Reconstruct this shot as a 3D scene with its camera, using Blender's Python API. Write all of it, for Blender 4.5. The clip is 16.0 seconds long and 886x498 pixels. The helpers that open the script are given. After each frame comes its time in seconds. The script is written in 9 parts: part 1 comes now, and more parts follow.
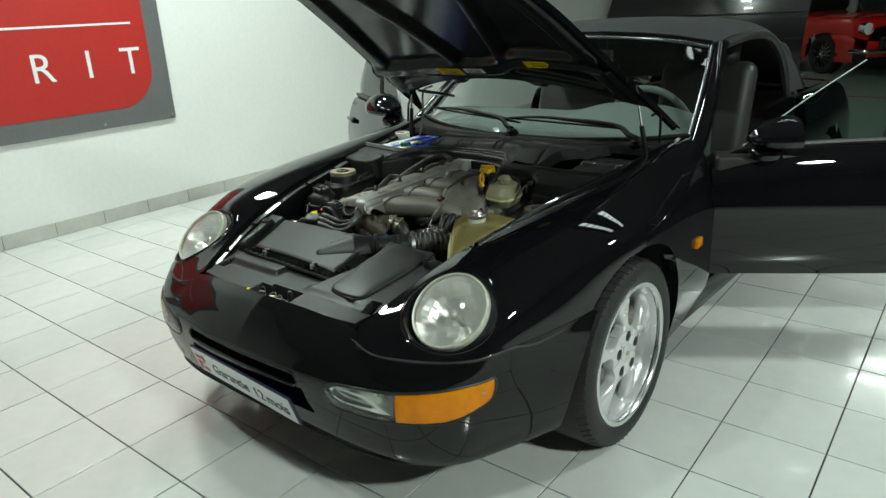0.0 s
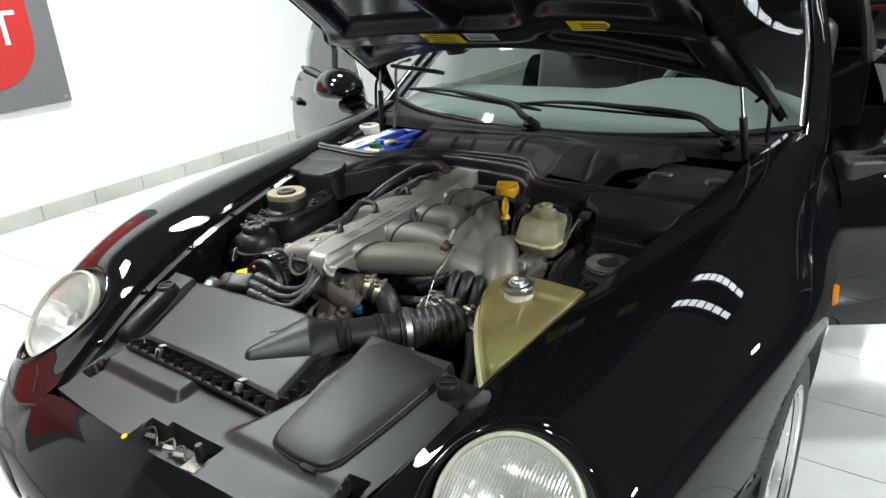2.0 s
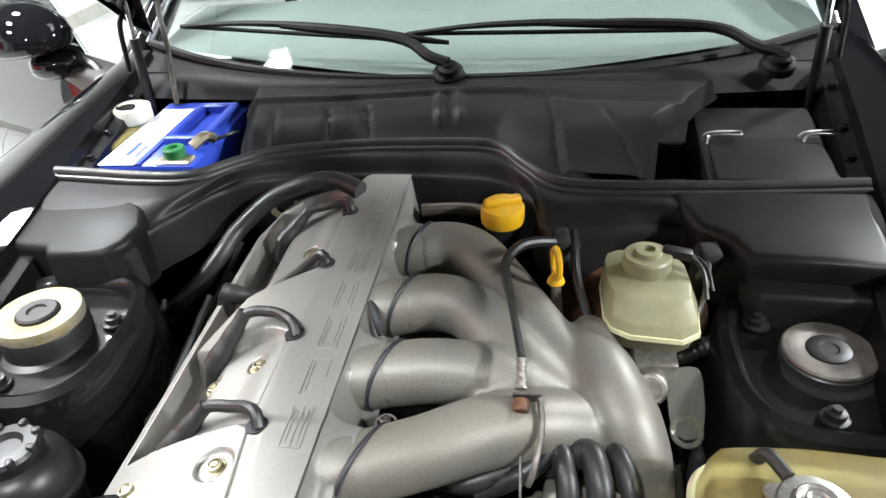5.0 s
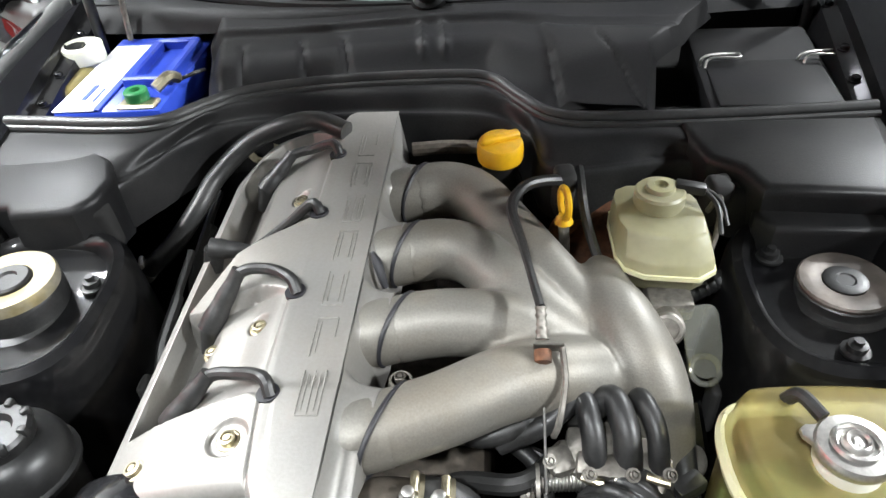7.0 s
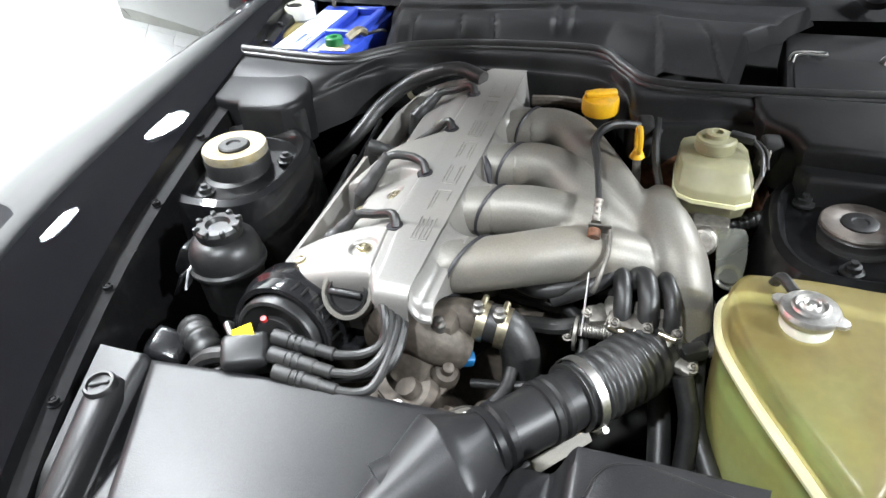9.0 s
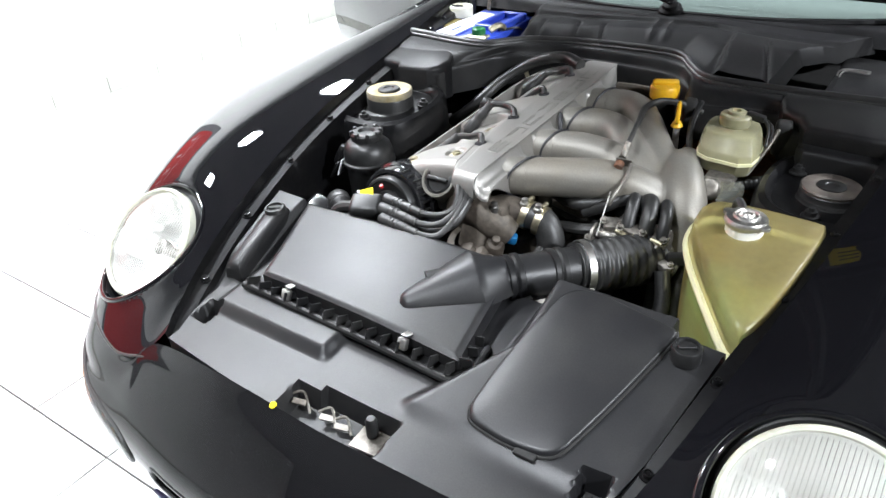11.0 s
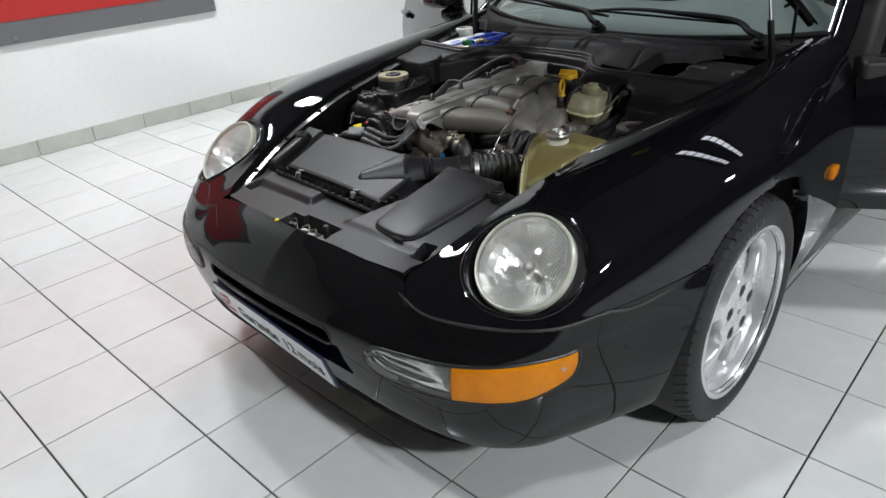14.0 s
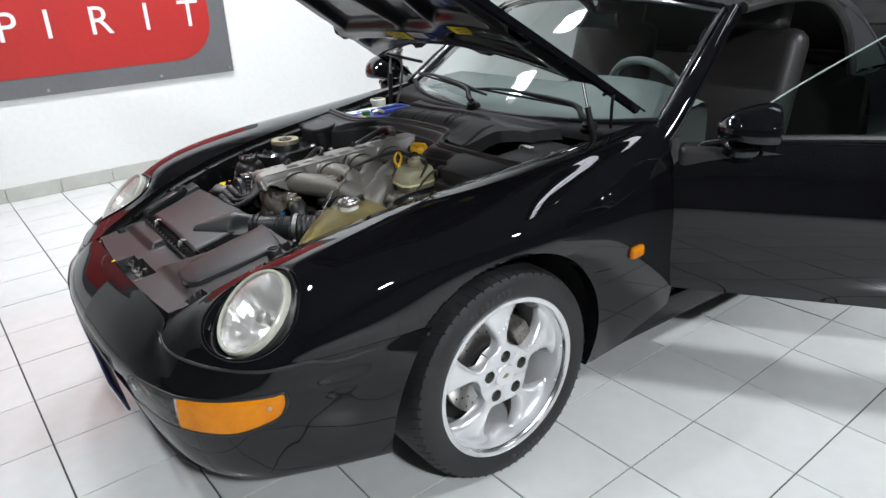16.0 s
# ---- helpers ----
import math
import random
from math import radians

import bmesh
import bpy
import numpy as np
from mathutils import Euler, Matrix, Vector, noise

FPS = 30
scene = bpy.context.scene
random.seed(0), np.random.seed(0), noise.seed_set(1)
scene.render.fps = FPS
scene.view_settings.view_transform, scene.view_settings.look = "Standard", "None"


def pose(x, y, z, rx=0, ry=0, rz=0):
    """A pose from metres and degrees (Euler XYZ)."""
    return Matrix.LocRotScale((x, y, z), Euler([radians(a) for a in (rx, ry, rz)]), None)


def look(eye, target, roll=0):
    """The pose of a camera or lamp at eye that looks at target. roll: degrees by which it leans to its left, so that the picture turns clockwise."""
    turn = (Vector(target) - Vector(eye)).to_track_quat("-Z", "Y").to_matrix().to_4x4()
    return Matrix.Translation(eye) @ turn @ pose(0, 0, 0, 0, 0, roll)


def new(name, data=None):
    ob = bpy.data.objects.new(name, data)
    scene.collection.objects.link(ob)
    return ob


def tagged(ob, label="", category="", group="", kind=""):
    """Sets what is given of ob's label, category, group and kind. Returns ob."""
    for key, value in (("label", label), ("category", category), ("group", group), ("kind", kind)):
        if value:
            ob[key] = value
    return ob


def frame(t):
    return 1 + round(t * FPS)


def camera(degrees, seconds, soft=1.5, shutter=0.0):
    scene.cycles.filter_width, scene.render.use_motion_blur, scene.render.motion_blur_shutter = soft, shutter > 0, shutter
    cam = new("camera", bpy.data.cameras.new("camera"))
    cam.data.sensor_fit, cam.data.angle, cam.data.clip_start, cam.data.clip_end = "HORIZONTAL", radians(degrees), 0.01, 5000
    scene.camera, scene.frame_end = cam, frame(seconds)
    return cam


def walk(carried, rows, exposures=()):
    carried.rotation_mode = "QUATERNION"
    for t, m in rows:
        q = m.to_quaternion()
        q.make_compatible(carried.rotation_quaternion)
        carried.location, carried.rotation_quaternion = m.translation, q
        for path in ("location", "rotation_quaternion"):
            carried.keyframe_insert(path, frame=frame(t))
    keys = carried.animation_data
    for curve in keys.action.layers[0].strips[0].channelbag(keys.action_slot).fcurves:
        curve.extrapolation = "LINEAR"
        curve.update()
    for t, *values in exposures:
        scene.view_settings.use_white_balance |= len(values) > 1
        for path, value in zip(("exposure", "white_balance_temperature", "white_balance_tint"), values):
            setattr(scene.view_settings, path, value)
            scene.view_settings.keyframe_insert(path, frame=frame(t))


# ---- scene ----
cam = camera(65.2, 16.0)
EXPOSURES = [(0, -0.26, 6700, -10), (1.0, 0.05, 6650, -4), (1.5, 0.28, 6600, 1), (2.5, 0.84, 6600, 6), (3.5, 1.26, 6600, 8), (4.2, 1.48, 6600, 9), (6.3, 1.7, 6600, 9), (8.5, 1.88, 6450, 9), (10.2, 1.9, 6350, 10), (12.3, 0.32, 6450, 11), (13.5, -0.1, 6500, 11), (14.5, -0.12, 6500, 11), (16, 0.13, 6400, 11)]
PATH = [
    (0, (1.666, -1.865, 1.382), (0.442, -0.429, 0.719), -2.8),
    (0.5, (1.481, -1.706, 1.369), (0.26, -0.273, 0.695), -3.0),
    (1, (1.291, -1.52, 1.346), (0.105, -0.065, 0.656), -3.0),
    (1.5, (1.142, -1.359, 1.331), (0.0, 0.117, 0.614), -3.1),
    (2, (0.97, -1.21, 1.317), (-0.128, 0.277, 0.553), -3.4),
    (2.5, (0.819, -1.083, 1.305), (-0.205, 0.43, 0.492), -3.9),
    (3, (0.631, -0.96, 1.286), (-0.292, 0.595, 0.432), -3.9),
    (3.5, (0.452, -0.877, 1.281), (-0.344, 0.727, 0.391), -4.0),
    (4, (0.33, -0.776, 1.273), (-0.273, 0.882, 0.33), -3.8),
    (4.2, (0.289, -0.727, 1.268), (-0.239, 0.944, 0.305), -3.9),
    (6.3, (0.102, -0.517, 1.249), (-0.068, 1.037, 0.001), -4.9),
    (6.5, (0.104, -0.519, 1.248), (-0.068, 1.03, -0.006), -4.9),
    (7, (0.109, -0.542, 1.251), (-0.07, 1.0, -0.01), -4.8),
    (7.5, (0.125, -0.587, 1.256), (-0.094, 0.953, -0.001), -4.6),
    (8, (0.161, -0.656, 1.265), (-0.15, 0.877, 0.019), -4.4),
    (8.5, (0.181, -0.727, 1.266), (-0.268, 0.798, 0.053), -4.4),
    (9, (0.218, -0.839, 1.268), (-0.354, 0.674, 0.093), -4.4),
    (9.5, (0.274, -0.931, 1.283), (-0.399, 0.556, 0.129), -4.3),
    (10, (0.347, -1.004, 1.285), (-0.434, 0.449, 0.154), -3.8),
    (10.2, (0.379, -1.038, 1.286), (-0.449, 0.395, 0.163), -3.6),
    (12.3, (0.857, -1.412, 1.281), (-0.344, -0.121, 0.338), -3.4),
    (12.5, (0.9, -1.447, 1.294), (-0.319, -0.173, 0.349), -3.7),
    (13, (1.033, -1.533, 1.297), (-0.215, -0.277, 0.367), -3.9),
    (13.5, (1.18, -1.571, 1.295), (-0.081, -0.316, 0.381), -3.7),
    (14, (1.374, -1.578, 1.303), (0.097, -0.336, 0.394), -3.5),
    (14.5, (1.531, -1.513, 1.315), (0.21, -0.314, 0.411), -3.2),
    (15, (1.691, -1.354, 1.329), (0.306, -0.2, 0.463), -3.3),
    (15.5, (1.838, -1.237, 1.345), (0.402, -0.104, 0.534), -3.2),
    (16, (2.042, -1.082, 1.359), (0.549, 0.011, 0.599), -2.8),
]
walk(cam, [(t, look(eye, target, roll)) for t, eye, target, roll in PATH], EXPOSURES)

# ---- world and lamps ----
world = bpy.data.worlds.new("world")
scene.world = world
world.use_nodes = True
world.node_tree.nodes["Background"].inputs[0].default_value = (0.9, 0.95, 1.0, 1)
world.node_tree.nodes["Background"].inputs[1].default_value = 0.02


def area_lamp(name, at, target, sx, sy, watts, colour=(1.0, 0.97, 0.92)):
    data = bpy.data.lights.new(name, "AREA")
    data.shape, data.size, data.size_y = "RECTANGLE", sx, sy
    data.energy, data.color = watts, colour
    ob = new(name, data)
    ob.matrix_world = look(at, target)
    return ob


# ---- materials ----
def material(name, colour, rough=0.5, metal=0.0, coat=0.0, grain=0.0, scale=60.0, bump=0.0, stain=0.0, stain_scale=6.0,
             stain_colour=None, ior=1.5, emit=0.0, transmission=0.0, spec=0.5, sub=0.0, coat_rough=0.03):
    """A surface with fine grain, larger stains and relief."""
    m = bpy.data.materials.new(name)
    m.use_nodes = True
    nt = m.node_tree
    b = nt.nodes["Principled BSDF"]
    b.inputs["Base Color"].default_value = (*colour, 1)
    b.inputs["Roughness"].default_value = rough
    b.inputs["Metallic"].default_value = metal
    b.inputs["Coat Weight"].default_value = coat
    b.inputs["Coat Roughness"].default_value = coat_rough
    b.inputs["IOR"].default_value = ior
    b.inputs["Specular IOR Level"].default_value = spec
    b.inputs["Transmission Weight"].default_value = transmission
    if sub:
        b.inputs["Subsurface Weight"].default_value = sub
        b.inputs["Subsurface Radius"].default_value = (0.02, 0.02, 0.012)
        b.inputs["Subsurface Scale"].default_value = 0.6
    if emit:
        b.inputs["Emission Color"].default_value = (*colour, 1)
        b.inputs["Emission Strength"].default_value = emit
    if not (grain or stain or bump):
        return m
    tc = nt.nodes.new("ShaderNodeTexCoord")
    fine = nt.nodes.new("ShaderNodeTexNoise")
    fine.inputs["Scale"].default_value, fine.inputs["Detail"].default_value = scale, 6
    nt.links.new(tc.outputs["Object"], fine.inputs["Vector"])
    big = nt.nodes.new("ShaderNodeTexNoise")
    big.inputs["Scale"].default_value, big.inputs["Detail"].default_value = stain_scale, 5
    nt.links.new(tc.outputs["Object"], big.inputs["Vector"])
    ramp = nt.nodes.new("ShaderNodeMapRange")
    ramp.inputs["From Min"].default_value, ramp.inputs["From Max"].default_value = 0.42, 0.68
    nt.links.new(big.outputs["Fac"], ramp.inputs["Value"])
    mix = nt.nodes.new("ShaderNodeMix")
    mix.data_type = "RGBA"
    sc = stain_colour or tuple(c * 0.55 for c in colour)
    mix.inputs["A"].default_value, mix.inputs["B"].default_value = (*colour, 1), (*sc, 1)
    amount = nt.nodes.new("ShaderNodeMath")
    amount.operation = "MULTIPLY"
    amount.inputs[1].default_value = stain
    nt.links.new(ramp.outputs["Result"], amount.inputs[0])
    nt.links.new(amount.outputs[0], mix.inputs["Factor"])
    hsv = nt.nodes.new("ShaderNodeHueSaturation")
    val = nt.nodes.new("ShaderNodeMapRange")
    val.inputs["From Min"].default_value, val.inputs["From Max"].default_value = 0.3, 0.7
    val.inputs["To Min"].default_value, val.inputs["To Max"].default_value = 1 - grain, 1 + grain
    nt.links.new(fine.outputs["Fac"], val.inputs["Value"])
    nt.links.new(val.outputs["Result"], hsv.inputs["Value"])
    nt.links.new(mix.outputs["Result"], hsv.inputs["Color"])
    nt.links.new(hsv.outputs["Color"], b.inputs["Base Color"])
    rr = nt.nodes.new("ShaderNodeMapRange")
    rr.inputs["To Min"].default_value, rr.inputs["To Max"].default_value = max(0.02, rough * 0.8), min(1, rough * 1.25)
    nt.links.new(big.outputs["Fac"], rr.inputs["Value"])
    nt.links.new(rr.outputs["Result"], b.inputs["Roughness"])
    if bump:
        bp = nt.nodes.new("ShaderNodeBump")
        bp.inputs["Strength"].default_value, bp.inputs["Distance"].default_value = bump, 0.002
        nt.links.new(fine.outputs["Fac"], bp.inputs["Height"])
        nt.links.new(bp.outputs["Normal"], b.inputs["Normal"])
    return m


PAINT = material("black_paint", (0.004, 0.004, 0.005), 0.5, coat=1.0, coat_rough=0.012, spec=0.0, grain=0.2, scale=900, stain=0.3, stain_scale=4, stain_colour=(0.006, 0.006, 0.007))
BUMPER_PAINT = material("bumper_paint", (0.006, 0.006, 0.0065), 0.5, coat=0.8, coat_rough=0.04, spec=0.0, grain=0.2, scale=900, stain=0.3, stain_scale=5)
BONNET_PAINT = material("bonnet_inner_paint", (0.004, 0.004, 0.0045), 0.5, coat=0.6, coat_rough=0.14, spec=0.1, grain=0.2, scale=300, stain=0.4, stain_scale=8, bump=0.04)
BAY_PAINT = material("bay_paint", (0.005, 0.005, 0.0055), 0.35, coat=0.4, coat_rough=0.05, spec=0.08, grain=0.3, scale=120, stain=0.8, stain_scale=14, stain_colour=(0.009, 0.0087, 0.0082), bump=0.05)
PLASTIC = material("black_plastic", (0.0085, 0.0085, 0.009), 0.40, spec=0.2, grain=0.25, scale=500, bump=0.12, stain=0.7, stain_scale=9, stain_colour=(0.024, 0.0235, 0.0225))
LID_PLASTIC = material("scuffed_plastic", (0.0115, 0.0115, 0.0125), 0.38, spec=0.36, grain=0.25, scale=500, bump=0.12, stain=0.7, stain_scale=9, stain_colour=(0.022, 0.0215, 0.0205))
DARK_PLASTIC = material("dark_plastic", (0.012, 0.012, 0.012), 0.4, grain=0.3, scale=300, bump=0.08, stain=0.5, stain_scale=12)
SHINY_PLASTIC = material("shiny_plastic", (0.012, 0.012, 0.013), 0.2, grain=0.2, scale=80, bump=0.06, stain=0.7, stain_scale=14, stain_colour=(0.03, 0.029, 0.027))
RUBBER = material("rubber", (0.014, 0.014, 0.014), 0.42, grain=0.3, scale=250, bump=0.1, stain=0.6, stain_scale=20, stain_colour=(0.03, 0.029, 0.027))
BOX_PLASTIC = material("box_plastic", (0.0075, 0.0075, 0.008), 0.55, spec=0.15, grain=0.25, scale=300, bump=0.08, stain=0.6, stain_scale=9, stain_colour=(0.016, 0.0155, 0.015))
TYRE = material("tyre_rubber", (0.011, 0.011, 0.0115), 0.58, grain=0.25, scale=200, bump=0.15, stain=0.5, stain_scale=15, stain_colour=(0.028, 0.027, 0.026))
# near-black, also put where only deep shade shows, as behind the spokes
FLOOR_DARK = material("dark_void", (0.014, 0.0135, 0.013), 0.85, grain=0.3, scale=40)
ALLOY = material("cast_alloy", (0.182, 0.173, 0.153), 0.48, metal=0.4, grain=0.10, scale=420, bump=0.14, stain=0.8, stain_scale=13, stain_colour=(0.18, 0.160, 0.128))
MACHINED = material("machined_alloy", (0.275, 0.266, 0.25), 0.44, metal=0.55, grain=0.05, scale=300, bump=0.06, stain=0.4, stain_scale=9, stain_colour=(0.30, 0.275, 0.24))
DIRTY_ALLOY = material("dirty_alloy", (0.25, 0.235, 0.21), 0.5, metal=0.8, grain=0.3, scale=120, bump=0.3, stain=0.9, stain_scale=18, stain_colour=(0.07, 0.06, 0.05))
GRIMY = material("grimy_alloy", (0.085, 0.072, 0.058), 0.6, metal=0.3, grain=0.3, scale=110, bump=0.3, stain=0.9, stain_scale=22, stain_colour=(0.05, 0.038, 0.028))
POLISHED = material("polished_alloy", (0.82, 0.825, 0.83), 0.16, metal=0.9, grain=0.04, scale=500, stain=0.15, stain_scale=12)
STEEL = material("bright_steel", (0.55, 0.535, 0.51), 0.36, metal=1.0, grain=0.15, scale=200, stain=0.4, stain_scale=30)
CHROME = material("chrome", (0.75, 0.75, 0.76), 0.08, metal=1.0)
BRASS = material("yellow_zinc", (0.50, 0.45, 0.32), 0.38, metal=1.0, grain=0.2, scale=150, stain=0.6, stain_scale=40, stain_colour=(0.3, 0.27, 0.2))
RUST = material("rust", (0.16, 0.065, 0.03), 0.8, grain=0.4, scale=120, bump=0.4, stain=0.8, stain_scale=25, stain_colour=(0.05, 0.03, 0.02))
SILVER = material("wheel_silver", (0.76, 0.765, 0.77), 0.25, metal=0.55, coat=0.6, grain=0.05, scale=700, stain=0.15, stain_scale=8)
YELLOW = material("yellow_plastic", (0.72, 0.40, 0.012), 0.4, grain=0.08, scale=120, stain=0.3, stain_scale=30, bump=0.05, sub=0.1)
FLUID = material("brake_fluid", (0.30, 0.26, 0.12), 0.3, grain=0.05, stain=0.2)
CLEAR_PLASTIC = material("clear_plastic", (0.36, 0.37, 0.37), 0.12, grain=0.03, stain=0.2, coat=0.5)
SEAM_PLASTIC = material("seam_plastic", (0.66, 0.64, 0.40), 0.4, grain=0.04, stain=0.3, sub=0.2)
COOLANT = material("coolant", (0.24, 0.40, 0.19), 0.45, grain=0.05, stain=0.3)
TANK = material("yellowed_tank", (0.30, 0.25, 0.105), 0.36, grain=0.06, scale=90, stain=0.8, stain_scale=9, stain_colour=(0.36, 0.26, 0.07), sub=0.2, bump=0.04)
RESERVOIR = material("reservoir_plastic", (0.34, 0.325, 0.21), 0.38, grain=0.06, scale=90, stain=0.4, stain_scale=14, stain_colour=(0.30, 0.28, 0.16), sub=0.3, bump=0.04)
WHITE_PLASTIC = material("white_plastic", (0.75, 0.74, 0.66), 0.4, grain=0.04, stain=0.2, sub=0.2)
BLUE = material("blue_plastic", (0.025, 0.06, 0.42), 0.35, grain=0.08, stain=0.2, bump=0.03)
CYAN = material("cyan_plastic", (0.008, 0.12, 0.30), 0.4, grain=0.08, stain=0.3, bump=0.03)
LABEL_WHITE = material("label_white", (0.80, 0.81, 0.83), 0.3, grain=0.03, stain=0.1)
LABEL_YELLOW = material("label_yellow", (0.80, 0.62, 0.001), 0.8, grain=0.05, stain=0.15)
INK = material("ink", (0.015, 0.015, 0.018), 0.5)
RED_INK = material("red_ink", (0.5, 0.02, 0.02), 0.45)
GREEN = material("green_plastic", (0.02, 0.16, 0.05), 0.4, grain=0.1, stain=0.2)
FABRIC = material("roof_fabric", (0.030, 0.031, 0.033), 0.9, grain=0.35, scale=700, bump=0.4, stain=0.4, stain_scale=5)
LEATHER = material("black_leather", (0.020, 0.0185, 0.018), 0.45, grain=0.25, scale=160, bump=0.25, stain=0.3)
AMBER = material("amber_lens", (0.95, 0.33, 0.005), 0.22, coat=0.15, spec=0.3, grain=0.10, scale=25, stain=0.5, stain_scale=14, stain_colour=(0.60, 0.15, 0.003), sub=0.1)
WALL_PAINT = material("wall_paint", (0.80, 0.80, 0.775), 0.75, grain=0.02, scale=30, stain=0.15, stain_scale=1.3, stain_colour=(0.72, 0.72, 0.69), bump=0.12)
SIGN_RED = material("sign_red", (0.46, 0.032, 0.028), 0.35, grain=0.04, scale=30, stain=0.15, stain_scale=2)
SIGN_GREY = material("sign_grey", (0.17, 0.17, 0.175), 0.4, metal=0.2, grain=0.05, scale=60, stain=0.2, stain_scale=3)


def glass_material(name, colour, rough=0.0, frost=0.0):
    """Thin clear glass: mostly see-through, with a mirror-like face."""
    m = bpy.data.materials.new(name)
    m.use_nodes = True
    nt = m.node_tree
    nt.nodes.remove(nt.nodes["Principled BSDF"])
    out = nt.nodes["Material Output"]
    tr = nt.nodes.new("ShaderNodeBsdfTransparent")
    tr.inputs[0].default_value = (*colour, 1)
    gl = nt.nodes.new("ShaderNodeBsdfGlossy")
    gl.inputs["Roughness"].default_value = rough
    fr = nt.nodes.new("ShaderNodeFresnel")
    fr.inputs[0].default_value = 1.5
    mx = nt.nodes.new("ShaderNodeMixShader")
    nt.links.new(fr.outputs[0], mx.inputs[0])
    nt.links.new(tr.outputs[0], mx.inputs[1])
    nt.links.new(gl.outputs[0], mx.inputs[2])
    nt.links.new(mx.outputs[0], out.inputs[0])
    if frost:
        # fine flutes scatter part of the light
        df = nt.nodes.new("ShaderNodeBsdfDiffuse")
        df.inputs[0].default_value = (0.80, 0.80, 0.77, 1)
        tl = nt.nodes.new("ShaderNodeBsdfTranslucent")
        tl.inputs[0].default_value = (0.80, 0.80, 0.77, 1)
        m1, m2 = nt.nodes.new("ShaderNodeMixShader"), nt.nodes.new("ShaderNodeMixShader")
        m1.inputs[0].default_value, m2.inputs[0].default_value = 0.4, frost
        nt.links.new(df.outputs[0], m1.inputs[1])
        nt.links.new(tl.outputs[0], m1.inputs[2])
        nt.links.new(tr.outputs[0], m2.inputs[1])
        nt.links.new(m1.outputs[0], m2.inputs[2])
        nt.links.new(m2.outputs[0], mx.inputs[1])
    return m


WINDSCREEN = glass_material("tinted_windscreen", (0.72, 0.80, 0.77))
SIDE_GLASS = glass_material("green_side_glass", (0.70, 0.80, 0.76))
LAMP_GLASS = glass_material("fluted_lamp_glass", (0.97, 0.97, 0.95), 0.04, frost=0.11)


def tile_material():
    m = material("floor_tile_glaze", (0.70, 0.71, 0.69), 0.16, grain=0.03, scale=14, stain=0.35, stain_scale=2.2, stain_colour=(0.60, 0.61, 0.59), coat=0.25)
    nt = m.node_tree
    oi = nt.nodes.new("ShaderNodeObjectInfo")
    geo = nt.nodes.new("ShaderNodeNewGeometry")
    add = nt.nodes.new("ShaderNodeMath")
    nt.links.new(oi.outputs["Random"], add.inputs[0])
    nt.links.new(geo.outputs["Random Per Island"], add.inputs[1])
    mr = nt.nodes.new("ShaderNodeMapRange")
    mr.inputs["From Max"].default_value = 2
    mr.inputs["To Min"].default_value, mr.inputs["To Max"].default_value = 0.93, 1.05
    nt.links.new(add.outputs[0], mr.inputs["Value"])
    hsv = nt.nodes.new("ShaderNodeHueSaturation")
    b = nt.nodes["Principled BSDF"]
    src = b.inputs["Base Color"].links[0].from_socket
    nt.links.new(src, hsv.inputs["Color"])
    nt.links.new(mr.outputs["Result"], hsv.inputs["Value"])
    nt.links.new(hsv.outputs["Color"], b.inputs["Base Color"])
    return m


TILE = tile_material()


def see_through(m, share):
    """Makes part of a plastic's light pass straight on, and part of it glow through."""
    nt = m.node_tree
    b, out = nt.nodes["Principled BSDF"], nt.nodes["Material Output"]
    tr = nt.nodes.new("ShaderNodeBsdfTransparent")
    tr.inputs[0].default_value = (0.92, 0.90, 0.70, 1)
    mx = nt.nodes.new("ShaderNodeMixShader")
    mx.inputs[0].default_value = share
    nt.links.new(b.outputs[0], mx.inputs[1])
    nt.links.new(tr.outputs[0], mx.inputs[2])
    nt.links.new(mx.outputs[0], out.inputs[0])


see_through(TANK, 0.50)
see_through(RESERVOIR, 0.25)
see_through(CLEAR_PLASTIC, 0.82)
see_through(AMBER, 0.32)
GROUT = material("dark_grout", (0.06, 0.057, 0.052), 0.85, grain=0.3, scale=120, bump=0.2, stain=0.5)
SKIRT = material("skirting_tile", (0.52, 0.52, 0.47), 0.3, grain=0.04, scale=25, stain=0.3, stain_scale=4)


# ---- mesh helpers ----
def part(name, bm, mat, parent=None, label="", smooth=True, angle=35):
    """Links a bmesh as one mesh object, as a thing or under one."""
    me = bpy.data.meshes.new(name)
    bm.normal_update()
    bm.to_mesh(me)
    bm.free()
    if smooth:
        for p in me.polygons:
            p.use_smooth = True
        me.set_sharp_from_angle(angle=radians(angle))
    mats = mat if isinstance(mat, (list, tuple)) else [mat]
    for mm in mats:
        me.materials.append(mm)
    ob = new(name, me)
    if parent is not None:
        ob.parent = parent
    if label:
        tagged(ob, label)
    return ob


def empty(name, at=(0, 0, 0)):
    ob = new(name)
    ob.location = at
    ob.empty_display_size = 0.1
    return ob


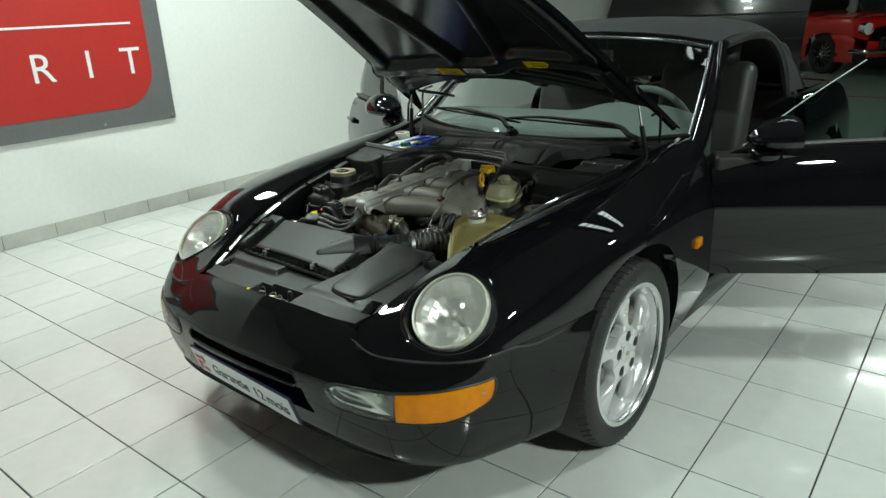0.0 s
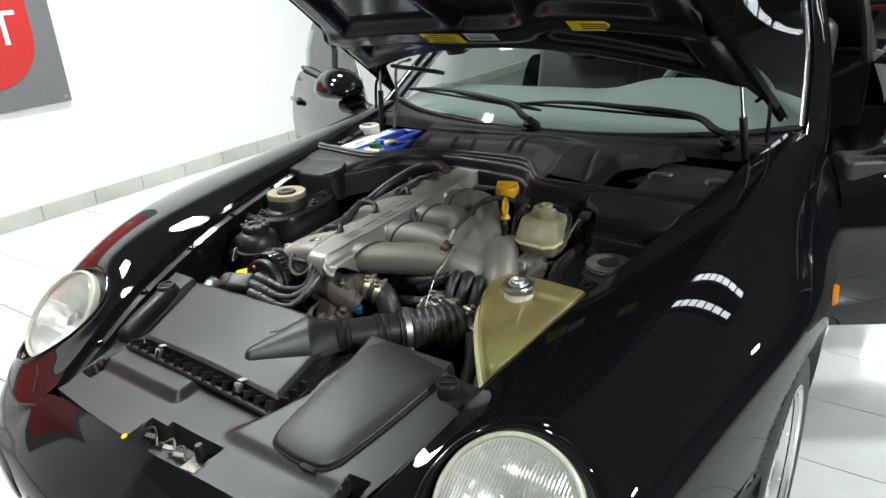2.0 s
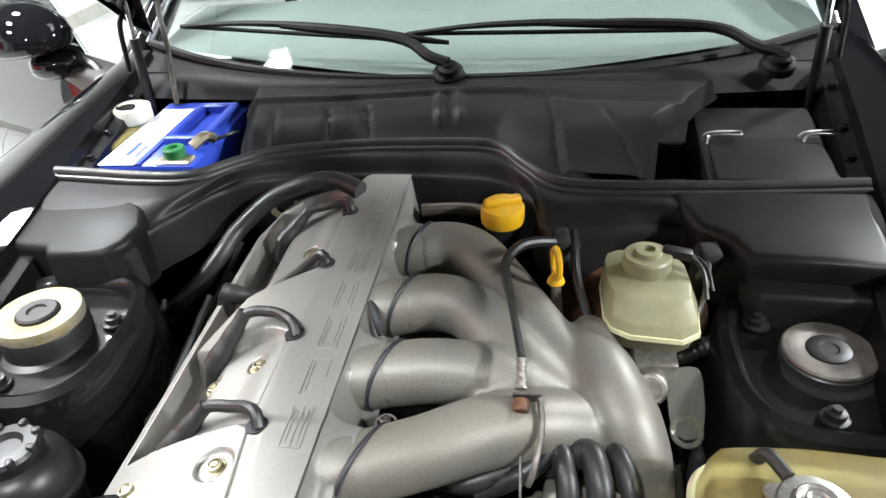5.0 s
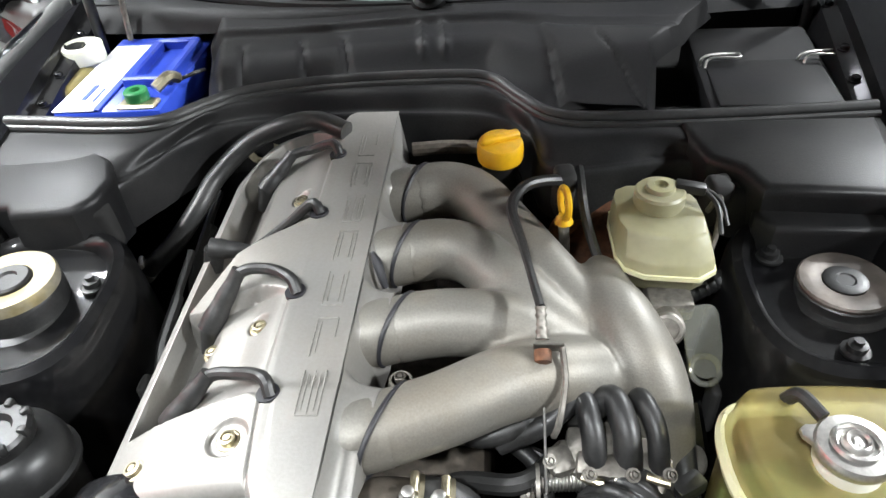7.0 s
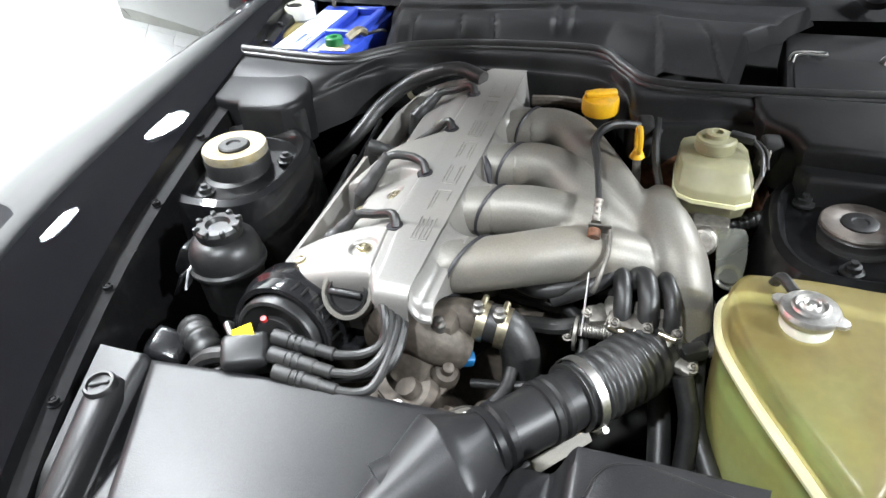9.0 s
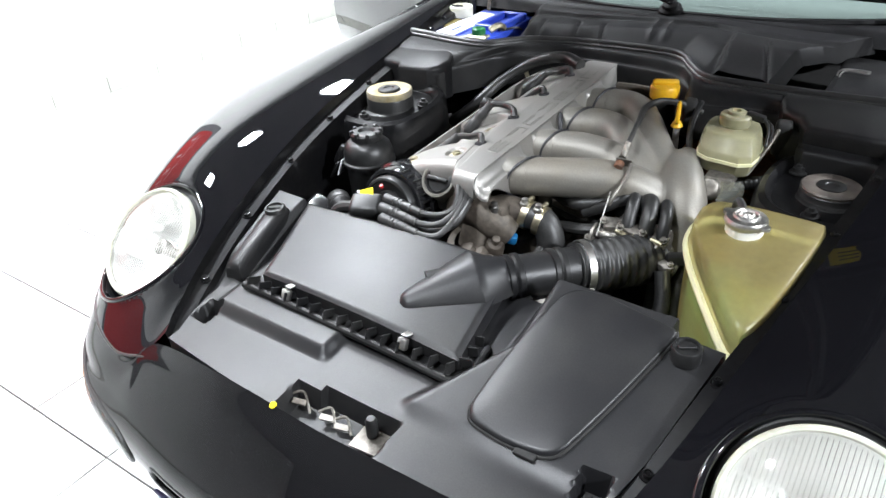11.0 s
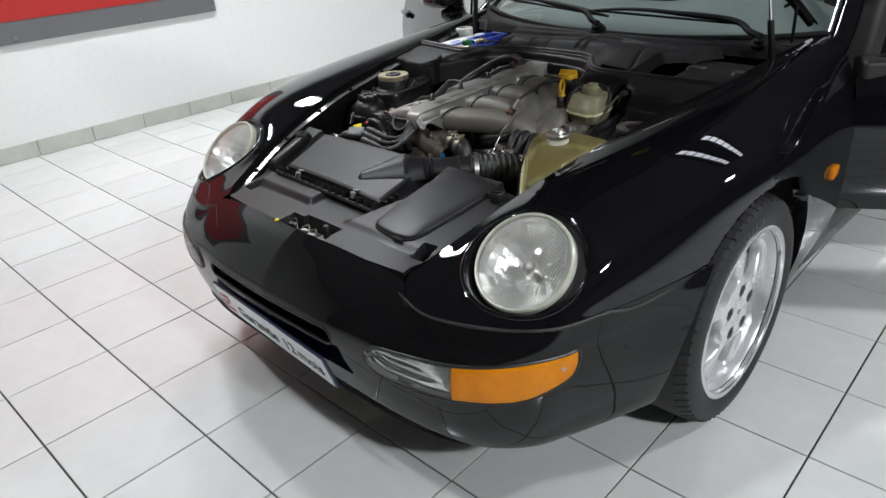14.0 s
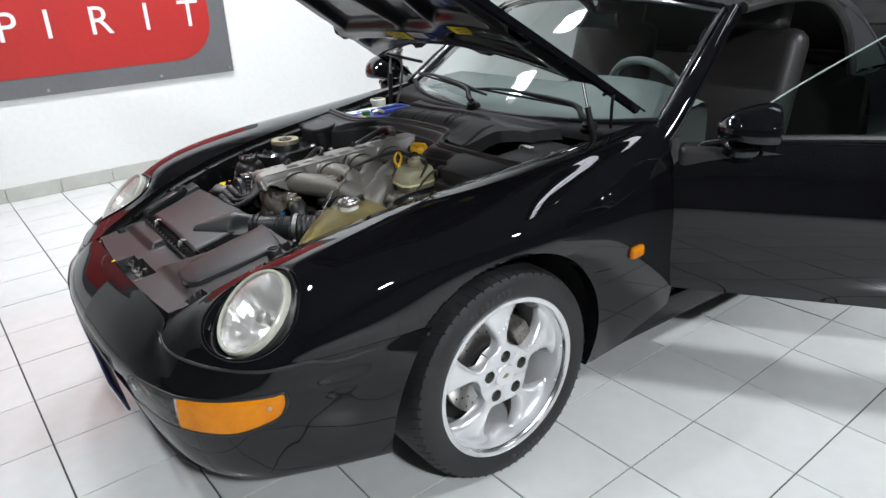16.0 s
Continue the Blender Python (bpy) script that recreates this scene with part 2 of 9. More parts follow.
def spline(pts, n):
    """n points along a smooth curve through pts, evenly in the curve's own measure."""
    p = np.array(pts, float)
    if len(p) == 2:
        return p[0] + np.linspace(0, 1, n)[:, None] * (p[1] - p[0])
    k = np.vstack([2 * p[0] - p[1], p, 2 * p[-1] - p[-2]])
    d = np.r_[0, np.cumsum(np.linalg.norm(np.diff(p, axis=0), axis=1))]
    out = []
    for s in np.linspace(0, d[-1], n):
        i = min(max(np.searchsorted(d, s, side="right") - 1, 0), len(p) - 2)
        u = (s - d[i]) / max(d[i + 1] - d[i], 1e-9)
        a, b, c, e = k[i], k[i + 1], k[i + 2], k[i + 3]
        out.append(0.5 * (2 * b + (c - a) * u + (2 * a - 5 * b + 4 * c - e) * u * u + (3 * b - a - 3 * c + e) * u ** 3))
    return np.array(out)


def loft(guides, nu, nv, sharp=False):
    """A grid of nu x nv points through guide curves."""
    rows = np.array([spline(g, nu) for g in guides])
    return np.array([spline(rows[:, i], nv) if not sharp else rows[:, i] for i in range(nu)])


def fair(g, su, sv):
    """Even out a lofted grid without moving its borders, so that lamps mirror in it without waves."""
    def blur(a, sigma):
        n = int(3 * sigma)
        k = np.exp(-0.5 * (np.arange(-n, n + 1) / sigma) ** 2)
        k /= k.sum()
        pad = np.concatenate([2 * a[:1] - a[n:0:-1], a, 2 * a[-1:] - a[-2:-n - 2:-1]])
        return sum(w * pad[i:i + len(a)] for i, w in enumerate(k))

    def both(a):
        return np.swapaxes(blur(np.swapaxes(blur(a, su), 0, 1), sv), 0, 1)
    first = both(g)
    return first + both(g - first)


def mirror_x(g):
    h = np.array(g, float).copy()
    h[..., 0] *= -1
    return h


def grid_mesh(g, bm=None, flip=False, keep=None):
    """A sheet from a grid of points; keep(c) says which faces stay."""
    bm = bm or bmesh.new()
    n, m = g.shape[:2]
    vs = [[bm.verts.new(g[i, j]) for j in range(m)] for i in range(n)]
    for i in range(n - 1):
        for j in range(m - 1):
            q = [vs[i][j], vs[i + 1][j], vs[i + 1][j + 1], vs[i][j + 1]]
            c = sum((v.co for v in q), Vector()) / 4
            if keep and not keep(c):
                continue
            bm.faces.new(q[::-1] if flip else q)
    loose = [v for v in bm.verts if not v.link_faces]
    for v in loose:
        bm.verts.remove(v)
    return bm


def thicken(bm, d):
    """Gives a sheet depth, away from its faces' normals."""
    bm.normal_update()
    bmesh.ops.solidify(bm, geom=bm.faces[:], thickness=d)
    return bm


def box(bm, x, y, z, sx, sy, sz, m=None, bevel=0.0, seg=2):
    """A box of full size sx, sy, sz round a centre, with rounded edges."""
    mat = Matrix.Translation((x, y, z)) @ (m or Matrix()) @ Matrix.Diagonal((sx, sy, sz, 1))
    r = bmesh.ops.create_cube(bm, size=1, matrix=mat)
    if bevel:
        es = list({e for v in r["verts"] for e in v.link_edges})
        bmesh.ops.bevel(bm, geom=es, offset=bevel, segments=seg, profile=0.5, affect="EDGES", clamp_overlap=True)
    return bm


def lathe(bm, profile, at=(0, 0, 0), axis=(0, 0, 1), seg=32, close=False):
    """Turns a profile of (radius, height) about an axis."""
    rot = Vector((0, 0, 1)).rotation_difference(Vector(axis)).to_matrix().to_4x4()
    m = Matrix.Translation(at) @ rot
    rings = []
    for r, h in profile:
        if r < 1e-6:
            rings.append([bm.verts.new(m @ Vector((0, 0, h)))])
        else:
            rings.append([bm.verts.new(m @ Vector((r * math.cos(2 * math.pi * k / seg), r * math.sin(2 * math.pi * k / seg), h))) for k in range(seg)])
    pairs = list(zip(rings, rings[1:])) + ([(rings[-1], rings[0])] if close else [])
    for a, b in pairs:
        for k in range(seg):
            k2 = (k + 1) % seg
            q = [a[k % len(a)], a[k2 % len(a)], b[k2 % len(b)], b[k % len(b)]]
            f = []
            for v in q:
                if v not in f:
                    f.append(v)
            if len(f) > 2:
                bm.faces.new(f)
    return bm


def tube(bm, pts, r, seg=12, n=24, cap=True, ribs=None):
    """A round hose along a smooth curve; r is one radius or several along it; ribs = (count, height) ridges it."""
    c = spline(pts, n)
    rr = np.interp(np.linspace(0, 1, n), np.linspace(0, 1, len(r)), r) if isinstance(r, (list, tuple)) else np.full(n, r)
    if ribs:
        rr = rr + ribs[1] * (0.5 + 0.5 * np.cos(np.linspace(0, 2 * math.pi * ribs[0], n)))
    up = None
    rings = []
    for i in range(n):
        t = Vector(c[min(i + 1, n - 1)] - c[max(i - 1, 0)]).normalized()
        if up is None:
            up = t.orthogonal().normalized()
        up = (up - t * up.dot(t)).normalized()
        s = t.cross(up)
        rings.append([bm.verts.new(Vector(c[i]) + (math.cos(a) * up + math.sin(a) * s) * float(rr[i])) for a in (2 * math.pi * k / seg for k in range(seg))])
    for a, b in zip(rings, rings[1:]):
        for k in range(seg):
            bm.faces.new((a[k], a[(k + 1) % seg], b[(k + 1) % seg], b[k]))
    if cap:
        bm.faces.new(rings[0][::-1])
        bm.faces.new(rings[-1])
    return bm


def prism(bm, outline, z0, z1, bevel=0.0, m=None):
    """An outline of (x, y) raised from z0 to z1, its top edge rounded."""
    m = m or Matrix()
    lo = [bm.verts.new(m @ Vector((x, y, z0))) for x, y in outline]
    hi = [bm.verts.new(m @ Vector((x, y, z1))) for x, y in outline]
    n = len(lo)
    fs = [bm.faces.new(lo[::-1]), bm.faces.new(hi)]
    for k in range(n):
        fs.append(bm.faces.new((lo[k], lo[(k + 1) % n], hi[(k + 1) % n], hi[k])))
    bmesh.ops.recalc_face_normals(bm, faces=fs)
    if bevel:
        es = [e for e in fs[1].edges]
        bmesh.ops.bevel(bm, geom=es, offset=bevel, segments=3, profile=0.5, affect="EDGES", clamp_overlap=True)
    return bm


def smooth_outline(pts, n=40):
    p = list(pts) + [pts[0]]
    q = np.array(p, float)
    k = spline(np.vstack([q[-2], q, q[1]]), n + 20)
    return [tuple(v) for v in spline(q, n + 1)[:-1]]


def bolt(bm, at, axis=(0, 0, 1), r=0.007, h=0.006):
    lathe(bm, [(0, h), (r * 0.45, h), (r * 0.5, h * 0.5), (r * 0.62, h * 0.5), (r * 0.7, h), (r, h * 0.9), (r, 0), (r * 1.5, 0), (r * 1.5, -0.002)], at, axis, 12)
    return bm


def words(name, text, size, m, mat, parent=None, depth=0.0006, stretch=1.0):
    """Letters of the built-in font as a mesh."""
    cu = bpy.data.curves.new(name, "FONT")
    cu.body, cu.size, cu.extrude, cu.align_x, cu.align_y = text, size, depth, "CENTER", "CENTER"
    tmp = bpy.data.objects.new(name, cu)
    scene.collection.objects.link(tmp)
    me = bpy.data.meshes.new_from_object(tmp.evaluated_get(bpy.context.evaluated_depsgraph_get()))
    bpy.data.objects.remove(tmp)
    me.materials.clear()
    me.materials.append(mat)
    me.transform(m @ Matrix.Diagonal((stretch, 1, 1, 1)))
    ob = new(name, me)
    if parent is not None:
        ob.parent = parent
    return ob
NAVY = material("navy_plastic", (0.012, 0.014, 0.05), 0.3, grain=0.1, stain=0.2)
HALL_FLOOR = material("hall_floor", (0.20, 0.22, 0.20), 0.35, grain=0.06, scale=20, stain=0.4, stain_scale=1.5)
DARK_WALL = material("dark_wall", (0.03, 0.03, 0.032), 0.7, grain=0.2, scale=8, stain=0.5, stain_scale=2)
HALL_WALL = material("hall_wall", (0.09, 0.09, 0.092), 0.7, grain=0.1, scale=10, stain=0.4, stain_scale=2)
PALE_DOOR = material("pale_door", (0.42, 0.43, 0.40), 0.5, grain=0.04, scale=20, stain=0.3, stain_scale=2)
GLOSS_BLACK = material("gloss_black", (0.012, 0.012, 0.013), 0.16, coat=0.5, grain=0.1, scale=40, stain=0.3)
RED_PAINT = material("red_paint", (0.50, 0.012, 0.010), 0.15, coat=1.0, grain=0.05, scale=300, stain=0.1)


def seg_mix(v, a, b):
    """0 below a, 1 above b, smooth between."""
    t = min(1.0, max(0.0, (v - a) / (b - a)))
    return t * t * (3 - 2 * t)

# ---- showroom ----
TILE_TURN = 1.0
TILE_U, TILE_V, TILE_AT = Vector((0.321, 0.0062, 0)), Vector((-0.0106, 0.3177, 0)), Vector((0.1041, -0.0672, 0))
WALL_X = -3.335


def room_floor():
    bm = bmesh.new()
    box(bm, 1.0, 4.0, -0.056, 24, 26, 0.1)
    fl = tagged(part("floor", bm, GROUT, smooth=False), "white glazed showroom floor tiles with dark joints", "floor", kind="structure")
    def corner(u, v, z):
        """A tile's corner, u and v each -1 or 1, drawn in by half a joint."""
        return (TILE_U * 0.5 - TILE_U.normalized() * 0.0026) * u + (TILE_V * 0.5 - TILE_V.normalized() * 0.0026) * v + Vector((0, 0, z))

    bm = bmesh.new()
    prism(bm, [tuple(corner(u, v, 0))[:2] for u, v in ((-1, -1), (1, -1), (1, 1), (-1, 1))], -0.006, 0.0, bevel=0.0012)
    me = bpy.data.meshes.new("tile")
    bm.to_mesh(me)
    bm.free()
    me.materials.append(TILE)
    rest = bmesh.new()
    near = []
    for i in range(-16, 26):
        for j in range(-14, 20):
            p = TILE_AT + TILE_U * (i + 0.5) + TILE_V * (j + 0.5)
            if p.x < WALL_X - 0.1 or p.x > 7.5 or p.y < -4.5 or p.y > 5.2:
                continue
            hidden = abs(p.x) < 0.55 and -0.45 < p.y < 3.2
            near.append((1e9 if hidden else (p.x - 0.2) ** 2 + (p.y + 0.4) ** 2, p.x, p.y))
    near.sort()
    for n, (k, x, y) in enumerate(near):
        tilt = pose(x, y, random.uniform(-0.0004, 0.0004), random.uniform(-0.05, 0.05), random.uniform(-0.05, 0.05), 0)
        if n < 280:
            ob = new("tile", me)
            ob.parent, ob.matrix_basis = fl, tilt
        else:
            vs = [rest.verts.new(tilt @ corner(u, v, z)) for z in (0, -0.006) for u, v in ((-1, -1), (1, -1), (1, 1), (-1, 1))]
            for f in ((0, 1, 2, 3), (0, 4, 5, 1), (1, 5, 6, 2), (2, 6, 7, 3), (3, 7, 4, 0)):
                rest.faces.new([vs[q] for q in f])
    tagged(part("far_tiles", rest, TILE, fl, smooth=False), kind="stuff")
    return fl


def room_walls():
    turn = pose(WALL_X, 0, 0, 0, 0, TILE_TURN)
    bm = bmesh.new()
    box(bm, -0.1, 4.0, 1.8, 0.2, 26, 3.6)
    w = part("wall_west", bm, WALL_PAINT, smooth=False)
    w.matrix_world = turn
    tagged(w, "white painted plaster showroom wall", "wall", kind="structure")
    sk = empty("baseboard")
    sk.matrix_world = turn
    tagged(sk, "row of pale beige ceramic skirting tiles along the white wall", "skirting", kind="structure")
    bm = bmesh.new()
    box(bm, 0.004, 0, 0.05, 0.011, 0.336, 0.098, bevel=0.003, seg=2)
    me = bpy.data.meshes.new("skirting_tile")
    bm.to_mesh(me)
    bm.free()
    me.materials.append(SKIRT)
    for k in range(-10, 30):
        ob = new("skirting_tile", me)
        ob.parent, ob.matrix_basis = sk, pose(0.002 + random.uniform(-0.001, 0.001), -0.268 + 0.34 * k, 0)
    for name, x, y, sx, sy in (("wall_north", 1.0, 16.2, 24, 0.2), ("wall_south", 1.0, -6.0, 24, 0.2), ("wall_east", 9.0, 4.0, 0.2, 26)):
        bm = bmesh.new()
        box(bm, x, y, 1.8, sx, sy, 3.6)
        tagged(part(name, bm, WALL_PAINT if name == "wall_north" else HALL_WALL, smooth=False), "plain painted showroom wall" if name == "wall_north" else "dark grey painted showroom wall", "wall", kind="structure")
    bm = bmesh.new()
    box(bm, 1.0, 4.0, 3.65, 24, 26, 0.1)
    tagged(part("ceiling", bm, CEILING, smooth=False), "dark grey showroom ceiling", "ceiling", kind="structure")


CEILING = material("ceiling_paint", (0.11, 0.11, 0.11), 0.8, grain=0.05, stain=0.2)
room_floor()
room_walls()


def dome_lamp(x, y, size, z=3.3):
    """A round hanging hall lamp: a grey dome on a cord, open and bright below."""
    e = empty("hall_lamp")
    e.location, e.scale = (x, y, z), (size, size, 1)
    tagged(e, "round grey metal hall lamp hanging from the ceiling", "ceiling lamp", group="hall lamps")
    bm = bmesh.new()
    lathe(bm, [(0.20, 0.0), (0.19, 0.06), (0.13, 0.14), (0.06, 0.18), (0.05, 0.24), (0.0, 0.24)], (0, 0, 0), (0, 0, 1), 32)
    part("shade", bm, LABEL_WHITE, e, "white enamelled dome")
    bm = bmesh.new()
    lathe(bm, [(0.008, 0.23), (0.008, 3.6 - z)], (0, 0, 0), (0, 0, 1), 8)
    part("cord", bm, INK, e)
    bm = bmesh.new()
    lathe(bm, [(0, 0.012), (0.17, 0.012), (0.17, 0.02), (0, 0.02)], (0, 0, 0), (0, 0, 1), 32)
    part("glow_disc", bm, GLOW, e)
    return e


def louvre_lamp(x, y, glow, length=1.5):
    """A ceiling tray with two rows of tubes behind a dark grid."""
    e = empty("louvre_lamp")
    e.matrix_world = pose(x, y, 3.50)
    tagged(e, "ceiling tray lamp with bright tubes behind a dark grid", "ceiling lamp", group="louvre lamps")
    bm = bmesh.new()
    box(bm, 0, 0, 0.06, length + 0.1, 0.86, 0.08, None, 0.004, 1)
    part("tray", bm, DARK_PLASTIC, e)
    for s in (1, -1):
        bm = bmesh.new()
        box(bm, 0, 0.29 * s, 0.012, length, 0.13, 0.01)
        part("glow_panel", bm, glow, e, "row of bright tubes")
    bm = bmesh.new()
    for k in range(9):
        box(bm, (k / 8 - 0.5) * length, 0, 0.0, 0.03, 0.80, 0.016)
    for k in range(2):
        box(bm, 0, -0.1 + 0.2 * k, 0.0, length + 0.06, 0.02, 0.016)
    part("grid", bm, DARK_PLASTIC, e)
    return e


LAMP_COLOUR = (0.96, 1.0, 1.04)
GLOW = material("lamp_glow", (0.96, 1.0, 1.04), 0.5, emit=14.0)
SOFT_GLOW = material("tube_glow", (0.92, 0.94, 1.04), 0.5, emit=7.0)
HALL_FILL_GLOW = material("hall_fill_glow", (0.92, 0.97, 1.0), 0.5, emit=40.0)
# the last lamp is an added, unseen fill for the right floor and wheel
DOMES = ((-0.35, -1.75, 34), (-2.1, -0.25, 52), (-2.1, 0.9, 40), (-2.1, 2.1, 36), (3.3, 2.5, 125), (4.6, -1.3, 245))
for lx, ly, watts in DOMES:
    size = 0.55 if ly < -1.5 else 1.0
    dome_lamp(lx, ly, size)
    area_lamp("dome_light", (lx, ly, 3.29), (lx, ly, 0), 0.30 * size, 0.30 * size, watts, LAMP_COLOUR)
louvre_lamp(0.6, 2.95, SOFT_GLOW)
# two more trays, unseen, added only to brighten the far hall
louvre_lamp(1.2, 8.0, HALL_FILL_GLOW)
louvre_lamp(-3.5, 10.5, HALL_FILL_GLOW)

# ---- the convertible ----
car = empty("convertible_car")
tagged(car, "black two-door convertible with open bonnet and open doors", "car")
HUB_Z = 0.310

# long lines of a front wing, from the nose to the door
RAIL = [(0.377, -0.715, 0.577), (0.388, -0.690, 0.592), (0.42, -0.60, 0.628), (0.455, -0.45, 0.685), (0.50, -0.25, 0.735), (0.535, -0.05, 0.768), (0.565, 0.15, 0.792), (0.60, 0.35, 0.815), (0.63, 0.55, 0.84), (0.66, 0.75, 0.862)]
WING = [
    RAIL,
    [(0.385, -0.757, 0.552), (0.403, -0.736, 0.575), (0.465, -0.665, 0.6), (0.515, -0.51, 0.688), (0.56, -0.3, 0.744), (0.6, -0.05, 0.781), (0.63, 0.15, 0.803), (0.66, 0.35, 0.823), (0.69, 0.55, 0.845), (0.705, 0.75, 0.864)],
    [(0.47, -0.761, 0.533), (0.49, -0.735, 0.5585), (0.588, -0.6, 0.6154), (0.6, -0.49, 0.7036), (0.635, -0.3, 0.7565), (0.67, -0.05, 0.7875), (0.7, 0.15, 0.8036), (0.72, 0.35, 0.8167), (0.74, 0.55, 0.8263), (0.745, 0.75, 0.83)],
    [(0.6, -0.718, 0.532), (0.619, -0.692, 0.557), (0.69, -0.585, 0.6112), (0.715, -0.46, 0.6779), (0.74, -0.3, 0.7288), (0.768, -0.05, 0.7624), (0.785, 0.15, 0.771), (0.79, 0.35, 0.7673), (0.792, 0.55, 0.7586), (0.785, 0.75, 0.745)],
    [(0.7, -0.637, 0.531), (0.716, -0.608, 0.549), (0.765, -0.5, 0.5799), (0.795, -0.36, 0.6435), (0.83, -0.2, 0.6994), (0.858, -0.02, 0.7185), (0.862, 0.15, 0.7067), (0.848, 0.35, 0.674), (0.836, 0.55, 0.6495), (0.822, 0.75, 0.635)],
    [(0.75, -0.547, 0.54), (0.758, -0.527, 0.541), (0.785, -0.46, 0.5328), (0.82, -0.34, 0.5481), (0.848, -0.22, 0.5593), (0.868, -0.02, 0.5536), (0.866, 0.15, 0.5418), (0.85, 0.35, 0.52), (0.838, 0.55, 0.505), (0.826, 0.75, 0.5)],
]
LAMP_AT, LAMP_AXIS = Vector((0.588, -0.586, 0.622)), Vector((0.06, -0.68, 0.73)).normalized()


LAMP_HOLE = 0.1265


def wing(side):
    g = fair(np.array(loft(WING, 200, 90)), 13, 10)
    edge = np.array(WING[-1])
    low = []
    for y in np.linspace(0.0, 0.75, 60):
        x0, z0 = np.interp(y, edge[:, 1], edge[:, 0]), np.interp(y, edge[:, 1], edge[:, 2])
        low.append([(x0 - 0.040 * k ** 2.2, y, z0 - (z0 - 0.195) * k) for k in np.linspace(0, 1, 24)])
    low = np.array(low)
    arch = 0.362

    def out_of_arch(c):
        return math.hypot(c.y, c.z - HUB_Z) > arch - 0.004 or abs(c.x) < 0.70

    def off_lamp(c):
        d = Vector((abs(c.x), c.y, c.z)) - LAMP_AT
        return (d - LAMP_AXIS * d.dot(LAMP_AXIS)).length > LAMP_HOLE

    bm = bmesh.new()
    for gg in (g, low):
        grid_mesh(gg, bm, keep=lambda c: out_of_arch(c) and off_lamp(c))
    # the arch's edge lies on the circle, with a turned-in lip
    for v in bm.verts:
        if v.co.x > 0.7:
            d = math.hypot(v.co.y, v.co.z - HUB_Z)
            if d < arch + 0.014 and v.is_boundary:
                k = arch / d
                v.co.y, v.co.z = v.co.y * k, HUB_Z + (v.co.z - HUB_Z) * k
    # so does the lamp's opening, which turns in round the lamp
    rim = set()
    for v in bm.verts:
        if v.is_boundary and v.co.y < -0.4:
            d = v.co - LAMP_AT
            q = d - LAMP_AXIS * d.dot(LAMP_AXIS)
            if LAMP_HOLE - 0.012 < q.length < LAMP_HOLE + 0.014:
                v.co += q * (LAMP_HOLE / q.length - 1)
                rim.add(v)
    near = [v for v in bm.verts if v not in rim and not v.is_boundary and v.co.y < -0.35 and ((v.co - LAMP_AT) - LAMP_AXIS * (v.co - LAMP_AT).dot(LAMP_AXIS)).length < LAMP_HOLE + 0.045]
    for _ in range(20):
        bmesh.ops.smooth_vert(bm, verts=near + list(rim), factor=0.5, use_axis_x=True, use_axis_y=True, use_axis_z=True)
        for v in rim:
            d = v.co - LAMP_AT
            q = d - LAMP_AXIS * d.dot(LAMP_AXIS)
            v.co += q * (LAMP_HOLE / q.length - 1)
    # an even height round the opening, with a rolled lip on it
    turn = LAMP_AXIS.to_track_quat("Z", "Y").to_matrix().to_4x4()
    turn.translation = LAMP_AT
    back = turn.inverted()
    at = [back @ v.co for v in rim]
    waves = lambda a: [1.0] + [fn(k * a) for k in (1, 2, 3) for fn in (math.cos, math.sin)]
    co = np.linalg.lstsq(np.array([waves(math.atan2(p.y, p.x)) for p in at]), np.array([p.z for p in at]), rcond=None)[0]
    for v, p in zip(rim, at):
        p.z = float(np.dot(waves(math.atan2(p.y, p.x)), co))
        v.co = turn @ p
    bead = bmesh.new()
    ring = [turn @ Vector(((LAMP_HOLE - 0.001) * math.cos(a), (LAMP_HOLE - 0.001) * math.sin(a), float(np.dot(waves(a), co)) - 0.0015)) for a in np.linspace(0, 2 * math.pi, 73)]
    tube(bead, [tuple(p) for p in ring], 0.0052, 12, 144, cap=False)
    if side < 0:
        bmesh.ops.scale(bead, vec=(-1, 1, 1), verts=bead.verts)
        bmesh.ops.reverse_faces(bead, faces=bead.faces)
    part("lamp_lip", bead, PAINT, car, "rolled black lip round the headlamp opening")
    edges = [e for e in bm.edges if e.is_boundary and e.verts[0] in rim and e.verts[1] in rim]
    for grow, sink in ((-0.004, 0.004), (-0.005, 0.05)):
        r = bmesh.ops.extrude_edge_only(bm, edges=edges)
        for v in r["geom"]:
            if isinstance(v, bmesh.types.BMVert):
                d = v.co - LAMP_AT
                q = d - LAMP_AXIS * d.dot(LAMP_AXIS)
                v.co += q.normalized() * grow - LAMP_AXIS * sink
        edges = [e for e in r["geom"] if isinstance(e, bmesh.types.BMEdge)]
    lip = [e for e in bm.edges if e.is_boundary and all(v.co.x > 0.7 and abs(math.hypot(v.co.y, v.co.z - HUB_Z) - arch) < 0.002 for v in e.verts)]
    r = bmesh.ops.extrude_edge_only(bm, edges=lip)
    for v in r["geom"]:
        if isinstance(v, bmesh.types.BMVert):
            v.co.x -= 0.035
            k = 0.985
            v.co.y, v.co.z = v.co.y * k, HUB_Z + (v.co.z - HUB_Z) * k
    if side < 0:
        bmesh.ops.scale(bm, vec=(-1, 1, 1), verts=bm.verts)
        bmesh.ops.reverse_faces(bm, faces=bm.faces)
    return part("front_wing", bm, PAINT, car, "glossy black front wing", angle=60)


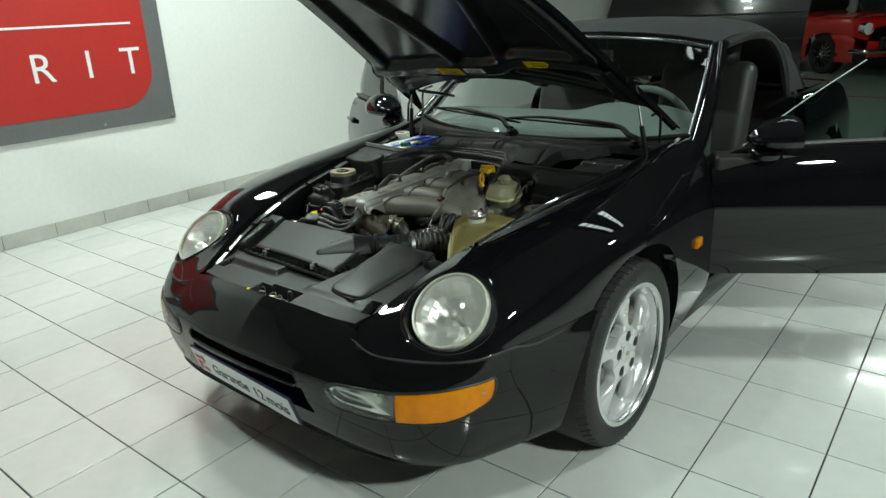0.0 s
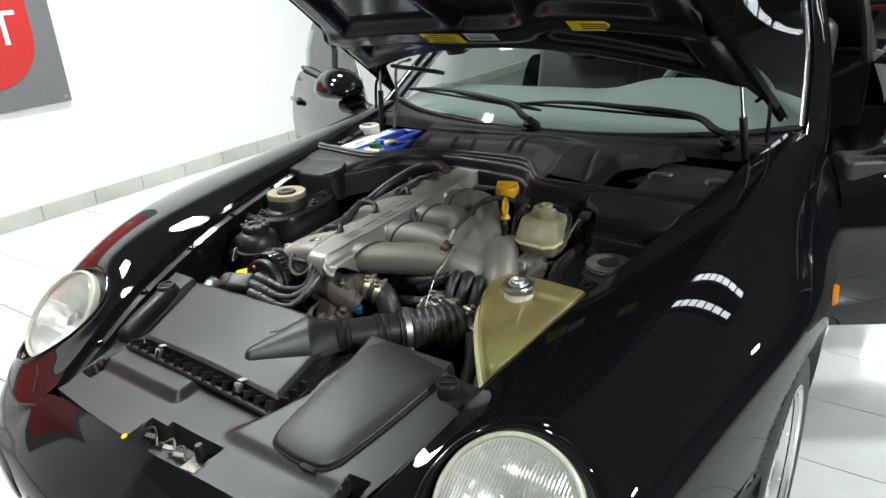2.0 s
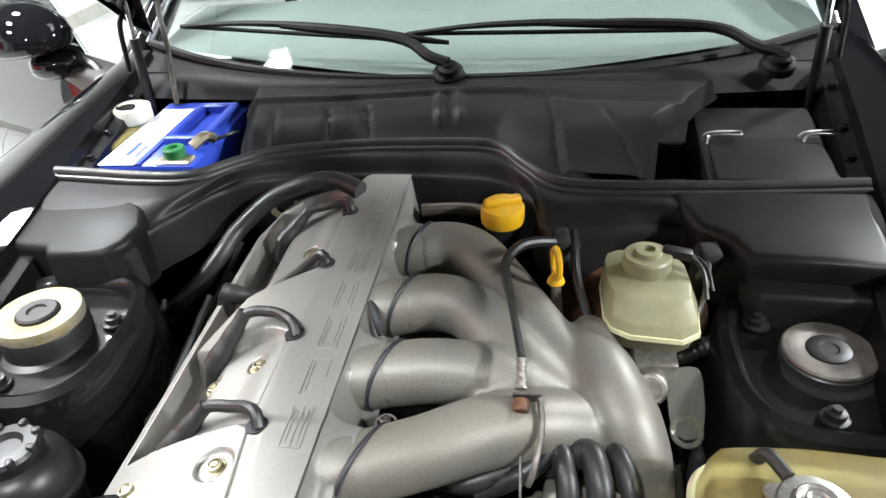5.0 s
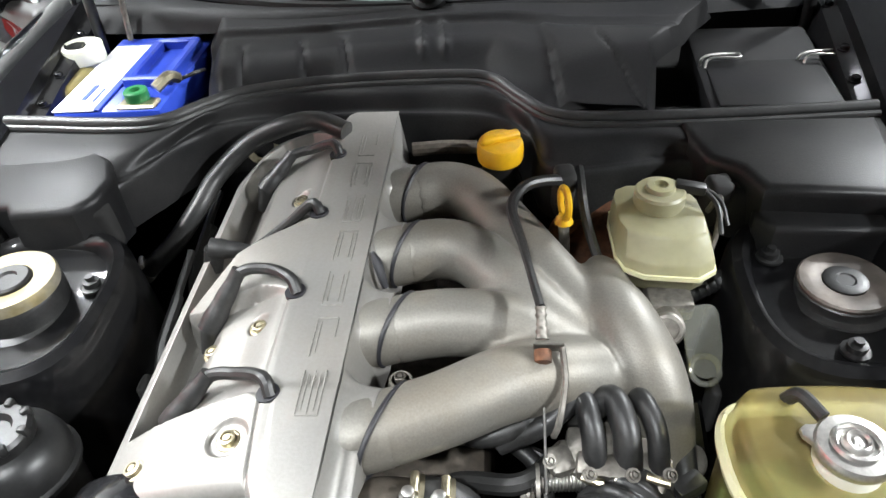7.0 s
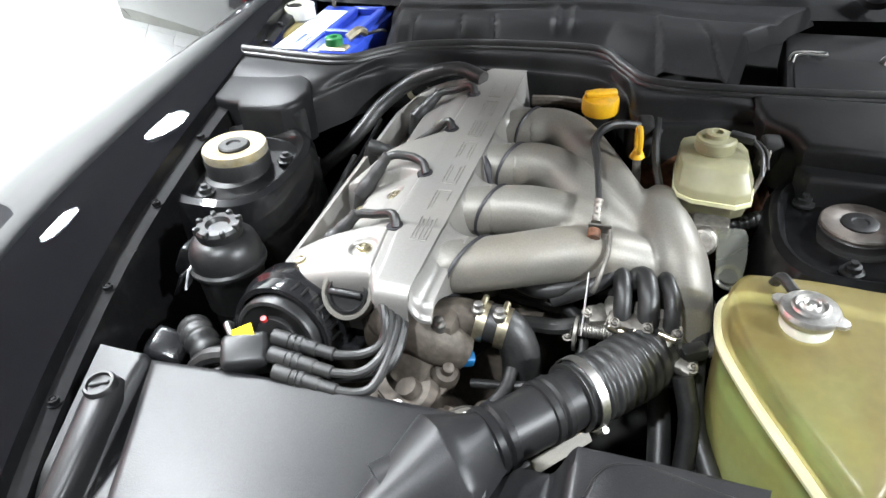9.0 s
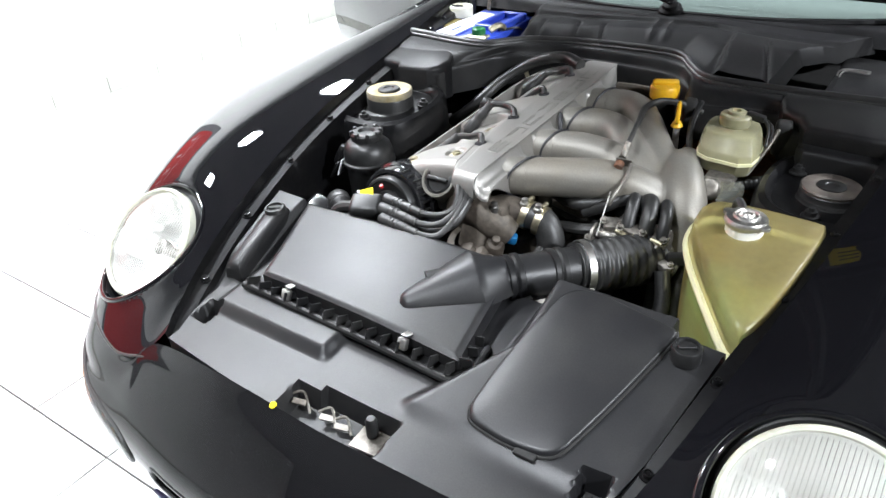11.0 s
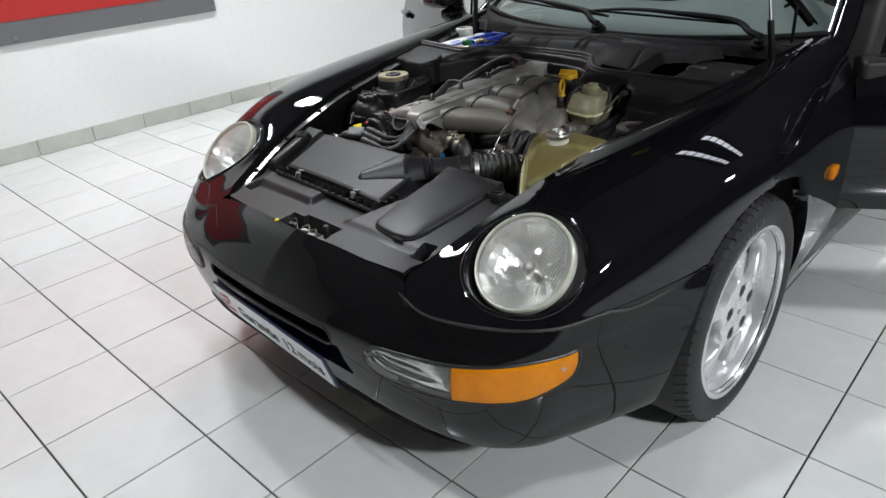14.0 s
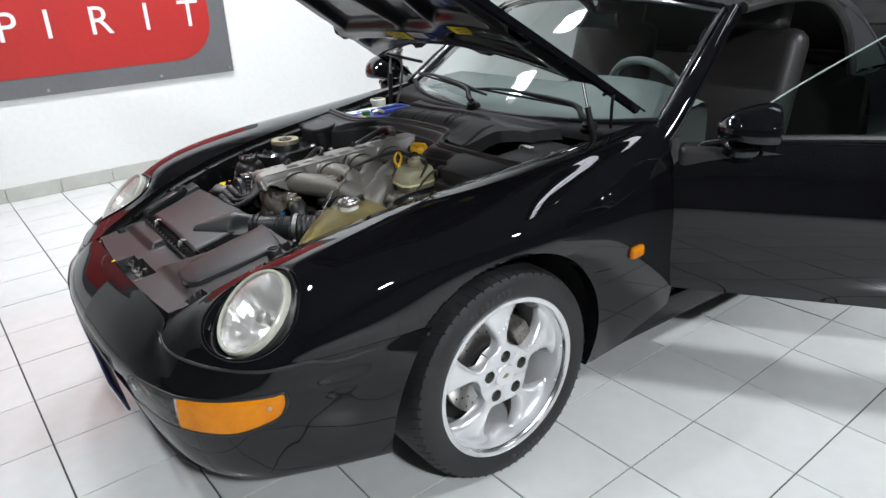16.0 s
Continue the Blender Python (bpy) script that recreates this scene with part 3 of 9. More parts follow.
# cross lines of the nose, from its middle round to the wheel arch
NOSE = [
    [(0, -0.745, 0.584), (0.2, -0.738, 0.582), (0.372, -0.735, 0.569), (0.42, -0.767, 0.540), (0.52, -0.748, 0.531), (0.62, -0.707, 0.531), (0.7, -0.638, 0.530), (0.75, -0.548, 0.539), (0.8, -0.412, 0.551), (0.848, -0.25, 0.563)],
    [(0, -0.79, 0.56), (0.2, -0.783, 0.556), (0.365, -0.768, 0.548), (0.430, -0.775, 0.524), (0.53, -0.773, 0.497), (0.625, -0.734, 0.491), (0.7, -0.659, 0.489), (0.749, -0.5635, 0.496), (0.8, -0.423, 0.513), (0.851, -0.287, 0.531)],
    [(0, -0.846, 0.51), (0.2, -0.838, 0.507), (0.34, -0.823, 0.5), (0.44, -0.803, 0.490), (0.538, -0.785, 0.472), (0.63, -0.742, 0.467), (0.7, -0.665, 0.466), (0.747, -0.566, 0.468), (0.799, -0.428, 0.475), (0.850, -0.318, 0.48)],
    [(0, -0.872, 0.455), (0.2, -0.865, 0.452), (0.34, -0.848, 0.45), (0.44, -0.830, 0.45), (0.54, -0.800, 0.45), (0.63, -0.746, 0.45), (0.7, -0.668, 0.45), (0.746, -0.568, 0.45), (0.798, -0.434, 0.45), (0.848, -0.333, 0.45)],
    [(0, -0.858, 0.38), (0.2, -0.853, 0.38), (0.34, -0.842, 0.38), (0.44, -0.828, 0.38), (0.54, -0.802, 0.38), (0.63, -0.75, 0.38), (0.7, -0.672, 0.38), (0.741, -0.575, 0.38), (0.792, -0.448, 0.38), (0.838, -0.355, 0.38)],
    [(0, -0.828, 0.298), (0.2, -0.825, 0.298), (0.34, -0.82, 0.296), (0.44, -0.808, 0.293), (0.54, -0.785, 0.290), (0.625, -0.738, 0.288), (0.69, -0.665, 0.286), (0.728, -0.575, 0.284), (0.77, -0.47, 0.284), (0.815, -0.363, 0.284)],
    [(0, -0.80, 0.231), (0.2, -0.797, 0.231), (0.34, -0.792, 0.229), (0.44, -0.78, 0.226), (0.53, -0.757, 0.222), (0.61, -0.712, 0.218), (0.67, -0.645, 0.214), (0.705, -0.565, 0.211), (0.742, -0.475, 0.211), (0.785, -0.358, 0.211)],
    [(0, -0.75, 0.206), (0.2, -0.748, 0.206), (0.33, -0.742, 0.204), (0.42, -0.73, 0.200), (0.5, -0.706, 0.196), (0.575, -0.665, 0.192), (0.63, -0.61, 0.189), (0.66, -0.55, 0.187), (0.682, -0.475, 0.187), (0.73, -0.352, 0.187)],
]


def nose_point(x, z, out=0.0):
    """A place on the bumper's face at a width and height, with the way that it faces."""
    g = nose_point.g
    d = (np.abs(g[..., 0] - abs(x)) * 1.0 + np.abs(g[..., 2] - z) * 1.3 + (g[..., 2] > 0.49) * 5 + (g[..., 2] < 0.22) * 5)
    i, j = np.unravel_index(np.argmin(d), d.shape)
    i, j = min(max(i, 1), g.shape[0] - 2), min(max(j, 1), g.shape[1] - 2)
    p, du, dv = g[i, j], g[i + 1, j] - g[i - 1, j], g[i, j + 1] - g[i, j - 1]
    nn = np.cross(dv, du)
    nn /= np.linalg.norm(nn)
    if nn[1] > 0:
        nn = -nn
    a = np.array([[du[0], dv[0]], [du[2], dv[2]]])
    s = np.linalg.solve(a, [abs(x) - p[0], z - p[2]])
    q = p + s[0] * du + s[1] * dv + out * nn
    return Vector((math.copysign(q[0], x) if x else 0.0, q[1], q[2])), Vector((math.copysign(nn[0], x) if x else 0.0, nn[1], nn[2]))


nose_point.g = loft(NOSE, 210, 120)


SLOT = (-0.285, 0.255, 0.404, 0.452, 0.023)


def in_slot(x, z, x0, x1, z0, z1, r=0.03):
    """Whether a place lies in a slot with rounded ends."""
    dx, dz = max(x0 + r - x, 0, x - x1 + r), max(z0 + r - z, 0, z - z1 + r)
    return z0 < z < z1 and math.hypot(dx, dz) < r


def lens_span(x):
    """Lower and upper edge of the turn lamp at a width: round inside, cut back outside."""
    lo = 0.376 + 0.008 * max(0.0, (0.50 - x) / 0.14)
    hi = 0.459 - 0.004 * max(0.0, (0.50 - x) / 0.14) + 0.012 * max(0.0, (x - 0.56) / 0.18)
    k = min(1.0, max(0.0, (x - 0.354) / 0.050))
    r = math.sqrt(max(0.0, 1 - (1 - k) ** 2))
    mid = 0.424
    lo, hi = mid + (lo - mid) * r, mid + (hi - mid) * r
    k = min(1.0, max(0.0, (x - 0.655) / 0.082))
    lo += 0.042 * k ** 2.2
    k = min(1.0, max(0.0, (0.737 - x) / 0.012))
    lo = hi + (lo - hi) * (0.35 + 0.65 * math.sqrt(1 - (1 - k) ** 2))
    return lo, hi


def bumper():
    half = nose_point.g
    g = np.concatenate([mirror_x(half[::-1]), half[1:]])

    def keep(c):
        if c.y < -0.80 and in_slot(c.x, c.z, *SLOT):
            return False
        if 0.356 < abs(c.x) < 0.735 and c.y < -0.5:
            lo, hi = lens_span(abs(c.x))
            return not lo < c.z < hi
        return True

    bm = grid_mesh(g, keep=keep)
    bmesh.ops.recalc_face_normals(bm, faces=bm.faces)
    b = part("front_bumper", bm, BUMPER_PAINT, car, "black painted front bumper cover with an air slot", angle=50)
    # the slot's rolled edge
    x0, x1, z0, z1, r = SLOT
    ring = []
    for cx, cz, a0 in ((x1 - r, z1 - r, 0), (x0 + r, z1 - r, 90), (x0 + r, z0 + r, 180), (x1 - r, z0 + r, 270)):
        ring += [(cx + r * math.cos(radians(a0 + 15 * k)), cz + r * math.sin(radians(a0 + 15 * k))) for k in range(7)]
    dense = []
    for (xa, za), (xb, zb) in zip(ring, ring[1:] + ring[:1]):
        n = max(1, int(math.hypot(xb - xa, zb - za) / 0.03))
        dense += [(xa + (xb - xa) * k / n, za + (zb - za) * k / n) for k in range(n)]
    dense.append(dense[0])
    bm = bmesh.new()
    tube(bm, [tuple(nose_point(x, z, -0.004)[0]) for x, z in dense], 0.0058, 10, 240, cap=False)
    part("slot_edge", bm, BUMPER_PAINT, b)
    bm = bmesh.new()
    gi = np.array([[(x, nose_point(x, 0.43)[0].y + dy, z) for z, dy in ((0.452, 0.01), (0.455, 0.07), (0.40, 0.07), (0.398, 0.01))] for x in np.linspace(-0.30, 0.27, 30)])
    grid_mesh(gi, bm)
    part("slot_liner", bm, FLOOR_DARK, b)
    bm = bmesh.new()
    box(bm, -0.03, -0.828, 0.428, 0.03, 0.02, 0.05, None, 0.004)
    part("slot_bar", bm, DARK_PLASTIC, b)
    # the lip along the bumper's foot, split from it by a dark joint
    foot = NOSE[6][:6]
    foot = [(-x, y, z) for x, y, z in foot[:0:-1]] + foot
    bm = bmesh.new()
    tube(bm, [(x, y - 0.004 + 0.010 * (abs(x) > 0.55), z + 0.004) for x, y, z in foot], [0.002, 0.006] + [0.009] * (len(foot) - 4) + [0.006, 0.002], 10, 90)
    part("front_lip", bm, BOX_PLASTIC, b, "matt black lip along the bumper's foot")
    bm = bmesh.new()
    tube(bm, [(x, y - 0.0095, z + 0.0150) for x, y, z in foot[1:-1]], 0.0022, 6, 90)
    part("lip_joint", bm, INK, b)
    # black seal round each turn lamp
    for s in (1, -1):
        up = [(x, lens_span(x)[1]) for x in np.linspace(0.3545, 0.736, 40)]
        dn = [(x, lens_span(x)[0]) for x in np.linspace(0.736, 0.3545, 40)]
        ring = up + dn + up[:1]
        bm = bmesh.new()
        tube(bm, [tuple(nose_point(s * x, z, -0.0005)[0]) for x, z in ring], 0.0042, 8, 200, cap=False)
        part("lamp_seal", bm, DARK_PLASTIC, b)
    return b


def wing_seal(side):
    """The black bead in the joint between wing and bumper."""
    pts = [row[0] for row in WING[1:]] + WING[-1][1:4] + [(0.843, -0.258, 0.549)]
    pts = [(x * side, y + 0.001, z - 0.003) for x, y, z in pts]
    bm = bmesh.new()
    tube(bm, pts, 0.0042, 10, 160)
    part("wing_seal", bm, RUBBER, car, "thin black bead between wing and bumper")


for s in (1, -1):
    wing_seal(s)
wings = [wing(1), wing(-1)]
front_bumper = bumper()


def turn_lamp(side):
    """The long lamp in the bumper: a clear inner lens and an amber outer one."""
    e = empty("turn_lamp")
    e.parent = car
    for name, x0, x1, mat, lab in (("clear_lens", 0.3555, 0.5615, CLEAR_LENS, "ribbed clear lens"), ("amber_lens", 0.5635, 0.7355, AMBER, "amber indicator lens")):
        nx, nz = 60, 16
        g = np.zeros((nx, nz, 3))
        for i in range(nx):
            for j in range(nz):
                u, v = i / (nx - 1), j / (nz - 1)
                x = x0 + u * (x1 - x0)
                zl, zh = lens_span(x)
                z = zl + v * (zh - zl)
                edge = min(min(u, 1 - u) * 14, min(v, 1 - v) * 6, 1.0)
                p, nn = nose_point(x, z, 0.0005 + 0.0045 * math.sqrt(edge))
                g[i, j] = p
        g[..., 0] *= side
        bm = grid_mesh(g)
        bmesh.ops.recalc_face_normals(bm, faces=bm.faces)
        if sum(f.normal.y for f in bm.faces) > 0:
            bmesh.ops.reverse_faces(bm, faces=bm.faces)
        thicken(bm, 0.014)
        part(name, bm, mat, e, lab, angle=45)
    # amber reflector and bulb behind the outer lens
    g = np.array([[tuple(nose_point(side * x, lens_span(x)[0] + v * (lens_span(x)[1] - lens_span(x)[0]), -0.016 - 0.016 * math.sin(math.pi * (x - 0.562) / 0.175))[0]) for v in np.linspace(0.02, 0.98, 8)] for x in np.linspace(0.5640, 0.735, 24)])
    part("reflector", grid_mesh(g), AMBER_BACK, e, "amber reflector behind the lens")
    p, nn = nose_point(side * 0.655, 0.455, -0.030)
    bm = bmesh.new()
    lathe(bm, [(0.012, 0.0), (0.013, 0.006), (0.012, 0.014), (0.007, 0.019), (0, 0.020)], p, nn, 20)
    part("bulb", bm, AMBER_DARK, e, "amber bulb")
    # silver reflector and bulb behind the inner lens
    g = np.array([[tuple(nose_point(side * x, lens_span(x)[0] + v * (lens_span(x)[1] - lens_span(x)[0]), -0.016 - 0.020 * abs(math.sin(2 * math.pi * (x - 0.357) / 0.203)))[0]) for v in np.linspace(0.02, 0.98, 8)] for x in np.linspace(0.3575, 0.560, 40)])
    part("reflector", grid_mesh(g), DULL_REFLECTOR, e, "dull silver reflector behind the lens")
    p, nn = nose_point(side * 0.515, 0.452, -0.034)
    bm = bmesh.new()
    lathe(bm, [(0.010, 0.0), (0.011, 0.006), (0.010, 0.014), (0.006, 0.019), (0, 0.020)], p, nn, 20)
    part("bulb", bm, WHITE_PLASTIC, e, "clear bulb")
    # lens screw at the outer end
    p, nn = nose_point(side * 0.722, 0.440, 0.004)
    bm = bmesh.new()
    lathe(bm, [(0.005, 0), (0.005, 0.0012), (0.002, 0.0012), (0.0015, 0.0), (0, 0.0)], p, nn, 14)
    part("lens_screw", bm, STEEL, e)
    return e


AMBER_BACK = material("amber_back", (0.98, 0.50, 0.03), 0.35, grain=0.1, scale=60, stain=0.4, stain_scale=20, stain_colour=(0.6, 0.18, 0.005))
AMBER_DARK = material("amber_bulb", (0.28, 0.07, 0.002), 0.3, grain=0.1, stain=0.2)
DULL_REFLECTOR = material("dull_reflector", (0.72, 0.73, 0.72), 0.24, metal=0.9, grain=0.1, scale=60, stain=0.3, stain_scale=20)
CLEAR_LENS = glass_material("clear_ribbed_lens", (0.93, 0.95, 0.93), 0.05, frost=0.10)
for s in (1, -1):
    turn_lamp(s)


def headlamp(side):
    at = Vector((LAMP_AT.x * side, LAMP_AT.y, LAMP_AT.z))
    ax = Vector((LAMP_AXIS.x * side, LAMP_AXIS.y, LAMP_AXIS.z))
    e = empty("headlamp")
    e.parent = car
    bm = bmesh.new()
    lathe(bm, [(0.128, -0.05), (0.128, -0.024), (0.117, -0.020), (0.1135, -0.012), (0.112, -0.03)], at, ax, 64)
    part("surround", bm, DARK_PLASTIC, e, "black rubber gap round the lamp")
    bm = bmesh.new()
    lathe(bm, [(0.103, -0.001), (0.1045, 0.005), (0.108, 0.0055), (0.1115, 0.001), (0.1125, -0.03)], at, ax, 64)
    part("seal", bm, LAMP_RIM, e, "yellowed clear rim")
    bm = bmesh.new()
    lathe(bm, [(0.105, -0.008), (0.098, -0.026), (0.085, -0.046), (0.07, -0.062), (0.05, -0.076), (0.03, -0.085), (0.016, -0.09), (0, -0.09)], at, ax, 44)
    rnd = random.Random(5)
    for v in bm.verts:
        v.co += ax * rnd.uniform(-0.0014, 0.0014)
    part("reflector", bm, REFLECTOR, e, "faceted mirror reflector", smooth=False)
    bm = bmesh.new()
    lathe(bm, [(0.011, -0.088), (0.011, -0.05), (0.016, -0.048), (0.016, -0.03), (0.008, -0.026), (0, -0.026)], at, ax, 20)
    part("bulb_shield", bm, STEEL, e)
    bm = bmesh.new()
    lathe(bm, [(0, 0.018), (0.02, 0.0175), (0.04, 0.0163), (0.06, 0.014), (0.085, 0.0095), (0.1, 0.004), (0.105, -0.002)], at, ax, 64)
    bm.normal_update()
    if sum(f.normal.dot(ax) for f in bm.faces) < 0:
        bmesh.ops.reverse_faces(bm, faces=bm.faces)
    lens = part("lens", bm, LAMP_GLASS, e, "clear fluted glass lens")
    lens.visible_shadow = False
    rot = Vector((0, 0, 1)).rotation_difference(ax).to_matrix().to_4x4()
    m = Matrix.Translation(at) @ rot
    bm = bmesh.new()
    for k in range(-17, 18):
        x = k * 0.0055
        w = math.sqrt(max(0.0975 ** 2 - x * x, 0))
        for lo, hi in ((-w, -0.035), (-0.03, min(w, 0.02)), (0.025, w)):
            if hi - lo < 0.01:
                continue
            zz = [0.0165 - 1.25 * (x * x + y * y) for y in (lo, (lo + hi) / 2, hi)]
            tube(bm, [m @ Vector((x, lo, zz[0])), m @ Vector((x, (lo + hi) / 2, zz[1])), m @ Vector((x, hi, zz[2]))], 0.0007, 5, 6)
    fl = part("flutes", bm, FLUTE, e)
    fl.visible_shadow = False
    return e


def reflector_material():
    m = material("reflector_mirror", (0.95, 0.95, 0.93), 0.36, metal=1.0)
    nt = m.node_tree
    b = nt.nodes["Principled BSDF"]
    tc = nt.nodes.new("ShaderNodeTexCoord")
    vo = nt.nodes.new("ShaderNodeTexVoronoi")
    vo.inputs["Scale"].default_value = 34
    nt.links.new(tc.outputs["Object"], vo.inputs["Vector"])
    bp = nt.nodes.new("ShaderNodeBump")
    bp.inputs["Strength"].default_value, bp.inputs["Distance"].default_value = 0.28, 0.006
    nt.links.new(vo.outputs["Distance"], bp.inputs["Height"])
    nt.links.new(bp.outputs["Normal"], b.inputs["Normal"])
    return m


REFLECTOR = reflector_material()
FLUTE = glass_material("flute_glass", (0.97, 0.97, 0.96), 0.05)
LAMP_RIM = material("lamp_rim", (0.55, 0.55, 0.46), 0.25, grain=0.1, stain=0.3, sub=0.2)
for s in (1, -1):
    headlamp(s)


BOLT_STEEL = material("bolt_steel", (0.22, 0.215, 0.20), 0.35, metal=0.8, grain=0.2, scale=100, stain=0.4)


def wheel(x, y, side):
    e = empty("wheel")
    e.parent, e.location = car, (0, 0, 0)
    at = Vector((x, y, HUB_Z))
    ax = (side, 0, 0)
    # the tyre is square-shouldered; heights are from the hub face
    bm = bmesh.new()
    lathe(bm, [(0.222, -0.19), (0.235, -0.207), (0.275, -0.212), (0.303, -0.200), (0.3145, -0.175), (0.3165, -0.09), (0.3145, -0.01), (0.305, 0.017), (0.292, 0.026), (0.272, 0.0295), (0.25, 0.027), (0.238, 0.021), (0.226, 0.012)], at, ax, 72)
    ty = part("tyre", bm, TYRE, e, "black low-profile road tyre")
    bm = bmesh.new()
    for k in range(64):
        a = 2 * math.pi * k / 64
        m = Matrix.Translation(at) @ Matrix.Rotation(a, 4, "X")
        box(bm, 0, 0, 0, 0.034, 0.0032, 0.008, m @ Matrix.Translation((side * 0.006, 0, 0.3062)) @ Matrix.Rotation(radians(18 * side), 4, "Z") @ Matrix.Rotation(radians(20 * side), 4, "Y"))
    part("tread_groove", bm, INK, ty)
    # raised marks on the side wall
    for a0 in (150, 330):
        for k, w in enumerate((9, 3, 6, 7, 6, 6, 3, 8)):
            a = radians(a0 + k * 4.1)
            bm = bmesh.new()
            m = Matrix.Translation(at) @ Matrix.Rotation(-a * side, 4, "X")
            box(bm, 0, 0, 0, 0.003, w * 0.0016, 0.016, m @ Matrix.Translation((side * 0.0288, 0, 0.268)), 0.0008, 1)
            part("sidewall_mark", bm, RUBBER, ty)
    bm = bmesh.new()
    lathe(bm, [(0.2165, 0.009), (0.2135, 0.004), (0.210, -0.008), (0.2065, -0.024), (0.200, -0.05), (0.196, -0.16), (0.226, -0.19)], at, ax, 72)
    part("rim", bm, SILVER, e, "bright silver alloy rim")
    bm = bmesh.new()
    lathe(bm, [(0.231, 0.004), (0.2335, 0.016), (0.231, 0.0215), (0.227, 0.0225), (0.2185, 0.0205), (0.2160, 0.017), (0.2162, 0.008)], at, ax, 96)
    part("rim_lip", bm, POLISHED, e, "polished outer lip of the rim")
    # five curved spokes
    bm = bmesh.new()
    def vert(a, r, side_z):
        k = (a / (2 * math.pi) * 5 + 0.5) % 1.0
        d = abs(k - 0.5) * 2
        crown = 0.006 * (1 - d * d)
        h = -0.004 + crown - 0.014 * max(0, (r - 0.07) / 0.14) ** 1.5 + 0.006 * math.exp(-((r - 0.06) / 0.03) ** 2)
        rot = Matrix.Translation(at) @ Matrix.Rotation(-a * side, 4, "X")
        return rot @ Vector((side * (h + side_z), 0, r))

    def half_width(r):
        """Half the angle that a spoke takes at a radius."""
        if r <= 0.086:
            return math.pi / 5
        k = min(1.0, abs(r - 0.147) / 0.064)
        return math.pi / 5 - (0.058 + 0.10 * max(0.0, r - 0.13)) / r * (1 - k ** 2.6) ** (1 / 2.6)

    holes = [Vector((at.y - side * 0.060 * math.sin(-2 * math.pi * k / 5), at.z + 0.060 * math.cos(2 * math.pi * k / 5))) for k in range(5)]
    for sp in range(5):
        c = 2 * math.pi * sp / 5
        g, gb = [], []
        for q in range(64):
            r = 0.03 + 0.181 * q / 63
            hw = half_width(r)
            row, rb = [], []
            for w in range(41):
                u = -1 + 2 * w / 40
                drop = -0.013 * abs(u) ** 5 * seg_mix(r, 0.083, 0.105)
                row.append(vert(c + u * hw * 0.999, r, drop))
                rb.append(vert(c + u * hw * 0.97, r, -0.035))
            g.append([rb[0]] + row + [rb[-1]])
        grid_mesh(np.array(g), bm, keep=lambda c: min((Vector((c.y, c.z)) - h).length for h in holes) > 0.0168)
    # the bolt holes are round
    for v in bm.verts:
        if v.is_boundary:
            q = Vector((v.co.y, v.co.z))
            h = min(holes, key=lambda k: (q - k).length)
            d = q - h
            if 0.009 < d.length < 0.024:
                q = h + d * (0.0172 / d.length)
                v.co.y, v.co.z = q.x, q.y
    bmesh.ops.recalc_face_normals(bm, faces=bm.faces)
    part("spokes", bm, SILVER, e, "five smooth silver spokes", angle=50)
    bm = bmesh.new()
    lathe(bm, [(0.034, -0.01), (0.034, 0.003), (0.031, 0.0055), (0.012, 0.007), (0, 0.007)], at, ax, 32)
    cap = part("hub_cap", bm, SILVER, e, "silver hub cap with a small crest")
    bm = bmesh.new()
    for k, w in ((-0.009, 0.010), (-0.003, 0.014), (0.003, 0.014), (0.009, 0.010)):
        box(bm, at.x + side * 0.0078, at.y + k * 0.9, at.z, 0.001, 0.004, w, bevel=0.0004, seg=1)
    part("crest", bm, BRASS, cap)
    for k in range(5):
        a = 2 * math.pi * k / 5
        p = Vector((at.x + side * 0.0075, holes[k].x, holes[k].y))
        bm = bmesh.new()
        lathe(bm, [(0.0178, -0.002), (0.0168, -0.004), (0.0160, -0.026), (0.0115, -0.026), (0.0108, -0.012), (0.008, -0.010), (0.006, -0.016), (0, -0.016)], p, ax, 20)
        part("wheel_bolt", bm, BOLT_STEEL, e, "dark recessed wheel bolt")
    bm = bmesh.new()
    lathe(bm, [(0.05, -0.07), (0.149, -0.072), (0.149, -0.096), (0.05, -0.098)], at, ax, 48)
    disc = part("brake_disc", bm, STEEL, e, "drilled steel brake disc")
    bm = bmesh.new()
    for k in range(48):
        a = 2 * math.pi * k / 48
        rr = (0.106, 0.120, 0.134)[k % 3]
        lathe(bm, [(0.0033, 0), (0.0033, 0.0006), (0, 0.0006)], at + Vector((-side * 0.0714, rr * math.sin(a), rr * math.cos(a))), ax, 8)
    part("drill_hole", bm, INK, disc)
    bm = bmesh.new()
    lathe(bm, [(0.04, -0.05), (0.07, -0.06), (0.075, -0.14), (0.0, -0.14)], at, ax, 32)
    # wide dark disc that stands in for the shade inside the wheel
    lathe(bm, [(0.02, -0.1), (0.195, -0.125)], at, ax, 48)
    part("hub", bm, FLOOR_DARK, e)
    bm = bmesh.new()
    box(bm, at.x - side * 0.075, at.y + 0.115, at.z + 0.05, 0.09, 0.06, 0.13, pose(0, 0, 0, 25, 0, 0), 0.012)
    part("brake_caliper", bm, DIRTY_ALLOY, e)
    # true the wheel to the floor
    m = Matrix.Translation(at) @ Matrix.Diagonal((1, 0.982, 0.982, 1)) @ Matrix.Translation(-at)
    wide = Matrix.Translation(at) @ Matrix.Diagonal((1, 1.03, 1.03, 1)) @ Matrix.Translation(-at)
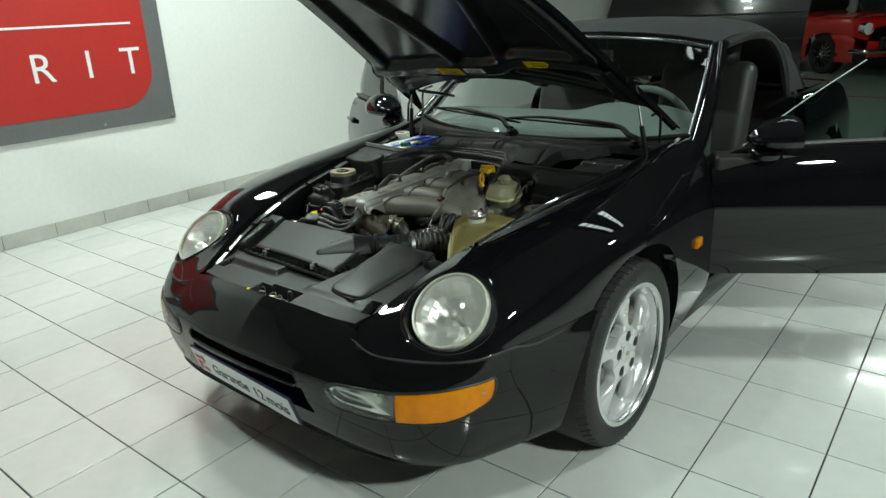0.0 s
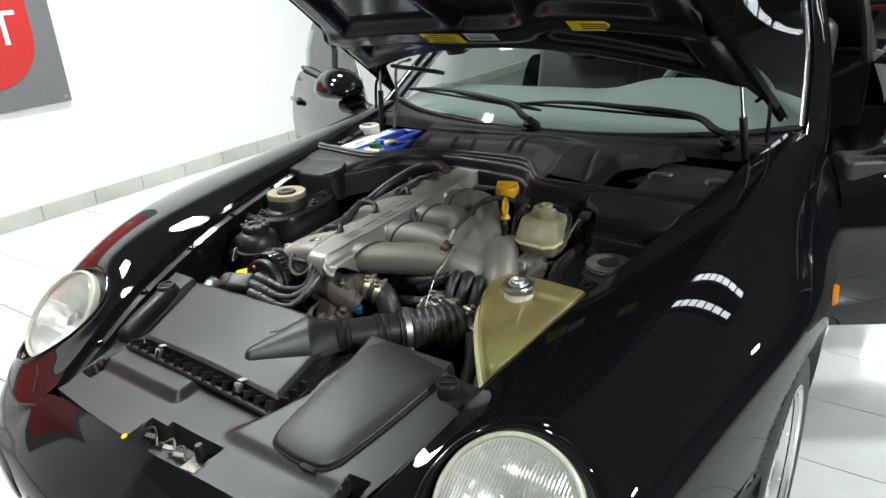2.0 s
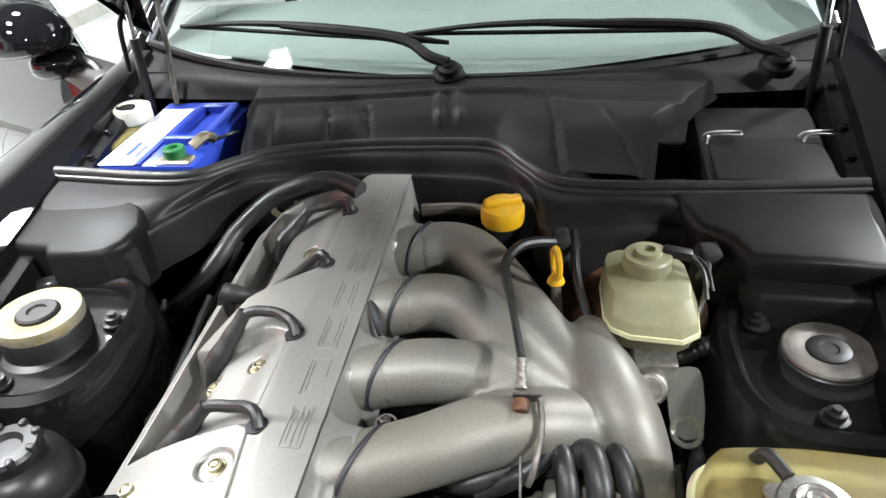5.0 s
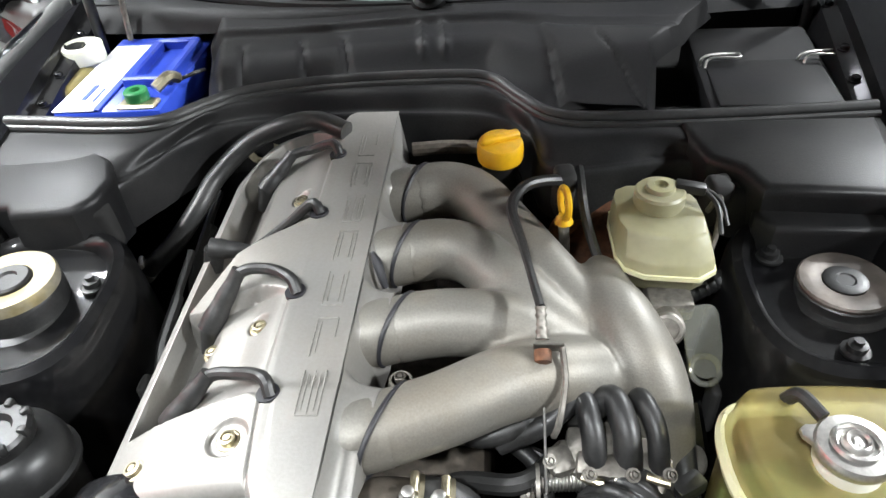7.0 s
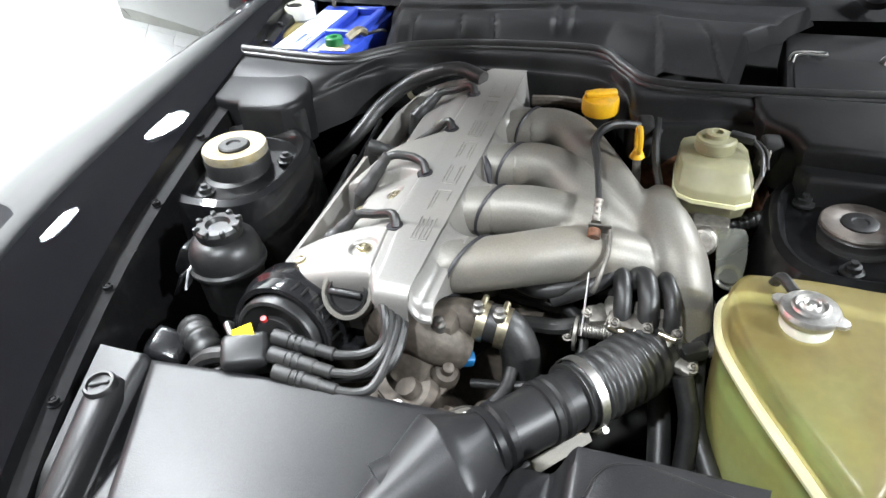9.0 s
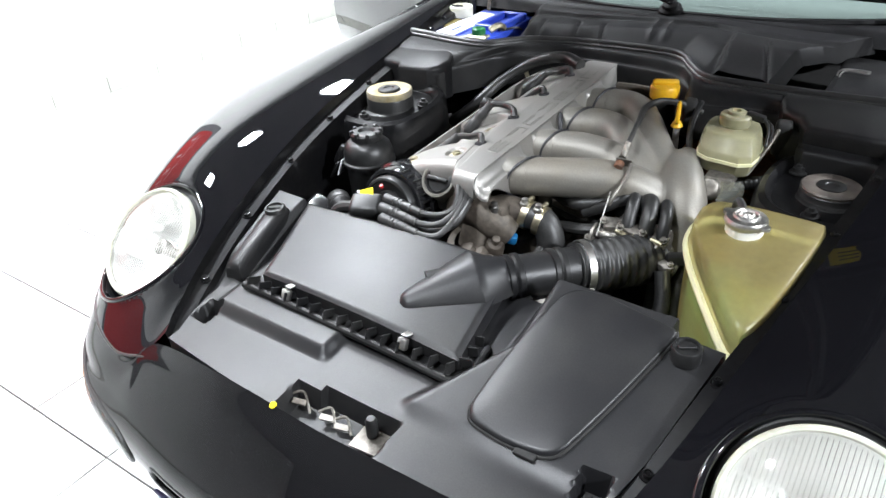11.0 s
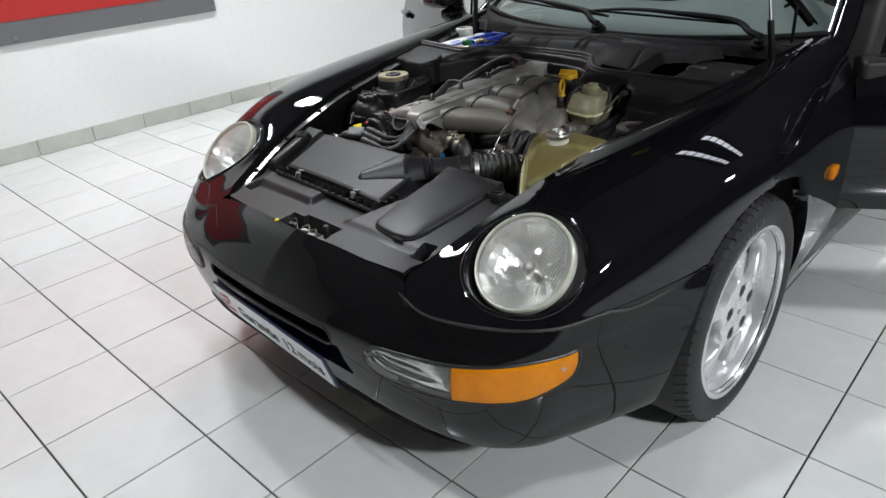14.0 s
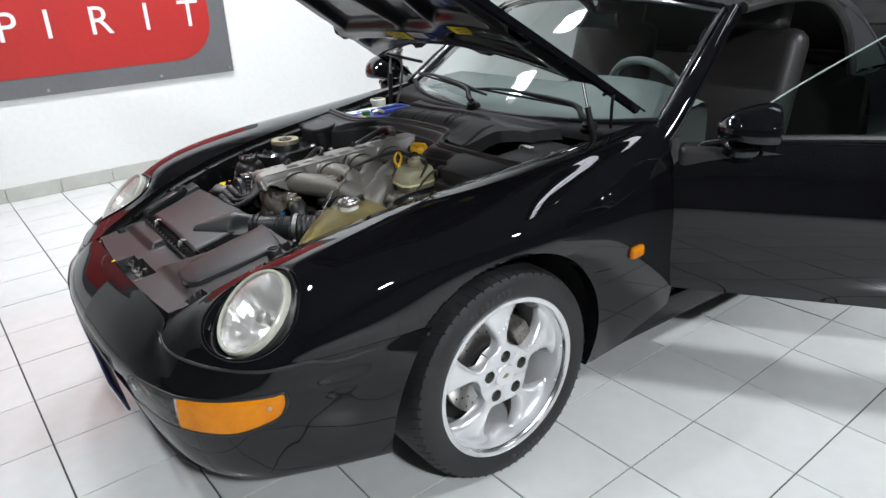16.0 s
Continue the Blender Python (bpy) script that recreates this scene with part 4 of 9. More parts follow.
    for ob in e.children_recursive:
        if ob.name.split(".")[0] in ("rim", "rim_lip", "spokes"):
            ob.data.transform(wide)
        if ob.name.startswith("rim_lip"):
            ob.data.transform(Matrix.Translation((side * 0.004, 0, 0)))
        ob.data.transform(m)
    return e


for sx in (1, -1):
    wheel(0.82 * sx, 0.0, sx)
    wheel(0.82 * sx, 2.40, sx)


def arch_liner(side):
    bm = bmesh.new()
    g = np.array([[(side * x, 0.385 * math.cos(a), HUB_Z + 0.385 * math.sin(a)) for x in (0.795, 0.76, 0.55)] for a in np.linspace(-0.12, math.pi + 0.12, 40)])
    grid_mesh(g, bm)
    g = np.array([[(side * 0.55, r * math.cos(a), HUB_Z + r * math.sin(a)) for r in (0.385, 0.01)] for a in np.linspace(-0.12, math.pi + 0.12, 40)])
    grid_mesh(g, bm)
    part("wheel_arch_liner", bm, FLOOR_DARK, car, "dark plastic liner")


for s in (1, -1):
    arch_liner(s)

# ---- bonnet ----
HINGE = Vector((0, 0.775, 0.888))
BONNET_OPEN = 40.0


def rail_at(y):
    p = np.array(RAIL)
    return np.interp(y, p[:, 1], p[:, 0]), np.interp(y, p[:, 1], p[:, 2])


def open_bonnet(bm):
    """Swings a closed bonnet about its rear hinge."""
    m = Matrix.Translation(HINGE) @ Matrix.Rotation(radians(-BONNET_OPEN), 4, "X") @ Matrix.Translation((0, -0.755, -0.866))
    bmesh.ops.transform(bm, matrix=m, verts=bm.verts)
    return bm


def bonnet_skin(x, y, drop=0.0):
    """The closed bonnet's height: crowned across, following the wings' edges."""
    w, z = rail_at(y)
    return z + 0.004 + 0.035 * (1 - (x / w) ** 2) * min(1.0, 0.35 + (y + 0.74) * 1.2) - drop


def bonnet_rear(x):
    """The bonnet's trailing edge: drawn forward in the middle, with a corner at each side."""
    return 0.412 + 0.36 * x * x + 0.18 * min(1.0, max(0.0, (abs(x) - 0.575) / 0.065)) ** 2


def bonnet():
    e = empty("bonnet")
    e.parent = car
    ys = np.linspace(-0.735, 0.745, 50)
    us = np.linspace(-1, 1, 41)
    g = np.zeros((50, 41, 3))
    for i, y in enumerate(ys):
        w = rail_at(max(y, -0.715))[0] - 0.006
        for j, u in enumerate(us):
            yy = -0.735 + (i / 49) * (bonnet_rear(u * w) + 0.735) - 0.02 * (1 - u * u) * max(0, 1 - i / 25)
            w2 = rail_at(max(yy, -0.715))[0] - 0.006
            g[i, j] = (u * w2, yy, bonnet_skin(u * w2, max(yy, -0.715)))
    bm = grid_mesh(g)
    bmesh.ops.recalc_face_normals(bm, faces=bm.faces)
    if sum(f.normal.z for f in bm.faces) < 0:
        bmesh.ops.reverse_faces(bm, faces=bm.faces)
    thicken(bm, 0.006)
    part("skin", open_bonnet(bm), PAINT, e, "glossy black bonnet skin", angle=50)
    # inner frame: a pressed border with ribs round open fields
    n, m = 210, 170
    g = np.zeros((n, m, 3))
    for i, v in enumerate(np.linspace(0, 1, n)):
        for j, u in enumerate(np.linspace(-1, 1, m)):
            y = -0.70 + v * (bonnet_rear(u * 0.62) + 0.69)
            w = rail_at(y)[0] - 0.016
            x = u * w
            border = min(w - abs(x), y + 0.70, bonnet_rear(x) - 0.01 - y)
            rear = 0.725 - y
            depth = 0.006
            depth = max(depth, 0.034 * (1 - min(1, max(0, abs(border - 0.055) - 0.03) / 0.02)))
            # the rear cross beam with its step, and two slanting ribs
            step = 0.468 + 0.043 * math.tanh((x - 0.13) * 14)
            depth = max(depth, 0.040 * (1 - min(1, max(0, abs(rear - step) - 0.035) / 0.018)))
            for s in (1, -1):
                rib = s * (0.10 + (0.725 - y - 0.4) * 0.22)
                if rear > 0.40:
                    depth = max(depth, 0.032 * (1 - min(1, max(0, abs(x - rib) - 0.022) / 0.016)))
                rib2 = s * (0.12 + (0.40 - rear) * 0.8)
                if rear < 0.42:
                    depth = max(depth, 0.032 * (1 - min(1, max(0, abs(x - rib2) - 0.03) / 0.02)))
            g[i, j] = (x, y, bonnet_skin(x, y, 0.008 + depth))
    bm = grid_mesh(fair(g, 1.6, 1.6), flip=True)
    part("inner_frame", open_bonnet(bm), BONNET_PAINT, e, "pressed black inner frame with ribs", angle=40)
    # edge fold that closes the two sheets
    for s in (1, -1):
        gg = np.array([[(s * (rail_at(y)[0] - 0.006), y, bonnet_skin(s * rail_at(y)[0], y, -0.001)), (s * (rail_at(y)[0] - 0.007), y, bonnet_skin(s * rail_at(y)[0], y, 0.02)), (s * (rail_at(y)[0] - 0.018), y, bonnet_skin(s * rail_at(y)[0], y, 0.026))] for y in np.linspace(-0.71, 0.72, 50)])
        bm = grid_mesh(gg)
        part("edge_fold", open_bonnet(bm), PAINT, e)
    return e


bonnet_lid = bonnet()

# ---- windscreen, roof and cabin ----
SCREEN_BASE = [(-0.68, 0.80, 0.862), (-0.50, 0.70, 0.850), (-0.25, 0.62, 0.843), (0, 0.60, 0.842), (0.25, 0.62, 0.843), (0.50, 0.70, 0.850), (0.68, 0.80, 0.862)]
SCREEN_TOP = [(-0.565, 1.285, 1.165), (-0.40, 1.235, 1.195), (-0.20, 1.215, 1.210), (0, 1.21, 1.215), (0.20, 1.215, 1.210), (0.40, 1.235, 1.195), (0.565, 1.285, 1.165)]


def windscreen():
    e = empty("windscreen")
    e.parent = car
    mid = [tuple((np.array(a) + b) / 2 + np.array([0.012 * np.sign(a[0]), -0.012, 0.014])) for a, b in zip(SCREEN_BASE, np.array(SCREEN_TOP))]
    bm = grid_mesh(loft([SCREEN_BASE, mid, SCREEN_TOP], 40, 20))
    gl = part("glass", bm, WINDSCREEN, e, "curved laminated windscreen glass")
    gl.visible_shadow = False
    bm = bmesh.new()
    tube(bm, SCREEN_TOP, 0.02, 10, 40)
    part("header_rail", bm, PAINT, e)
    bm = bmesh.new()
    tube(bm, [(p[0], p[1] - 0.022, p[2] - 0.004) for p in SCREEN_TOP], 0.008, 8, 40)
    part("header_trim", bm, CHROME_DARK, e, "satin metal trim strip")
    for s in (1, -1):
        pts = [SCREEN_BASE[-1], mid[-1], SCREEN_TOP[-1]]
        pts = [(s * p[0], p[1], p[2]) for p in pts]
        bm = bmesh.new()
        tube(bm, [(s * 0.725, 0.70, 0.775)] + [(p[0] + 0.03 * s, p[1] + 0.03, p[2] - 0.005) for p in pts], [0.034, 0.033, 0.028, 0.026], 12, 28)
        part("pillar", bm, PAINT, e, "glossy black windscreen pillar")
        bm = bmesh.new()
        tube(bm, [(p[0] + 0.004 * s, p[1] - 0.008, p[2] + 0.002) for p in pts], 0.0075, 8, 24)
        part("pillar_trim", bm, CHROME_DARK, e, "satin metal trim strip")
    bm = bmesh.new()
    tube(bm, [(p[0], p[1] - 0.004, p[2]) for p in SCREEN_BASE], 0.01, 8, 40)
    part("seal", bm, BOX_PLASTIC, e)
    return e


CHROME_DARK = material("satin_trim", (0.32, 0.32, 0.33), 0.22, metal=1.0)
windscreen()


def soft_top():
    e = empty("soft_top")
    e.parent = car
    front = [(p[0] * 1.04, p[1] + 0.015, p[2] + 0.012) for p in SCREEN_TOP]
    secs = [front,
            [(-0.60, 1.50, 1.200), (-0.46, 1.49, 1.245), (-0.22, 1.48, 1.262), (0, 1.48, 1.268), (0.22, 1.48, 1.262), (0.46, 1.49, 1.245), (0.60, 1.50, 1.200)],
            [(-0.62, 1.85, 1.190), (-0.50, 1.85, 1.245), (-0.24, 1.85, 1.268), (0, 1.85, 1.272), (0.24, 1.85, 1.268), (0.50, 1.85, 1.245), (0.62, 1.85, 1.190)],
            [(-0.66, 2.15, 1.08), (-0.54, 2.2, 1.17), (-0.26, 2.25, 1.21), (0, 2.26, 1.215), (0.26, 2.25, 1.21), (0.54, 2.2, 1.17), (0.66, 2.15, 1.08)],
            [(-0.70, 2.38, 0.90), (-0.56, 2.52, 0.98), (-0.28, 2.62, 1.02), (0, 2.65, 1.03), (0.28, 2.62, 1.02), (0.56, 2.52, 0.98), (0.70, 2.38, 0.90)],
            [(-0.70, 2.45, 0.86), (-0.58, 2.62, 0.87), (-0.30, 2.78, 0.88), (0, 2.82, 0.885), (0.30, 2.78, 0.88), (0.58, 2.62, 0.87), (0.70, 2.45, 0.86)]]
    bm = grid_mesh(loft(secs, 40, 40))
    bmesh.ops.recalc_face_normals(bm, faces=bm.faces)
    if sum(f.normal.z for f in bm.faces) < 0:
        bmesh.ops.reverse_faces(bm, faces=bm.faces)
    thicken(bm, 0.02)
    part("fabric", bm, FABRIC, e, "dark grey canvas hood, raised")
    for s in (1, -1):
        side = [(s * 0.60, 1.36, 1.165), (s * 0.625, 1.62, 1.185), (s * 0.645, 1.86, 1.165), (s * 0.67, 2.02, 1.05), (s * 0.70, 2.08, 0.86)]
        bm = bmesh.new()
        tube(bm, side, 0.02, 10, 30)
        part("side_seal", bm, RUBBER, e, "black rubber window seal")
        low = [(s * 0.70, 2.40, 0.86), (s * 0.69, 2.30, 0.86), (s * 0.685, 2.2, 0.86), (s * 0.70, 2.14, 0.86), (s * 0.70, 2.08, 0.86)]
        top = [(s * 0.66, 2.17, 1.09), (s * 0.65, 2.12, 1.12), (s * 0.645, 2.04, 1.12), (s * 0.65, 1.98, 1.10), (s * 0.67, 2.02, 1.05)]
        bm = grid_mesh(loft([low, top], 10, 10))
        part("quarter_panel", bm, FABRIC, e)
    return e


soft_top()


def tub():
    """The body behind the front wings: sills, bulkhead, rear wings and tail."""
    for s in (1, -1):
        g = loft([[(s * 0.70, 0.42, 0.30), (s * 0.70, 1.4, 0.30), (s * 0.70, 2.05, 0.31)], [(s * 0.78, 0.42, 0.31), (s * 0.80, 1.4, 0.31), (s * 0.80, 2.05, 0.32)],
                  [(s * 0.795, 0.42, 0.27), (s * 0.815, 1.4, 0.27), (s * 0.815, 2.05, 0.27)], [(s * 0.795, 0.40, 0.19), (s * 0.81, 1.4, 0.19), (s * 0.81, 2.05, 0.19)],
                  [(s * 0.70, 0.40, 0.16), (s * 0.70, 1.4, 0.16), (s * 0.70, 2.05, 0.16)]], 20, 12)
        part("sill", grid_mesh(g), PAINT, car, "glossy black sill")
    for s in (1, -1):
        secs = [[(s * 0.72, 2.02, 0.86), (s * 0.74, 2.4, 0.865), (s * 0.70, 3.0, 0.84), (s * 0.60, 3.35, 0.76)],
                [(s * 0.79, 2.02, 0.84), (s * 0.82, 2.4, 0.85), (s * 0.78, 3.0, 0.81), (s * 0.66, 3.37, 0.72)],
                [(s * 0.83, 2.00, 0.68), (s * 0.868, 2.4, 0.70), (s * 0.84, 3.0, 0.66), (s * 0.70, 3.4, 0.60)],
                [(s * 0.83, 1.98, 0.45), (s * 0.868, 2.4, 0.45), (s * 0.85, 3.0, 0.45), (s * 0.71, 3.41, 0.45)],
                [(s * 0.80, 1.98, 0.22), (s * 0.82, 2.4, 0.22), (s * 0.80, 3.0, 0.24), (s * 0.68, 3.36, 0.26)]]
        bm = grid_mesh(loft(secs, 50, 40), keep=lambda c: math.hypot(c.y - 2.4, c.z - HUB_Z) > 0.36)
        part("rear_wing", bm, PAINT, car, "glossy black rear wing")
    bm = bmesh.new()
    g = loft([[(-0.72, 2.44, 0.86), (0, 2.82, 0.875), (0.72, 2.44, 0.86)], [(-0.70, 3.0, 0.84), (0, 3.1, 0.86), (0.70, 3.0, 0.84)], [(-0.60, 3.35, 0.76), (0, 3.42, 0.78), (0.60, 3.35, 0.76)], [(-0.71, 3.41, 0.45), (0, 3.48, 0.45), (0.71, 3.41, 0.45)], [(-0.68, 3.36, 0.26), (0, 3.4, 0.26), (0.68, 3.36, 0.26)]], 30, 24)
    grid_mesh(g, bm)
    part("tail", bm, PAINT, car)
    bm = bmesh.new()
    box(bm, 0, 1.45, 0.24, 1.40, 1.5, 0.05)
    box(bm, 0, 2.25, 0.55, 1.40, 0.05, 0.62)
    box(bm, 0, 0.86, 0.50, 1.42, 0.04, 0.60)
    box(bm, 0, 1.60, 0.17, 1.44, 3.2, 0.03)
    part("cabin_floor", bm, LEATHER, car, "black carpeted cabin floor")
    g = loft([[(-0.68, 0.82, 0.845), (0, 0.65, 0.83), (0.68, 0.82, 0.845)], [(-0.67, 1.0, 0.87), (0, 0.95, 0.87), (0.67, 1.0, 0.87)], [(-0.66, 1.10, 0.84), (0, 1.08, 0.86), (0.66, 1.10, 0.84)], [(-0.66, 1.10, 0.55), (0, 1.1, 0.55), (0.66, 1.10, 0.55)]], 30, 24)
    # the binnacle's hump before the driver
    hump = np.exp(-((g[..., 0] - 0.36) / 0.25) ** 4) * np.clip((g[..., 1] - 0.80) / 0.16, 0, 1)
    g[..., 2] += 0.055 * hump
    part("dashboard", grid_mesh(g), DASH, car, "grey dashboard top with a humped binnacle, behind the glass")
    bm = bmesh.new()
    c, ax = Vector((0.36, 1.18, 0.83)), Vector((0, 0.9, 0.42))
    rot = Vector((0, 0, 1)).rotation_difference(ax).to_matrix().to_4x4()
    ring = [tuple(Matrix.Translation(c) @ rot @ Vector((0.18 * math.cos(a), 0.18 * math.sin(a), 0))) for a in np.linspace(0, 2 * math.pi, 33)]
    tube(bm, ring, 0.016, 10, 64, cap=False)
    box(bm, 0, 0, 0, 0.34, 0.05, 0.03, Matrix.Translation(c) @ rot, 0.01)
    part("steering_wheel", bm, DASH, car, "grey leather steering wheel")
    for s in (1, -1):
        bm = bmesh.new()
        box(bm, s * 0.37, 1.50, 0.40, 0.48, 0.50, 0.16, None, 0.05, 3)
        sq = part("seat", bm, LEATHER, car, "black leather front seat")
        bm = bmesh.new()
        back = pose(s * 0.37, 1.78, 0.74, -14, 0, 0)
        box(bm, 0, 0, 0, 0.48, 0.13, 0.64, back, 0.06, 3)
        box(bm, 0, 0, 0, 0.28, 0.11, 0.18, back @ Matrix.Translation((0, 0, 0.37)), 0.05, 3)
        part("seat_back", bm, LEATHER, sq)
    bm = bmesh.new()
    box(bm, 0, 1.26, 1.115, 0.24, 0.03, 0.07, None, 0.014, 3)
    tube(bm, [(0, 1.22, 1.2), (0, 1.25, 1.15), (0, 1.26, 1.12)], 0.01, 8, 8)
    part("interior_mirror", bm, DARK_PLASTIC, car)


DASH = material("dashboard_top", (0.16, 0.185, 0.175), 0.6, grain=0.1, scale=200, bump=0.1, stain=0.2)
tub()


LENS_GLASS_EDGE = material("glass_edge", (0.55, 0.60, 0.57), 0.25, grain=0.05, stain=0.1)


def door(side, swing):
    """An open door. Built shut with its hinge at the origin and its length along +y, then swung out."""
    e = empty("door")
    e.parent = car
    e.matrix_basis = Matrix.Translation((side * 0.812, 0.715, 0)) @ Matrix.Rotation(radians(-side * swing), 4, "Z")
    s = side
    L = 1.26
    secs = []
    for z, off in ((0.335, -0.018), (0.40, 0.006), (0.50, 0.018), (0.62, 0.016), (0.72, -0.004), (0.79, -0.030), (0.822, -0.055), (0.828, -0.085)):
        secs.append([(s * (off - 0.004), 0.0 + (0.03 if z > 0.8 else 0), z if z < 0.7 else z - 0.055 * (z - 0.7) / 0.128), (s * (off + 0.002), L * 0.12, z - 0.010 * max(0, z - 0.7) / 0.128), (s * (off + 0.008), L * 0.33, z), (s * (off + 0.012), L * 0.66, z), (s * off, L, z)])
    bm = grid_mesh(loft(secs, 30, 30))
    bmesh.ops.recalc_face_normals(bm, faces=bm.faces)
    if sum(f.normal.x for f in bm.faces) * s < 0:
        bmesh.ops.reverse_faces(bm, faces=bm.faces)
    part("outer_skin", bm, PAINT, e, "glossy black outer door skin")
    bm = bmesh.new()
    box(bm, -s * 0.075, L / 2, 0.57, 0.10, L - 0.02, 0.47, None, 0.02, 3)
    box(bm, -s * 0.135, L / 2, 0.60, 0.05, L - 0.16, 0.34, None, 0.02, 3)
    box(bm, -s * 0.175, L * 0.55, 0.60, 0.06, 0.42, 0.06, None, 0.02, 3)
    part("inner_panel", bm, LEATHER, e, "black leather inner door panel")
    bm = bmesh.new()
    tube(bm, [(-s * 0.07, 0.05, 0.785), (-s * 0.07, 0.16, 0.822), (-s * 0.072, L / 2, 0.84), (-s * 0.07, L, 0.84)], 0.012, 8, 20)
    part("waist_seal", bm, RUBBER, e)
    # frameless glass with a raked front edge
    bm = bmesh.new()
    front = spline([(-s * 0.075, 0.12, 0.83), (-s * 0.10, 0.32, 0.98), (-s * 0.125, 0.54, 1.125)], 12)
    top = spline([(-s * 0.125, 0.54, 1.125), (-s * 0.13, 0.68, 1.148), (-s * 0.13, 0.95, 1.14), (-s * 0.115, 1.13, 1.06), (-s * 0.09, 1.22, 0.93), (-s * 0.08, 1.24, 0.83)], 24)
    ring = [bm.verts.new(p) for p in np.vstack([front, top[1:]])]
    bm.faces.new(ring)
    thicken(bm, 0.004)
    gl = part("window_glass", bm, SIDE_GLASS, e, "clear green-tinted frameless window", smooth=False)
    gl.visible_shadow = False
    bm = bmesh.new()
    tube(bm, [(-s * 0.075, 0.62, 0.835), (-s * 0.10, 0.66, 1.0), (-s * 0.122, 0.70, 1.13)], 0.009, 8, 10)
    part("window_channel", bm, DARK_PLASTIC, e, "upright window guide")
    bm = bmesh.new()
    tube(bm, [tuple(p) for p in front], 0.0025, 6, 12)
    part("glass_edge", bm, LENS_GLASS_EDGE, e, "bright ground glass edge")
    # mirror
    mir = empty("door_mirror")
    mir.parent = e
    bm = bmesh.new()
    bmesh.ops.create_uvsphere(bm, u_segments=32, v_segments=18, radius=1.0)
    for v in bm.verts:
        x, y, z = v.co
        if y > 0.25:
            y = 0.25 + (y - 0.25) * 0.15
        up = 0.082 if z > 0 else 0.034
        z = math.copysign(abs(z) ** (0.9 if z > 0 else 0.6), z)
        v.co = (s * (0.0 + 0.098 * x), 0.245 + 0.125 * y * (1.1 if y < 0 else 0.9), 0.868 + up * z * (1 - 0.2 * max(0, -y)))
    part("mirror_shell", bm, PAINT, mir, "glossy black mirror shell")
    bm = bmesh.new()
    lathe(bm, [(0.052, -0.002), (0.054, 0.001), (0.052, 0.004)], (0, 0.235, 0.862), (0, 0, 1), 30)
    part("shell_joint", bm, RUBBER, mir)
    bm = bmesh.new()
    bmesh.ops.create_uvsphere(bm, u_segments=24, v_segments=14, radius=1.0)
    for v in bm.verts:
        x, y, z = v.co
        z = math.copysign(abs(z) ** 0.6, z)
        v.co = (s * (-0.035 + 0.062 * x), 0.19 + 0.062 * y, 0.808 + 0.030 * z)
    part("mirror_base", bm, PAINT, mir, "glossy black mirror base")
    # pull handle
    bm = bmesh.new()
    box(bm, s * 0.022, L - 0.17, 0.70, 0.03, 0.17, 0.03, None, 0.012, 3)
    part("door_handle", bm, PAINT, e)
    bmesh_bar = bmesh.new()
    box(bmesh_bar, -s * 0.03, -0.01, 0.50, 0.02, 0.06, 0.05, None, 0.006)
    box(bmesh_bar, -s * 0.03, -0.01, 0.70, 0.02, 0.06, 0.05, None, 0.006)
    part("hinge", bmesh_bar, PAINT, e)
    return e


door(1, 56)
door(-1, 58)

for s in (1, -1):
    bm = bmesh.new()
    box(bm, s * 0.843, 0.515, 0.535, 0.022, 0.058, 0.036, pose(0, 0, 0, 0, 0, s * 4), 0.008, 3)
    part("side_marker", bm, AMBER, car, "small amber side repeater")

# ---- engine bay ----


def clamp_ring(bm, at, axis, r, w=0.011, screw=(0, 0, 1)):
    """A hose clip with its screw housing."""
    lathe(bm, [(r, -w / 2), (r + 0.0016, -w / 2), (r + 0.0016, w / 2), (r, w / 2)], at, axis, 28)
    ax, sc = Vector(axis).normalized(), Vector(screw).normalized()
    p = Vector(at) + sc * (r + 0.004)
    side = ax.cross(sc).normalized()
    lathe(bm, [(0, 0.011), (0.0045, 0.011), (0.0045, -0.011), (0, -0.011)], p, side, 10)
    return bm


def bay_shell():
    """Inner wings, floor and bulkhead that close the bay."""
    for s in (1, -1):
        g = loft([[(s * (p[0] + 0.001), p[1], p[2] - 0.001) for p in RAIL],
                  [(s * (p[0] - 0.004), p[1], p[2] - 0.018) for p in RAIL],
                  [(s * (p[0] - 0.026), p[1], p[2] - 0.024) for p in RAIL],
                  [(s * (p[0] - 0.032), p[1], p[2] - 0.050) for p in RAIL],
                  [(s * (p[0] - 0.05), p[1], 0.45) for p in RAIL],
                  [(s * (p[0] - 0.08), p[1], 0.22) for p in RAIL]], 40, 6, sharp=True)
        iw = part("inner_wing", grid_mesh(g), BAY_PAINT, car, "black painted inner wing with bolted flange", angle=30)
        for y in (-0.60, -0.46, -0.30, -0.14, 0.03, 0.20, 0.37, 0.45, 0.58):
            x, z = rail_at(y)
            bm = bmesh.new()
            bolt(bm, (s * (x - 0.015), y, z - 0.021), (0, 0, 1), 0.0065, 0.006)
            part("flange_bolt", bm, BAY_PAINT, iw)
    bm = bmesh.new()
    box(bm, 0, -0.08, 0.235, 1.0, 1.1, 0.02)
    part("bay_floor", bm, FLOOR_DARK, car)
    bm = bmesh.new()
    box(bm, 0, 0.385, 0.50, 1.2, 0.02, 0.5)
    part("bulkhead", bm, BAY_PAINT, car)


bay_shell()


